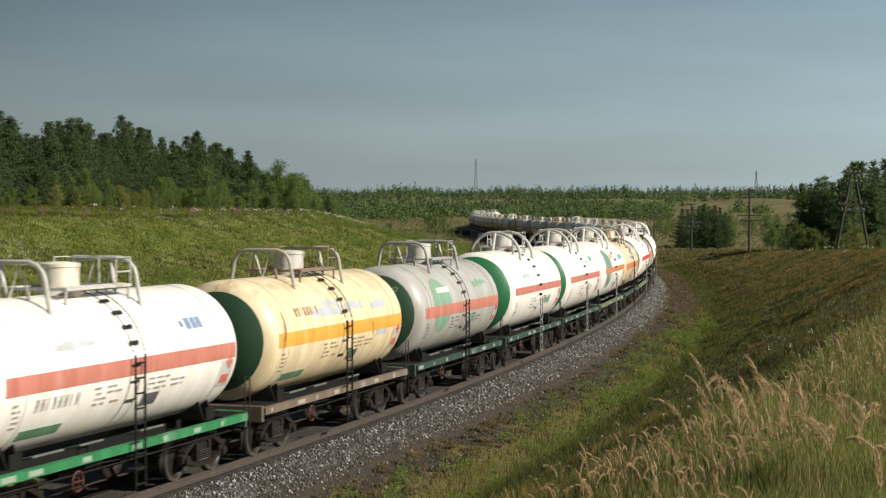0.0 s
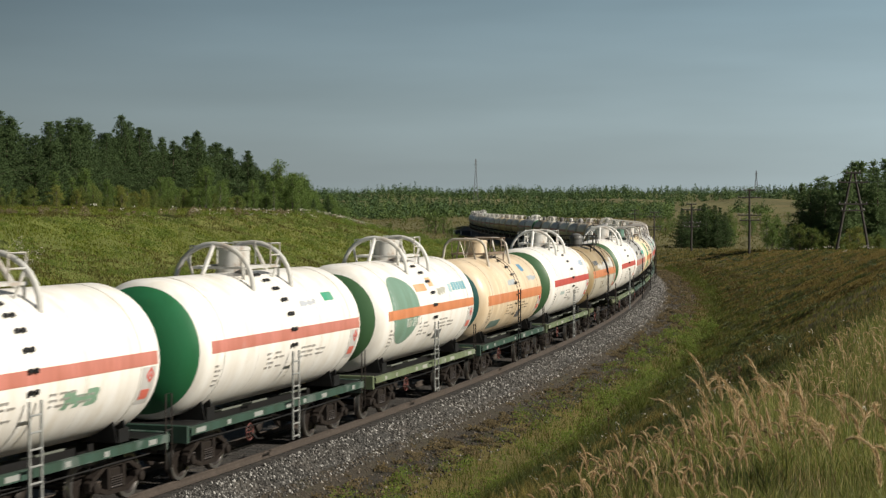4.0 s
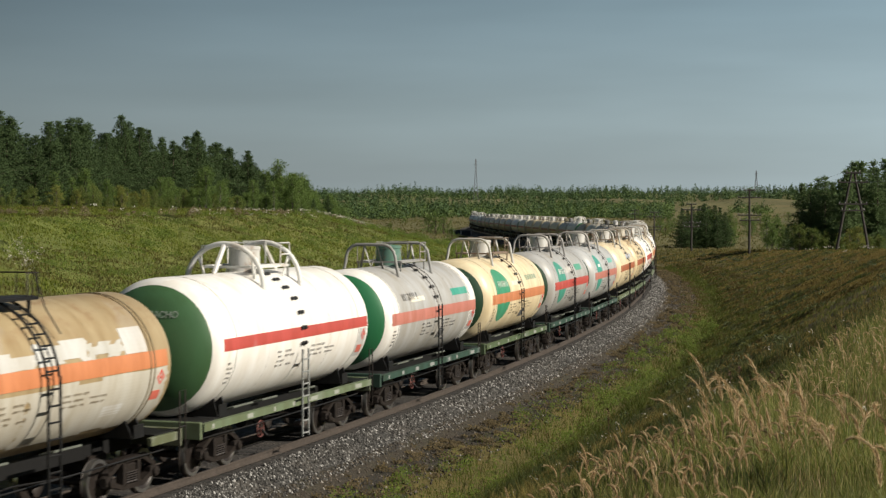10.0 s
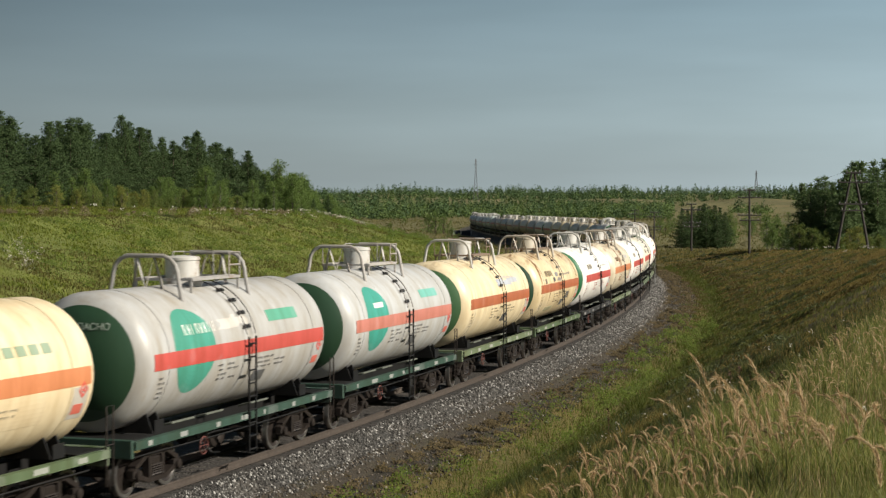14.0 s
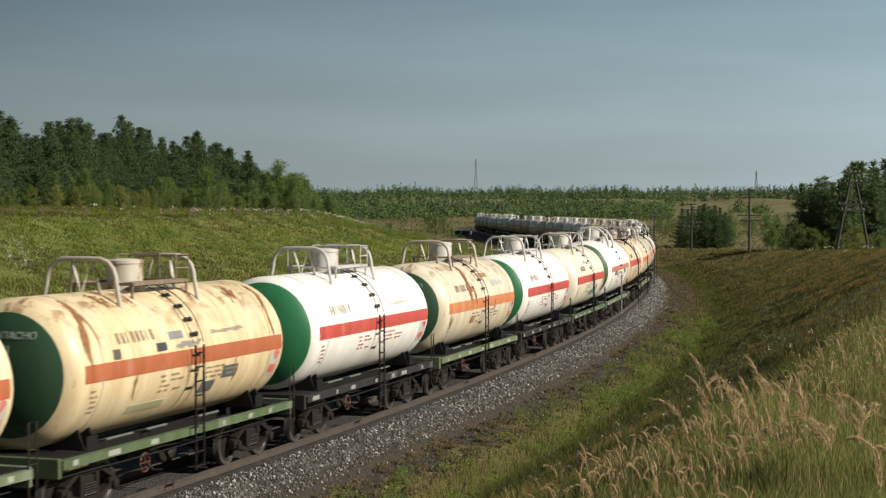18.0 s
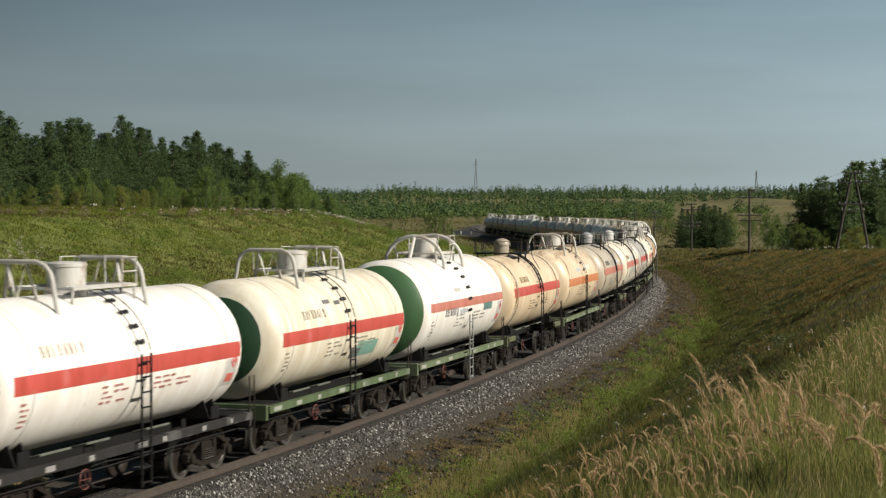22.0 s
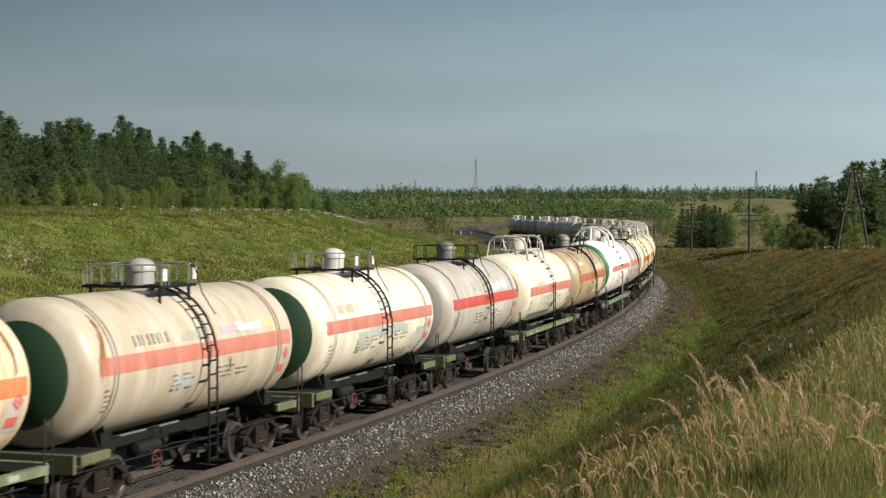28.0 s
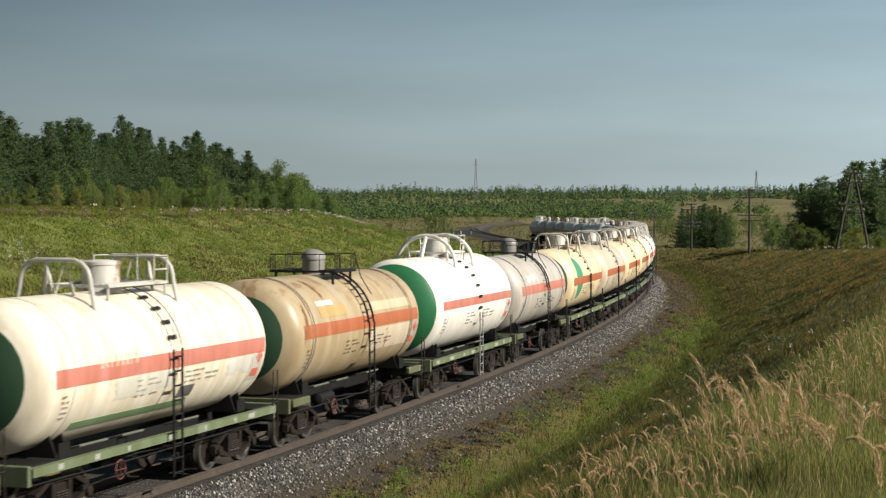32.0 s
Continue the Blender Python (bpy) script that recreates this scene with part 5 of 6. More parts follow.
def make_stones():
    """Loose crushed stones: dense and pale on the outer shoulder, scattered and dusty on the soil below it."""
    octa = np.array([(1, 0, 0), (-1, 0, 0), (0, 1, 0), (0, -1, 0), (0, 0, 1), (0, 0, -1)], float)
    f = np.array([(0, 2, 4), (2, 1, 4), (1, 3, 4), (3, 0, 4), (2, 0, 5), (1, 2, 5), (3, 1, 5), (0, 3, 5)])
    for name, n, u0, u1, pw, stops, label, seed in (
            ("shoulder_stones", 17000, 1.16, 2.40, 1.25, [(0.0, (0.012, 0.012, 0.011)), (0.45, (0.050, 0.047, 0.043)), (0.80, (0.14, 0.135, 0.125)), (1.0, (0.40, 0.39, 0.37))], "pale grey crushed stones on the bed's shoulder", 4),
            ("scattered_stones", 5000, 2.2, 4.8, 1.8, [(0.0, (0.028, 0.022, 0.017)), (0.5, (0.065, 0.054, 0.042)), (0.85, (0.13, 0.11, 0.09)), (1.0, (0.30, 0.28, 0.25))], "dusty stones scattered on the soil below the bed", 5)):
        r = np.random.RandomState(seed)
        s = 22 + 138 * r.rand(n) ** 1.5
        u = u0 + (u1 - u0) * r.rand(n) ** pw
        t = np.interp(s, TS, TH)
        x, y = np.interp(s, TS, TX) + u * np.cos(t), np.interp(s, TS, TY) + u * np.sin(t)
        zz = np.interp(u, (0.85, 1.18, 1.45, 2.10, 2.62, 2.8, 6), (-0.20, -0.205, -0.23, -0.52, -0.78, -0.85, -0.85)) + np.interp(s, TS, TZ)
        zz = np.where(u > 2.8, np.maximum(zz, surface(x, y)), zz)
        c = np.stack([x, y, zz + 0.006], -1)
        size = r.uniform(0.020, 0.046, (n, 1)) * (1 + 0.004 * s[:, None])
        v = c[:, None, :] + octa[None] * size[:, None, :] * r.uniform(0.55, 1.25, (n, 6, 1)) + r.uniform(-0.01, 0.01, (n, 6, 3))
        tris = (np.arange(n)[:, None, None] * 6 + f[None]).reshape(-1, 3)
        tagged(new(name, bulk(name, v.reshape(-1, 3), tris, [leafy(name + "_stone", stops, 0.85, 0.9, 0, 0.35)])), label, "gravel", kind="stuff")


make_stones()


# ---- grass ----
def blades(name, x, y, h, w, mat, seed, lean=0.35, label="", sink=0.03, lying=False):
    """Blades rooted at the given places: two bent segments each; lying ones bend over flat side up, as a swept sward does."""
    r = np.random.RandomState(seed)
    n = len(x)
    z = surface(x, y) - sink
    a, b = r.rand(n) * 6.283, r.rand(n) * 6.283
    ln = h * lean * (0.3 + r.rand(n))
    if lying:
        b = a + 1.5708 + r.normal(0, 0.35, n)
    root = np.stack([x, y, z], -1)
    side = np.stack([np.cos(b), np.sin(b), 0 * b], -1) * (w / 2)[:, None]
    bend = np.stack([np.cos(a), np.sin(a), 0 * a], -1) * ln[:, None]
    up = np.array([0, 0, 1.0])
    mid = root + bend * 0.35 + up * (h * 0.6)[:, None]
    tip = root + bend + up * (h * (0.86 + 0.14 * r.rand(n)))[:, None]
    if lying:
        mid[:, 2] = surface(mid[:, 0], mid[:, 1]) + 0.62 * h
        tip[:, 2] = surface(tip[:, 0], tip[:, 1]) + (0.35 + 0.5 * r.rand(n)) * h
    v = np.stack([root - side, root + side, mid - side * 0.75, mid + side * 0.75, tip], 1).reshape(-1, 3)
    f = np.array([(0, 1, 3), (0, 3, 2), (2, 3, 4)])
    tris = (np.arange(n)[:, None, None] * 5 + f[None]).reshape(-1, 3)
    tagged(new(name, bulk(name, v, tris, [mat])), label, "grass", kind="stuff")


def scatter(n, r0, r1, a0, a1, seed, power=1.0):
    """Places in a fan round the origin, thinning outwards so that they look evenly dense from there."""
    r = np.random.RandomState(seed)
    d = r0 * (r1 / r0) ** (r.rand(n) ** power)
    a = np.radians(a0 + (a1 - a0) * r.rand(n))
    return d * np.sin(a), d * np.cos(a), d, r


GREEN = leafy("green_grass_blades", [(0.0, (0.085, 0.098, 0.020)), (0.5, (0.108, 0.118, 0.025)), (0.85, (0.130, 0.132, 0.030)), (1.0, (0.17, 0.15, 0.045))], 0.7, 0.10, 0.4, 0.35, 0.6)
NEARGREEN = leafy("meadow_grass_blades", [(0.0, (0.075, 0.108, 0.019)), (0.40, (0.140, 0.175, 0.034)), (0.72, (0.23, 0.24, 0.056)), (0.88, (0.34, 0.28, 0.10)), (1.0, (0.46, 0.36, 0.17))], 0.6, 0.55, 0.5, 0.6, 0.35)
DITCH = leafy("ditch_grass_blades", [(0.0, (0.058, 0.084, 0.010)), (0.5, (0.080, 0.106, 0.013)), (0.8, (0.100, 0.118, 0.018)), (1.0, (0.14, 0.115, 0.035))], 0.65, 0.35, 0.4, 0.6, 0.6)
FIELD = leafy("pasture_blades", [(0.0, (0.085, 0.090, 0.026)), (0.5, (0.135, 0.125, 0.04)), (1.0, (0.21, 0.17, 0.07))], 0.7, 0.02, 0.25, 0.55, 0.6)
LUSH = leafy("lush_grass_blades", [(0.0, (0.115, 0.152, 0.018)), (0.5, (0.150, 0.186, 0.024)), (0.9, (0.190, 0.215, 0.032)), (1.0, (0.23, 0.21, 0.055))], 0.7, 0.12, 0.45, 0.5, 0.5)
OLIVE_GRASS = leafy("olive_grass_blades", [(0.0, (0.090, 0.098, 0.021)), (0.5, (0.120, 0.114, 0.026)), (1.0, (0.17, 0.14, 0.042))], 0.7, 0.12, 0.45, 0.45, 0.5)
STRAW = leafy("dry_straw_blades", [(0.0, (0.17, 0.115, 0.055)), (0.5, (0.30, 0.205, 0.10)), (1.0, (0.45, 0.33, 0.18))], 0.65, 0.4, 0.3, 0.4, 0.3)
RUSSET = leafy("russet_grass_blades", [(0.0, (0.150, 0.116, 0.030)), (0.5, (0.190, 0.146, 0.040)), (0.8, (0.23, 0.172, 0.050)), (1.0, (0.30, 0.225, 0.08))], 0.7, 0.2, 0.45, 0.4, 0.5)
DRYLOW = leafy("trackside_dry_blades", [(0.0, (0.060, 0.046, 0.014)), (0.5, (0.090, 0.068, 0.021)), (0.8, (0.125, 0.092, 0.03)), (1.0, (0.19, 0.14, 0.055))], 0.7, 0.5, 0.4, 0.5, 0.5)
# dark green blades; on the slope their colour also stands for hollow shade
DARKGRASS = leafy("dark_green_shade_blades", [(0.0, (0.040, 0.056, 0.012)), (0.5, (0.054, 0.070, 0.015)), (1.0, (0.075, 0.085, 0.022))], 0.65, 0.2, 0.4, 0.3, 0.7)


def make_grass():
    # shoulder of the near bank
    x, y, d, r = scatter(190000, 6.5, 60, -3, 17, 11)
    u, zr, s = beside(x, y)
    k = (u > 16.2) & (y > 6)
    x, y, d, r2 = x[k], y[k], d[k], np.random.RandomState(12).rand(k.sum())
    tall = np.clip(0.85 + 0.55 * waves(x, y, 2.4, 30), 0.3, 1.7)
    blades("meadow_grass", x, y, (0.14 + 0.30 * r2) * tall, 0.0036 + 0.00017 * d, NEARGREEN, 13, 0.45, "long green meadow grass on the bank")
    x, y, d, r = scatter(60000, 6.5, 60, -3, 17, 19)
    u, zr, s = beside(x, y)
    k = (u > 16.2) & (y > 6) & (waves(x, y, 2.0, 33) + 0.5 * waves(x, y, 5.0, 36) > 0.6)
    blades("meadow_dark_grass", x[k], y[k], 0.16 + 0.26 * r.rand(k.sum()), 0.005 + 0.00018 * d[k], DARKGRASS, 29, 0.4, "dark green tufts in the meadow grass")
    x, y, d, r = scatter(26000, 6.5, 75, -3, 17, 14)
    u, zr, s = beside(x, y)
    k = ((u > 16.6) & (waves(x, y, 4, 31) > 0.05) & (r.rand(len(x)) < 0.5)) | ((u > 16.3) & (u < 18.0) & (waves(x, y, 3, 32) > -0.6))
    x, y, d = x[k], y[k], d[k]
    blades("dry_grass", x, y, 0.14 + 0.24 * np.random.RandomState(15).rand(len(x)), 0.0026 + 0.00012 * d, STRAW, 16, 0.3, "dry golden grass along the bank's shoulder")
    # strip between bed and slope, and the slope just below the shoulder
    r = np.random.RandomState(51)
    n = 90000
    s = 18 + 190 * r.rand(n) ** 1.3
    u = 2.5 + 7.0 * r.rand(n)
    t = np.interp(s, TS, TH)
    x, y = np.interp(s, TS, TX) + u * np.cos(t), np.interp(s, TS, TY) + u * np.sin(t)
    keep = r.rand(n) < np.clip((u - 2.7) / 1.6 + 0.7 * waves(x, y, 3.2, 52), 0.14, 1)
    x, y, u, s = x[keep], y[keep], u[keep], s[keep]
    d = np.hypot(x, y)
    hh = (0.08 + 0.24 * r.rand(len(x))) * np.clip((u - 2) / 3.0, 0.3, 1.3) * (0.9 + 0.45 * waves(x, y, 1.8, 56))
    # green near by, browner along the far bed, one yellow-green ribbon all along
    ribbon = np.exp(-((u - 6.4) / 0.9) ** 2)
    g = waves(x, y, 4.0, 57) + 0.9 * ribbon + np.interp(s, (25, 60, 110), (0.75, 0.35, -0.35)) > np.interp(u, (2.6, 4.0), (0.9, 0.0))
    blades("ditch_grass", x[g], y[g], hh[g], 0.007 + 0.00024 * d[g], DITCH, 53, 0.5, "yellow-green grass in the trackside ditch")
    blades("ditch_dry_grass", x[~g], y[~g], hh[~g] * 0.8, 0.007 + 0.00024 * d[~g], DRYLOW, 58, 0.6, "withered brown grass beside the ballast")
    x, y, d, r = scatter(60000, 8, 40, -6, 17, 54)
    u, zr, s = beside(x, y)
    k = (u > 7.5) & (u < 16.6)
    q = waves(s, u * 0.4, 6, 59) + 0.6 * waves(x, y, 3, 60)
    m = k & (q > 0.35)
    blades("shoulder_grass", x[m], y[m], 0.12 + 0.2 * r.rand(m.sum()), 0.006 + 0.00022 * d[m], RUSSET, 55, 0.5, "brownish grass below the bank's shoulder")
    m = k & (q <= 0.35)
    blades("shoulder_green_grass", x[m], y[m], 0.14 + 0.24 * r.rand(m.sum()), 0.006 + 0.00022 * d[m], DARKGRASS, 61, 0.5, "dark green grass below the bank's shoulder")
    # slope, ditch and far part of the outer bank: streaks of green run down the slope between brown ones
    x, y, d, r = scatter(110000, 22, 300, -2, 17, 17)
    x2, y2, d2, r = scatter(190000, 62, 270, 4, 17, 47)
    x, y, d = np.concatenate([x, x2]), np.concatenate([y, y2]), np.concatenate([d, d2])
    u, zr, s = beside(x, y)
    p = np.random.RandomState(18).rand(len(x))
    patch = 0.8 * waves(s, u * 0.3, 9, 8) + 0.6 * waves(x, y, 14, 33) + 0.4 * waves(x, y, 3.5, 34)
    on = (u > 6.5) & (u < 60)
    hh = (0.09 + 0.17 * p) * np.interp(d, (40, 120), (0.9, 1.1)) * np.clip(0.9 + 0.5 * waves(x, y, 2.5, 62), 0.3, 1.5)
    # patch follows the relief's wave, so shade of the dips goes into blade colour
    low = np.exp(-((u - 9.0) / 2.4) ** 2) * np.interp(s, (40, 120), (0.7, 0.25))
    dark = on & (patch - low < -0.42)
    g = on & ~dark & (patch > 0.38)
    blades("slope_grass", x[g], y[g], hh[g], 0.009 + 0.00034 * d[g], GREEN, 19, 1.5, "green grass on the cutting slope", lying=True)
    blades("slope_dark_grass", x[dark], y[dark], hh[dark], 0.009 + 0.00034 * d[dark], DARKGRASS, 63, 1.5, "dark green grass, its colour deepening the shade in the slope's hollows", lying=True)
    g = on & ~dark & ~g
    blades("russet_grass", x[g], y[g], hh[g], 0.009 + 0.00034 * d[g], RUSSET, 20, 1.5, "brown withered grass on the cutting slope", lying=True)
    # inner bank
    x, y, d, r = scatter(230000, 45, 240, -17, 3, 21)
    u, zr, s = beside(x, y)
    p = np.random.RandomState(22).rand(len(x))
    patch = waves(x, y, 16, 35) + 0.6 * waves(x, y, 5, 36)
    on = (u < -5.5) & (u > -75)
    tall = np.clip(0.9 + 0.6 * waves(x, y, 6.0, 39) + 0.3 * waves(x, y, 2.2, 44), 0.3, 1.9)
    bank = -u - 0.13 * np.clip(y - 170, 0, 400) > 8
    hh = (0.08 + 0.16 * p) * tall
    deep = on & bank & (waves(x, y, 14, 45) + 0.35 * waves(x, y, 3.2, 46) > 0.85)
    blades("bank_dark_grass", x[deep], y[deep], hh[deep] * 1.25, 0.014 + 0.00036 * d[deep], DARKGRASS, 64, 1.5, "dark green tussocks on the inner bank", lying=True)
    g = on & ~deep & bank & (patch > -0.15)
    blades("bank_grass", x[g], y[g], hh[g], 0.014 + 0.00036 * d[g], LUSH, 23, 1.5, "lush yellow-green grass on the inner bank", lying=True)
    g = on & ~deep & (~bank | (patch <= -0.15))
    blades("bank_dry_grass", x[g], y[g], hh[g], 0.014 + 0.00036 * d[g], OLIVE_GRASS, 24, 1.5, "olive-brown withered grass on the inner bank", lying=True)
    # fields beyond
    x, y, d, r = scatter(60000, 230, 900, -17, 17, 25)
    u, zr, s = beside(x, y)
    p = np.random.RandomState(26).rand(len(x))
    patch = waves(x, y, 60, 37) + 0.5 * waves(x, y, 18, 38)
    on = np.abs(u) > 5
    g = on & (patch > 0.1)
    blades("field_grass", x[g], y[g], 0.25 + 0.4 * p[g], 0.05 + 0.00045 * d[g], OLIVE_GRASS, 27, 1.5, "rough green pasture", lying=True)
    g = on & (patch <= 0.1)
    blades("field_dry_grass", x[g], y[g], 0.25 + 0.35 * p[g], 0.05 + 0.00045 * d[g], FIELD, 28, 1.5, "rough withered pasture", lying=True)


make_grass()


def make_plumes():
    """Tall reed grass on the near bank: thin upright stalks, each with a feathery head that arches over at the tip."""
    x, y, d, r = scatter(12000, 7.6, 60, -2, 16.5, 41, 0.8)
    u, zr, s = beside(x, y)
    clump = waves(x, y, 3.2, 42)
    fringe = (u > 16.4) & (u < 17.7) & (clump > -0.6) & (r.rand(len(x)) < 0.36)
    inner = (u > 17.2) & (clump > 0.2) & (r.rand(len(x)) < 0.06)
    k = fringe | inner
    x, y, d, short = x[k], y[k], d[k], (fringe & ~inner)[k]
    # a few tall ones close by
    a, dn = np.radians(8.5 + 7.5 * r.rand(30)), 8.2 + 2.0 * r.rand(30)
    x, y, d = np.concatenate([x, dn * np.sin(a)]), np.concatenate([y, dn * np.cos(a)]), np.concatenate([d, dn])
    short = np.concatenate([short, np.zeros(30, bool)])
    z = surface(x, y)
    stalk_v, stalk_f, V, F = [], [], [], []
    rnd = random.Random(5)
    for i in range(len(x)):
        h = rnd.uniform(0.20, 0.36) if short[i] else rnd.uniform(0.30, 0.56)
        L = rnd.uniform(0.08, 0.14) if short[i] else rnd.uniform(0.16, 0.30)
        a = rnd.gauss(2.6, 1.3)
        dirn = np.array([math.cos(a), math.sin(a), 0])
        lean, curl = rnd.uniform(0.02, 0.16), rnd.choice((0.5, 0.9, 1.3, 1.9, 2.3)) * rnd.uniform(0.7, 1.1)
        pts = [np.array([x[i], y[i], z[i] - 0.03])]
        for q in range(4):
            t = lean * (0.4 + 0.4 * q)
            pts.append(pts[-1] + (dirn * math.sin(t) + np.array([0, 0, math.cos(t)])) * h / 4)
        chain, t = [pts[-1]], lean * 1.6
        for q in range(7):
            t += curl / 7 * (0.5 + 0.17 * q)
            chain.append(chain[-1] + (dirn * math.sin(t) + np.array([0, 0, math.cos(t)])) * L / 7)
        sd = np.array([-dirn[1], dirn[0], 0]) * (0.0010 + 0.00006 * d[i])
        o = len(stalk_v)
        line = pts + [chain[3]]
        for p in line:
            stalk_v += [p - sd, p + sd]
        for j in range(len(line) - 1):
            stalk_f += [(o + 2 * j, o + 2 * j + 1, o + 2 * j + 3), (o + 2 * j, o + 2 * j + 3, o + 2 * j + 2)]
        near = d[i] < 11.5
        for j in range((26 if short[i] else 54) if not near else 190):
            q = 6.9 * rnd.random()
            seg = chain[int(q) + 1] - chain[int(q)]
            seg = seg / np.linalg.norm(seg)
            full = math.sin(math.pi * min(1.0, 0.16 + q / 8.2)) ** 0.7
            off = np.array([rnd.gauss(0, 1), rnd.gauss(0, 1), rnd.gauss(0, 0.8)])
            c = chain[int(q)] + seg * (q % 1) * L / 7
            fat = (0.006 if short[i] else 0.016 if near else 0.010) * full
            e = c + seg * rnd.uniform(0.018, 0.040) * (0.7 if short[i] else 1) + off * fat
            w2 = np.cross(seg, off)
            w2 = w2 / (np.linalg.norm(w2) + 1e-9) * (0.0010 + 0.00010 * d[i])
            c = c + off * fat * 0.25
            o = len(V)
            V += [c - w2, c + w2, e]
            F.append((o, o + 1, o + 2))
    m = leafy("golden_seed_heads", [(0.0, (0.30, 0.195, 0.09)), (0.5, (0.50, 0.355, 0.19)), (1.0, (0.72, 0.58, 0.37))], 0.7, 0.8, 0.5, 0.3, 0.25)
    tagged(new("seed_heads", bulk("seed_heads", np.array(V), np.array(F), [m])), "arching golden seed heads of reed grass", "grass", kind="stuff")
    tagged(new("reed_grass", bulk("reed_grass", np.array(stalk_v), np.array(stalk_f), [NEARGREEN])), "thin green stalks of tall reed grass", "grass", kind="stuff")


make_plumes()


def herbs(name, spots, mat, label, seed):
    """Low leafy herb clumps: (x, y, width, height) each."""
    rnd = random.Random(seed)
    V, F = [], []
    for x, y, w, h in spots:
        z = ground_at(x, y)
        leaf = 0.035 + 0.0004 * math.hypot(x, y)
        for _ in range(int(50 + 50 * w)):
            a, q, t = rnd.random() * 6.283, math.sqrt(rnd.random()), rnd.random()
            rad = w * 0.5 * q * (1 - 0.45 * t)
            c = Vector((x + rad * math.cos(a), y + rad * math.sin(a), z + 0.03 + h * t * (1 - 0.4 * q)))
            dd = Vector((rnd.gauss(0, 1), rnd.gauss(0, 1), rnd.gauss(0.6, 0.6))).normalized()
            sd = dd.orthogonal().normalized() * leaf * 0.35
            dd = dd * leaf * rnd.uniform(0.8, 1.8)
            o = len(V)
            V += [tuple(c - sd), tuple(c + sd), tuple(c + dd)]
            F.append((o, o + 1, o + 2))
    tagged(new(name, bulk(name, np.array(V), np.array(F), [mat])), label, "herbs", kind="stuff")


def make_herbs():
    rnd = random.Random(8)
    green = leafy("fresh_herb_leaves", [(0.0, (0.055, 0.095, 0.012)), (0.5, (0.10, 0.15, 0.018)), (1.0, (0.16, 0.20, 0.03))], 0.6, 0.3, 0.3)
    dark = leafy("dark_herb_leaves", [(0.0, (0.028, 0.042, 0.010)), (0.5, (0.05, 0.065, 0.016)), (1.0, (0.085, 0.085, 0.026))], 0.6, 0.3, 0.2)
    lime = leafy("lime_herb_leaves", [(0.0, (0.070, 0.110, 0.013)), (0.5, (0.105, 0.150, 0.018)), (1.0, (0.15, 0.185, 0.03))], 0.6, 0.3, 0.4, 0.4, 0.5)
    pale = leafy("pale_withered_leaves", [(0.0, (0.10, 0.085, 0.04)), (0.5, (0.16, 0.13, 0.07)), (1.0, (0.28, 0.23, 0.14))], 0.7, 0.3, 0.3)
    dry = leafy("withered_herb_leaves", [(0.0, (0.045, 0.036, 0.014)), (0.5, (0.085, 0.064, 0.028)), (1.0, (0.16, 0.12, 0.06))], 0.7, 0.3, 0.3, 0.4, 0.4)

    def strip(n, s0, s1, u0, u1, w0, w1, tall):
        out = []
        for _ in range(n):
            p = on_track(s0 + (s1 - s0) * rnd.random() ** 1.4, rnd.uniform(u0, u1))
            w = rnd.uniform(w0, w1)
            out.append((p.x, p.y, w, w * rnd.uniform(*tall)))
        return out
    herbs("ditch_herbs", strip(150, 24, 100, 3.6, 6.8, 0.5, 1.2, (0.45, 0.85)), lime, "bright lime green herbs in the trackside ditch", 1)
    herbs("slope_herbs", strip(110, 30, 230, 7.5, 16, 0.4, 1.2, (0.25, 0.45)), dark, "dark herb clumps on the cutting slope", 2)
    herbs("withered_herbs", strip(620, 24, 190, 2.15, 4.6, 0.2, 0.7, (0.12, 0.35)), dry, "withered brown herbs beside the ballast", 3)
    herbs("bank_herbs", strip(330, 60, 210, -36, -9, 0.6, 2.2, (0.22, 0.45)), lime, "lime green herb clumps on the inner bank", 4)
    herbs("bank_dark_herbs", strip(200, 60, 210, -30, -7, 0.9, 2.8, (0.25, 0.5)), green, "darker herb clumps on the inner bank", 5)
    herbs("bank_withered_herbs", strip(60, 80, 230, -39, -33, 0.4, 1.0, (0.5, 0.9)), pale, "withered herb clumps on the inner bank", 6)
    white = leafy("white_umbels", [(0.0, (0.42, 0.38, 0.30)), (0.5, (0.60, 0.57, 0.48)), (1.0, (0.75, 0.73, 0.66))], 0.7, 0.5, 0.3)
    V, F = [], []
    spots = [(on_track(95 + 120 * rnd.random(), rnd.uniform(-37, -30)), 0.55) for _ in range(110)] + [(on_track(90 + 130 * rnd.random(), rnd.uniform(16, 24)), 0.45) for _ in range(24)]
    spots += [(Vector((-18.6 + rnd.gauss(0, 0.35), 75 + rnd.gauss(0, 0.5), 0)), rnd.uniform(0.5, 1.7)) for _ in range(40)]
    for _ in range(60):
        a, dd = math.radians(rnd.uniform(2, 16)), rnd.uniform(9, 30)
        spots.append((Vector((dd * math.sin(a), dd * math.cos(a), 0)), 0.28))
    for p, h in spots:
        z = ground_at(p.x, p.y)
        far = math.hypot(p.x, p.y)
        for _ in range(7):
            c = Vector((p.x + rnd.gauss(0, 0.004 + 0.0010 * far), p.y, z + h * rnd.uniform(0.8, 1.1)))
            w = 0.003 + 0.00042 * far
            o = len(V)
            V += [tuple(c + Vector((rnd.gauss(0, w), rnd.gauss(0, w), rnd.gauss(0, w * 0.6)))) for _ in range(3)]
            F.append((o, o + 1, o + 2))
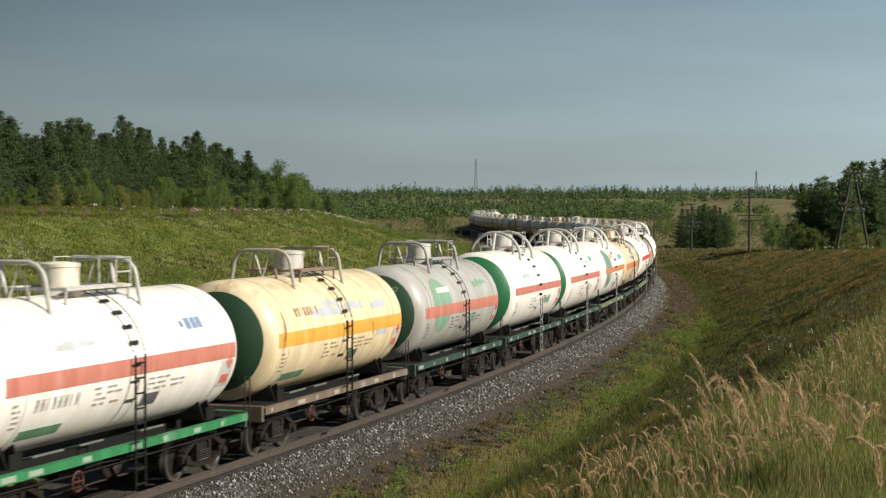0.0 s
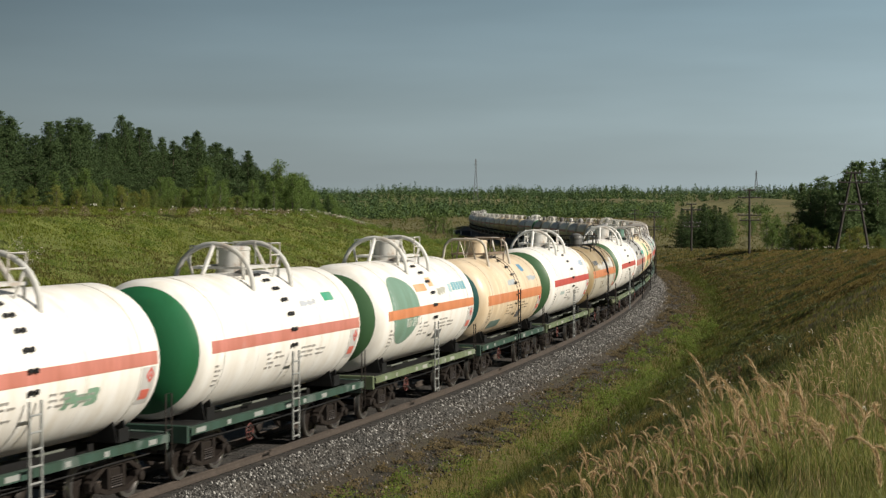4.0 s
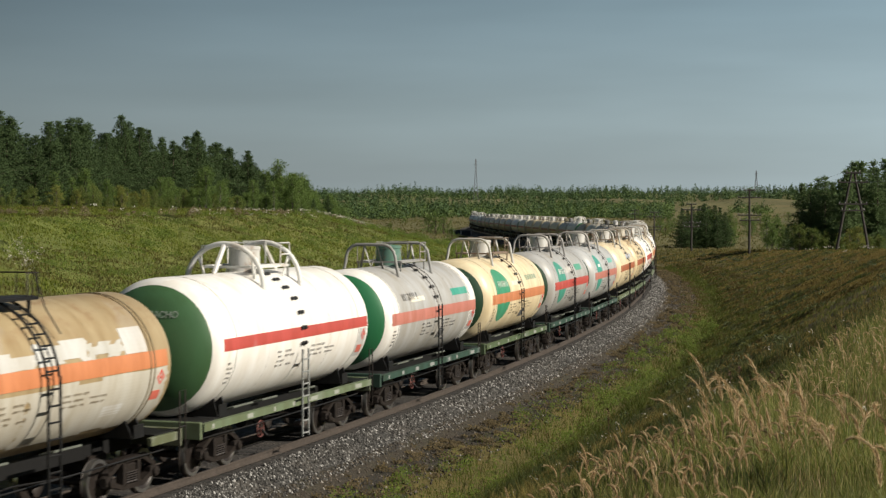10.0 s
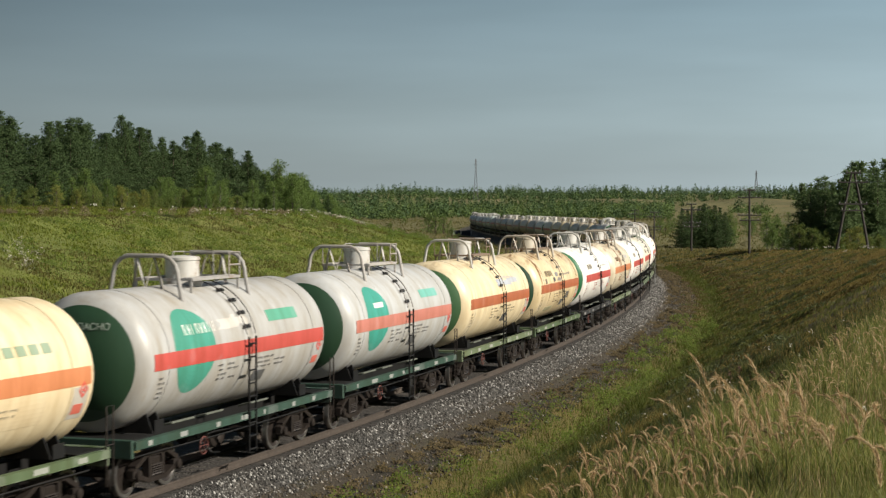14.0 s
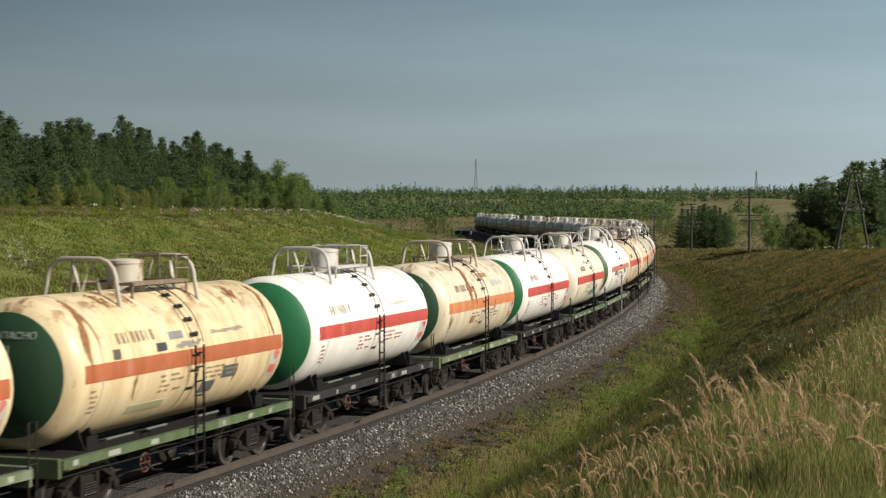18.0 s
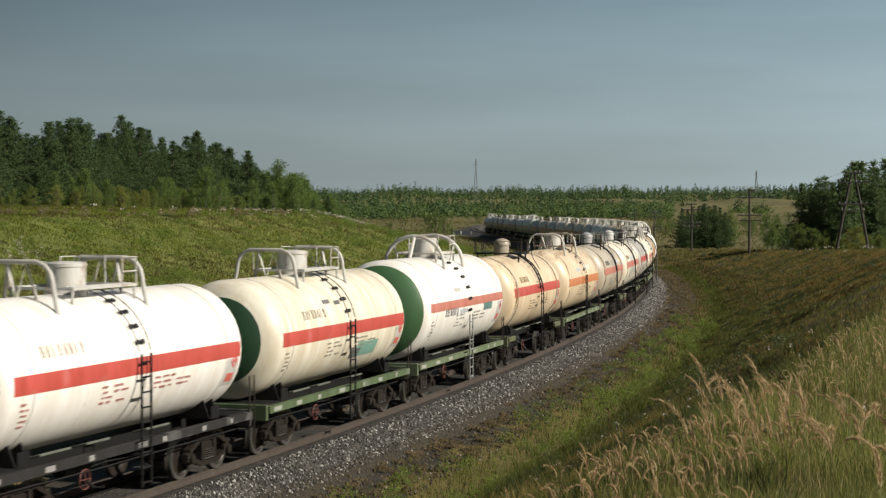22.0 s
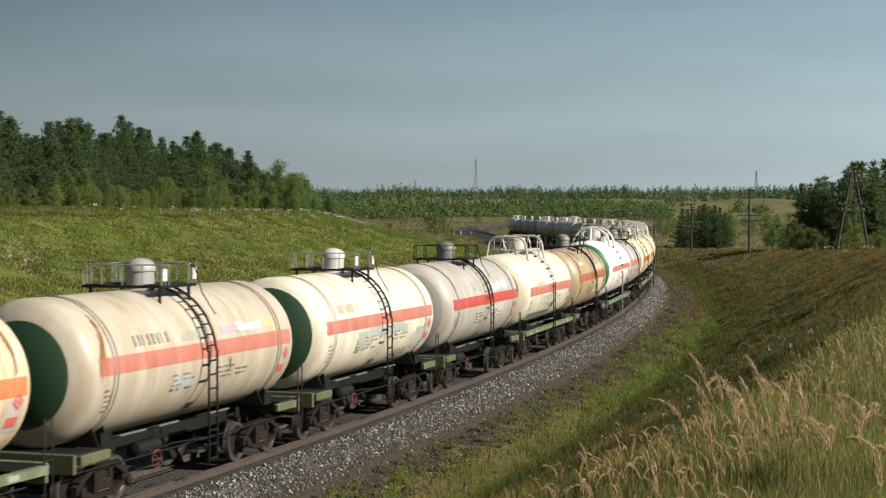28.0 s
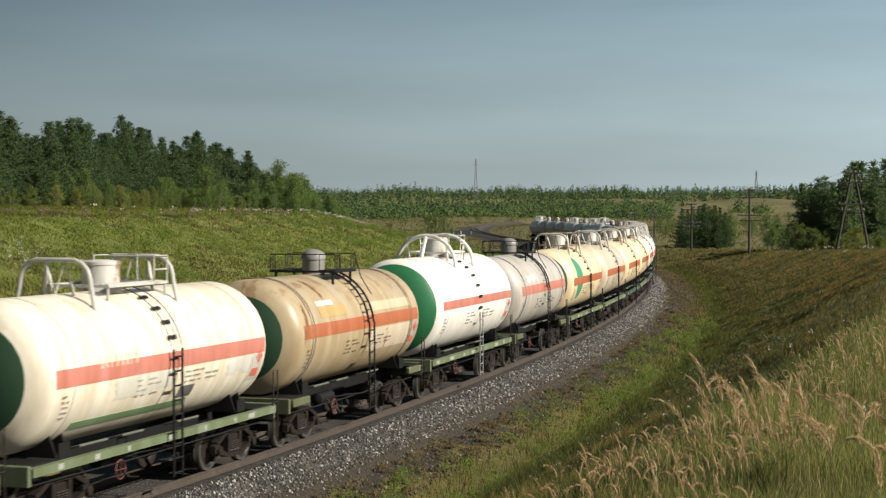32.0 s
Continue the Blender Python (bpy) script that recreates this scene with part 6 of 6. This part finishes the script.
    tagged(new("white_flowers", bulk("white_flowers", np.array(V), np.array(F), [white])), "small white umbel flowers in the grass", "flowers", kind="stuff")


make_herbs()


def dock_plant(x, y, h):
    """A dry brown dock spike: stem with a ragged seed column."""
    ob = tagged(new("dock_plant"), "dry dark brown dock spike in the grass", "plant", "dock spikes on the bank")
    ob.matrix_basis = pose(x, y, ground_at(x, y), 0, 0, x * 57)
    rnd = random.Random(int(x * 100))
    brown = plain("dry_dock_brown", (0.085, 0.045, 0.022), 0.8)
    part("stem", Geo().tube([(0, 0, -0.05), (0.01, 0, h * 0.5), (0.02, 0.01, h)], [0.006, 0.005, 0.002], 5).mesh("stem", [brown]), ob)
    g = Geo()
    for k in range(60):
        q = rnd.uniform(0.42, 1.0)
        c = Vector((0.02 * q + rnd.gauss(0, 0.012), rnd.gauss(0, 0.012), h * q))
        g.add([c + Vector((rnd.gauss(0, 0.012), rnd.gauss(0, 0.012), rnd.gauss(0, 0.014))) for _ in range(3)], [(0, 1, 2)])
    part("seed_column", g.mesh("seed_column", [brown]), ob)


for px, dd, h in ((1372, 15.2, 0.50), (1386, 15.6, 0.44), (1478, 21.0, 0.50), (1310, 24.0, 0.5), (1294, 25.0, 0.45), (1079, 30.0, 0.75), (1362, 15.0, 0.34)):
    dock_plant((px - 784) / 3000 * dd, dd, h)


# ---- trees and bushes ----
def leaf_tris(c, size, n, rnd, flat=0.4, elong=1.8):
    """A spray of n small pointed leaves round c."""
    V, F = [], []
    for _ in range(n):
        p = Vector([c[i] + rnd.gauss(0, size * 0.62) * (flat if i == 2 else 1) for i in range(3)])
        d = Vector((rnd.gauss(0, 1), rnd.gauss(0, 1), rnd.gauss(0.25, 0.7))).normalized()
        q = (Matrix.Rotation(rnd.random() * 6.28, 3, d) @ d.orthogonal().normalized()) * size * 0.20
        o = len(V)
        V += [tuple(p - q), tuple(p + q), tuple(p + d * size * 0.5 * elong)]
        F.append((o, o + 1, o + 2))
    return V, F


def pine_meshes(seed, h, leaf, tufts=1.0, bare=0.12, spread=0.33):
    rnd = random.Random(seed)
    t = Geo()
    lean = rnd.uniform(-0.02, 0.02)
    t.tube([(lean * h * q, 0, h * q - 0.3) for q in (0, 0.3, 0.6, 0.85, 1.0)], [0.016 * h, 0.013 * h, 0.009 * h, 0.005 * h, 0.001 * h], 7)
    V, F = [], []
    z = bare * h
    while z < h * 0.985:
        q = z / h
        ln = h * spread * 0.86 * min(1.0, 1.25 * (1 - q)) * rnd.uniform(0.7, 1.15) + 0.12
        if q < 0.3:
            ln *= 0.65 + q
        m = rnd.randint(5, 7) if q < 0.8 else 4
        a0 = rnd.random() * 6.28
        for k in range(m):
            a = a0 + 6.283 * k / m + rnd.uniform(-0.3, 0.3)
            l2 = ln * rnd.uniform(0.55, 1.15)
            rise = rnd.uniform(-0.05, 0.35)
            end = (lean * z + l2 * math.cos(a), l2 * math.sin(a), z + l2 * rise)
            if k % 2 == 0:
                t.tube([(lean * z, 0, z), ((end[0] + lean * z) / 2, end[1] / 2, z + l2 * rise * 0.35), end], [0.004 * h * (1.1 - q), 0.003 * h * (1.1 - q), 0.004], 3)
            steps = max(2, int(l2 / 0.36 * tufts))
            for j in range(steps):
                f = (j + 0.9) / steps
                c = (lean * z + (end[0] - lean * z) * f, end[1] * f, z + l2 * rise * f * f + rnd.uniform(-0.05, 0.15))
                v, fc = leaf_tris(c, 0.19 + 0.006 * h, 14, rnd, 0.55, 2.6)
                o = len(V)
                V += v
                F += [tuple(i + o for i in x) for x in fc]
        z += h * rnd.uniform(0.035, 0.055)
    for j in range(9):
        v, fc = leaf_tris((lean * h, 0, h * (0.90 + 0.012 * j)), 0.13, 5, rnd, 1.0, 2.6)
        o = len(V)
        V += v
        F += [tuple(i + o for i in x) for x in fc]
    return t.mesh("trunk", [BARK], 60), bulk("crown", np.array(V), np.array(F), [leaf])


def broad_meshes(seed, h, leaf, wide=0.34, low=0.18, clumps=34, bark=None):
    """A small broadleaved tree or bush: forked limbs, clumps of leaves with gaps between."""
    rnd = random.Random(seed)
    t = Geo()
    t.tube([(0, 0, -0.3), (0.02 * h, 0, 0.35 * h), (0.0, 0.03 * h, 0.7 * h), (0.01 * h, 0.02 * h, 0.95 * h)], [0.02 * h, 0.014 * h, 0.008 * h, 0.003], 6)
    V, F = [], []
    for k in range(clumps):
        q = low + (1 - low) * (k + rnd.random()) / clumps
        a = rnd.random() * 6.283
        rad = wide * h * math.sin(math.pi * min(0.97, 0.22 + 0.74 * q)) ** 0.8 * rnd.uniform(0.25, 1.1)
        c = (rad * math.cos(a), rad * math.sin(a), h * q)
        t.tube([(0, 0.02 * h, h * max(0.08, q - 0.22)), (c[0] * 0.6, c[1] * 0.6, h * (q - 0.06)), c], [0.006 * h, 0.004 * h, 0.003], 3)
        for _ in range(5):
            cc = tuple(c[i] + rnd.gauss(0, 0.06 * h) for i in range(3))
            v, fc = leaf_tris(cc, 0.10 + 0.030 * h, 14, rnd, 0.9, 1.6)
            o = len(V)
            V += v
            F += [tuple(i + o for i in x) for x in fc]
    return t.mesh("trunk", [bark or BARK], 60), bulk("crown", np.array(V), np.array(F), [leaf])


PINE = leafy("pine_needles", [(0.0, (0.038, 0.066, 0.023)), (0.5, (0.050, 0.083, 0.028)), (1.0, (0.066, 0.100, 0.036))], 0.85, 0.25, 0.4, 0.3, 0.4)
SPRUCE = leafy("spruce_needles", [(0.0, (0.075, 0.120, 0.045)), (0.5, (0.098, 0.148, 0.054)), (1.0, (0.12, 0.172, 0.064))], 0.8, 0.25, 0.45, 0.3, 0.4)
BIRCH = leafy("birch_leaves", [(0.0, (0.088, 0.150, 0.032)), (0.5, (0.115, 0.180, 0.040)), (1.0, (0.155, 0.205, 0.052))], 0.65, 0.3, 0.45, 0.3, 0.5)
SHRUB = leafy("shrub_leaves", [(0.0, (0.095, 0.145, 0.030)), (0.5, (0.128, 0.175, 0.038)), (1.0, (0.20, 0.20, 0.06))], 0.65, 0.3, 0.45, 0.35, 0.5)
YELLOW = leafy("yellowing_leaves", [(0.0, (0.13, 0.165, 0.030)), (0.5, (0.18, 0.20, 0.04)), (1.0, (0.25, 0.23, 0.06))], 0.6, 0.3, 0.45, 0.35, 0.5)
PALEBARK = plain("birch_bark", (0.11, 0.10, 0.085), 0.8)

FOREST = {
    "pine": [pine_meshes(k, h, PINE, 1.0, 0.05, 0.42) for k, h in ((1, 8.0), (2, 9.5), (3, 11.0), (4, 7.0), (5, 10.0))],
    "spruce": [pine_meshes(k, h, SPRUCE, 1.1, 0.03, 0.34) for k, h in ((11, 9.0), (12, 11.0), (13, 7.5))],
    "birch": [broad_meshes(k, h, BIRCH, 0.26, 0.2, 38, PALEBARK) for k, h in ((21, 5.0), (22, 7.0), (23, 4.0))],
    "shrub": [broad_meshes(k, h, SHRUB, 0.42, 0.08, 26) for k, h in ((31, 1.8), (32, 2.6), (33, 1.3))],
    "yellow": [broad_meshes(k, h, YELLOW, 0.36, 0.10, 30) for k, h in ((41, 2.6), (42, 3.4))],
    "willow": [broad_meshes(k, h, BIRCH, 0.48, 0.06, 40) for k, h in ((51, 4.0), (52, 5.5))],
}
NAMES = {"pine": ("pine_tree", "dark green pine with a ragged conical crown", "tree"), "spruce": ("spruce_tree", "dark narrow spruce at the wood's edge", "tree"),
         "birch": ("birch_tree", "light green young birch with a thin trunk", "tree"), "shrub": ("shrub", "low yellow-green shrub in the grass", "bush"),
         "yellow": ("yellowing_bush", "bush with bright yellowing leaves", "bush"), "willow": ("willow_bush", "broad grey-green willow bush in the pasture", "bush")}


def tree(kind, x, y, scale=1.0, rnd=random, to_top=False):
    """One tree; with to_top the scale is the height above the rails that its tip reaches."""
    trunk, crown = rnd.choice(FOREST[kind])
    if to_top:
        scale = max(4.0, scale - ground_at(x, y)) / max(v.co.z for v in trunk.vertices)
    name, label, cat = NAMES[kind]
    ob = tagged(new(name), label, cat, "trees of the wood" if cat == "tree" else "bushes by the line")
    ob.matrix_basis = Matrix.Translation((x, y, ground_at(x, y) - 0.05)) @ Matrix.Rotation(rnd.random() * 6.283, 4, "Z") @ Matrix.Diagonal((scale, scale, scale * rnd.uniform(0.94, 1.08), 1))
    part("trunk", trunk, ob)
    part("crown", crown, ob)
    return ob


def make_woods():
    rnd = random.Random(77)
    # pine wood on the inner bank
    for row in range(3):
        y = 156.0 + row * 2.0
        while y < 445:
            x = -44.0 + 3.0 * (y > 330) + 3.0 * (y > 385) - row * 5.0 + rnd.uniform(-1.6, 1.6) + 2.0 * math.sin(y * 0.045)
            crest = float(np.interp(y, (150, 165, 185, 205, 235, 270, 310, 340, 375, 425), (15.2, 15.0, 14.9, 16.0, 17.0, 18.4, 18.2, 16.8, 15.2, 13.2)))
            tree("pine", x, y + rnd.uniform(-1.5, 1.5), crest * rnd.uniform(0.80, 1.04) + 0.3 * row, rnd, True)
            y += rnd.uniform(3.6, 5.6) * (1 + row * 0.12) * (0.70 if y > 315 else 1)
    # young birches and shrubs along its edge
    for k in range(60):
        y = rnd.uniform(235, 420)
        tree("birch", -37 + rnd.uniform(-4, 5) + max(0, y - 290) * 0.10 * rnd.random(), y, rnd.uniform(0.45, 0.85), rnd)
    for k in range(95):
        y = 118 + 200 * rnd.random()
        tree("shrub", -39.0 + rnd.uniform(-3.5, 4.5), y, rnd.uniform(0.5, 1.1), rnd)
    for k in range(46):
        y = rnd.uniform(318, 425)
        tree("birch", float(np.interp(y, (318, 425), (-32, -27))) + rnd.uniform(-7, 4.5), y, rnd.uniform(1.0, 1.55), rnd)
    for k in range(80):
        y = 172 + 168 * rnd.random()
        kind = rnd.choice(("birch", "birch", "birch", "shrub", "shrub", "shrub", "yellow"))
        tree(kind, -39.5 + rnd.uniform(-1.5, 3.5), y, rnd.uniform(0.34, 0.62) if kind == "birch" else rnd.uniform(0.6, 1.1), rnd)
    for x, y, s in ((-36.5, 160, 0.6), (-38, 176, 0.7), (-36, 190, 0.6), (-39, 215, 0.8)):
        tree("yellow", x, y, s, rnd)
    tree("pine", -17.0, 250, 0.36, rnd)
    tree("pine", -19.5, 256, 0.28, rnd)
    # dark wood on the outer side
    for px, d, s in ((1408, 226, 0.72), (1421, 215, 0.88), (1436, 224, 0.80), (1452, 216, 0.92), (1466, 226, 0.86), (1480, 215, 0.80), (1497, 212, 1.0), (1515, 214, 0.98),
                     (1531, 222, 1.0), (1547, 216, 1.0), (1562, 212, 1.05), (1580, 218, 1.0), (1600, 214, 1.0), (1505, 228, 1.0), (1440, 238, 0.9), (1545, 236, 1.1), (1395, 236, 0.6)):
        tree("spruce", (px - 784) / 3000 * d, d, s * 0.72, rnd)
    for px, d, tip in ((1420, 216, 8.2), (1434, 212, 8.6), (1448, 221, 9.0), (1460, 214, 9.3), (1474, 218, 8.8), (1488, 222, 9.8), (1500, 210, 11.0), (1512, 218, 11.8), (1526, 210, 11.4), (1538, 216, 10.6), (1553, 208, 11.0), (1568, 214, 11.5), (1584, 210, 11.9), (1606, 216, 11.8), (1498, 206, 9.6), (1545, 224, 11.2)):
        tree("spruce", (px - 784) / 3000 * d, d, tip, rnd, True)
    for px, d, s in ((1415, 206, 1.2), (1437, 204, 1.0), (1460, 205, 1.3), (1484, 202, 1.1), (1538, 203, 1.2), (1556, 204, 1.4)):
        tree("shrub", (px - 784) / 3000 * d, d, s, rnd)
    for px, d, s in ((1375, 262, 0.9), (1358, 270, 0.8), (1366, 255, 0.85), (1388, 250, 0.8)):
        tree("birch", (px - 784) / 3000 * d, d, s, rnd)
    tree("yellow", (1520 - 784) / 3000 * 178, 178, 0.95, rnd)
    tree("yellow", (1505 - 784) / 3000 * 181, 181, 0.7, rnd)
    # clump by the line in the middle distance
    for px, d, kind, s in ((1211, 330, "spruce", 0.72), (1222, 336, "spruce", 0.62), (1240, 338, "birch", 1.1), (1252, 332, "willow", 1.35), (1266, 336, "birch", 1.2), (1280, 331, "willow", 1.2), (1292, 338, "birch", 0.9)):
        tree(kind, (px - 784) / 3000 * d, d, s, rnd)
    for px, d, tip in ((1207, 326, 5.2), (1216, 333, 5.8), (1226, 329, 5.4), (1236, 336, 5.6), (1246, 330, 6.2), (1256, 337, 6.3), (1266, 331, 6.0), (1275, 335, 5.6), (1284, 329, 5.0), (1250, 322, 4.6), (1270, 322, 4.4)):
        tree("pine", (px - 784) / 3000 * d, d, tip, rnd, True)
    # bushes scattered over the fields
    for px, d, kind, s in ((770, 470, "willow", 1.35), (758, 480, "willow", 0.9), (785, 465, "willow", 0.95), (800, 372, "willow", 0.55), (848, 640, "willow", 0.7), (1183, 560, "willow", 0.7),
                           (1130, 700, "willow", 1.0), (1178, 420, "shrub", 1.1), (690, 520, "shrub", 1.5), (640, 560, "willow", 0.7), (715, 620, "willow", 0.6), (1300, 430, "shrub", 1.4),
                           (1330, 420, "willow", 0.8), (905, 720, "willow", 0.7), (1345, 600, "willow", 1.0), (600, 430, "shrub", 1.3), (560, 380, "birch", 0.7), (545, 360, "birch", 0.8)):
        tree(kind, (px - 784) / 3000 * d, d, s, rnd)
    for k in range(26):
        d = rnd.choice((470, 560, 690, 760)) + rnd.uniform(-12, 12)
        tree("willow", (rnd.uniform(1165, 1420) - 784) / 3000 * d, d, rnd.uniform(0.35, 0.8), rnd)


make_woods()


def make_far_wood():
    """Mixed wood over the distant rise: many small ragged trees in two masses."""
    r = np.random.RandomState(9)
    n = 11000
    d = np.where(r.rand(n) < 0.56, 795 + 240 * r.rand(n), 1150 + 250 * r.rand(n))
    a = np.radians(-18 + 36 * r.rand(n))
    x, y = d * np.sin(a), d * np.cos(a)
    gap = waves(x, y, 210, 61) + 0.5 * waves(x, y, 60, 64)
    k = (gap > -0.95) & ~((a > 0.135) & (d < 1100) & (waves(x, y, 120, 62) > -0.5))
    x, y, d, gap = x[k], y[k], d[k], gap[k]
    n = len(x)
    z = surface(x, y)
    conif = r.rand(n) < np.where(d > 1100, 0.7, np.where(waves(x, y, 90, 65) > 0, 0.5, 0.2))
    h = np.where(conif, r.uniform(3.5, 9.5, n), r.uniform(3.2, 6.0, n)) * (0.85 + 0.25 * waves(x, y, 70, 63))
    for flag, name, m, stops, lab in ((conif, "distant_conifer_wood", 34, [(0.0, (0.040, 0.075, 0.028)), (0.5, (0.060, 0.105, 0.038)), (1.0, (0.09, 0.14, 0.05))], "distant conifer wood on the rise"),
                                      (~conif, "distant_birch_wood", 26, [(0.0, (0.075, 0.125, 0.036)), (0.5, (0.11, 0.165, 0.045)), (1.0, (0.15, 0.205, 0.06))], "distant light green birch wood on the rise")):
        xx, yy, zz, hh = x[flag], y[flag], z[flag], h[flag]
        n2 = len(xx)
        q, ang = r.rand(n2, m) ** 1.15, r.rand(n2, m) * 6.283
        prof = (1 - q) * 0.24 + 0.015 if name == "distant_conifer_wood" else 0.40 * np.sin(np.pi * np.clip(0.15 + 0.8 * q, 0, 1))
        rad = prof * hh[:, None] * np.sqrt(r.uniform(0.2, 1.2, (n2, m)))
        c = np.stack([xx[:, None] + rad * np.cos(ang), yy[:, None] + rad * np.sin(ang), zz[:, None] + hh[:, None] * (0.03 + 0.95 * q)], -1)
        sz = ((0.045 * hh[:, None] + 0.26) * (1.15 - 0.6 * q))[..., None]
        v = np.stack([c + r.normal(0, 1, (n2, m, 3)) * sz * np.array([1, 1, 0.9]) for _ in range(3)], 2).reshape(-1, 3)
        tagged(new(name, bulk(name, v, np.arange(len(v)).reshape(-1, 3), [leafy(name + "_leaves", stops, 0.7, 0.02, 0.2)])), lab, "wood", kind="stuff")


make_far_wood()


# ---- poles, masts, wires ----
def insulator_mesh():
    return Geo().lathe([(0, 0.015), (0.03, 0.05), (0.09, 0.055), (0.11, 0.035), (0.16, 0.04), (0.19, 0.015)], "z", 8).mesh("insulator", [INSUL], 50)


INSULATOR = insulator_mesh()


def line_pole(x, y, h, arms, frame_legs=False, turn=0.0):
    """A wooden telegraph pole with cross-arms; with frame_legs an A-shaped pair of legs."""
    ob = tagged(new("telegraph_pole"), "weathered wooden telegraph pole with cross-arms and insulators" if not frame_legs else "A-shaped wooden telegraph pole with cross-arms", "utility pole", "telegraph poles along the line")
    ob.matrix_basis = pose(x, y, ground_at(x, y), 0, 0, turn)
    if frame_legs:
        for sx in (-1, 1):
            part("leg", Geo().tube([(sx * 1.7, 0, -0.4), (sx * 0.9, 0, h * 0.5), (sx * 0.12, 0, h)], [0.15, 0.13, 0.11], 8).mesh("leg", [WOOD], 60), ob)
    else:
        part("shaft", Geo().tube([(0, 0, -0.4), (0.03, 0, h * 0.5), (0, 0, h)], [0.16, 0.14, 0.11], 8).mesh("shaft", [WOOD], 60), ob)
    for z, w, n in arms:
        part("cross_arm", Geo().box((0, -0.12, z), (w, 0.10, 0.13), bev=0.015).mesh("cross_arm", [WOOD]), ob)
        for k in range(n):
            part("insulator", INSULATOR, ob, m=Matrix.Translation((-w / 2 + 0.12 + (w - 0.24) * k / (n - 1), -0.12, z + 0.06)))
    return ob


POLES = [(40.6, 168.0, 8.0), (37.4, 207.0, 7.9), (37.8, 258.0, 7.4), (39.6, 318.0, 7.0), (43.0, 380.0, 7.0)]
ARMS = [(0.985, 1.5, 4), (0.87, 2.9, 6), (0.60, 2.9, 6), (0.52, 2.4, 4)]
for i, (px, py, ph) in enumerate(POLES):
    line_pole(px, py, ph, [(ph * q, w, n) for q, w, n in ARMS], i == 0)


def make_wires():
    g = Geo()
    tops = [(44.0, 118.0, ground_at(44, 118) + 8.0)] + [(x, y, ground_at(x, y) + h) for x, y, h in POLES]
    for (ax, ay, az), (bx, by, bz) in zip(tops, tops[1:]):
        for dx, q in ((-0.7, 0.0), (0.7, 0.0), (-1.3, -1.0), (1.3, -1.0), (-1.3, -3.1), (1.3, -3.1)):
            pts = [(ax + (bx - ax) * t + dx, ay + (by - ay) * t, az + (bz - az) * t + q - 2.4 * t * (1 - t)) for t in (0, 0.17, 0.33, 0.5, 0.67, 0.83, 1)]
            g.tube(pts, 0.008, 3)
    tagged(new("overhead_wires", g.mesh("overhead_wires", [BLACK])), "thin dark wires slung between the telegraph poles", "wires", kind="stuff")


make_wires()


def lattice_mast(x, y, top, wide):
    zb = ground_at(x, y)
    h = top - zb
    ob = tagged(new("lattice_mast"), "tall grey steel lattice mast on the wooded rise", "mast", "lattice masts")
    ob.matrix_basis = pose(x, y, zb)
    legs = [(-1, -1), (1, -1), (1, 1), (-1, 1)]
    for sx, sy in legs:
        part("leg", Geo().tube([(sx * wide, sy * wide, -0.5), (sx * wide * 0.35, sy * wide * 0.35, h * 0.6), (sx * 0.15, sy * 0.15, h)], 0.16, 5).mesh("leg", [GREYSTEEL]), ob)
    w = lambda q: np.interp(q, (0, 0.6, 1), (wide, wide * 0.35, 0.15))
    g = Geo()
    for k in range(12):
        q0, q1 = k / 12, (k + 1) / 12
        for (ax, ay), (bx, by) in zip(legs, legs[1:] + legs[:1]):
            g.tube([(ax * w(q0), ay * w(q0), h * q0), (bx * w(q1), by * w(q1), h * q1)], 0.07, 3)
    part("bracing", g.mesh("bracing", [GREYSTEEL]), ob)
    for q, l in ((0.86, 2.6), (0.95, 1.8)):
        part("cross_arm", Geo().box((0, 0, h * q), (l, 0.25, 0.3), bev=0.03).mesh("cross_arm", [GREYSTEEL]), ob)


lattice_mast((842 - 784) / 3000 * 1150, 1150, 5.98 + 85 / 3000 * 1150, 1.6)
lattice_mast((1338 - 784) / 3000 * 1400, 1400, 5.98 + 65 / 3000 * 1400, 1.8)


# ---- culvert parapets beside the far line ----
def parapet(x, y, w):
    ob = tagged(new("culvert_parapet"), "low grey culvert parapet with white end posts", "parapet", "parapets of the culvert")
    ob.matrix_basis = pose(x, y, ground_at(x, y), 0, 0, 4)
    slate = plain("blue_grey_concrete", (0.035, 0.045, 0.06), 0.8)
    part("panel", Geo().box((0, 0, 0.55), (w, 0.3, 1.3), bev=0.03).mesh("panel", [slate]), ob)
    for sx in (-1, 1):
        part("post", Geo().box((sx * (w / 2 + 0.1), -0.05, 0.45), (0.2, 0.42, 1.3), bev=0.04).mesh("post", [plain("whitewash", (0.5, 0.5, 0.5), 0.7)]), ob, "whitewashed end post")


parapet((809 - 784) / 3000 * 455, 455, 1.7)
parapet((825 - 784) / 3000 * 450, 450, 2.4)


def motions():
    times = [0.5 * k for k in range(65)]
    for i, car in enumerate(TRAIN):
        walk(car, [(t, car_pose(train_s(t) + PITCH * i)) for t in times])
    # the wheels roll: a row every second picture keeps each turn below a quarter
    ticks = [2 * k / FPS for k in range(481)]
    for ax, x in SPIN:
        walk(ax, [(t, Matrix.Translation((x, 0, 0.475)) @ Matrix.Rotation((train_s(t) - train_s(0)) / 0.475, 4, "Y")) for t in ticks])


motions()
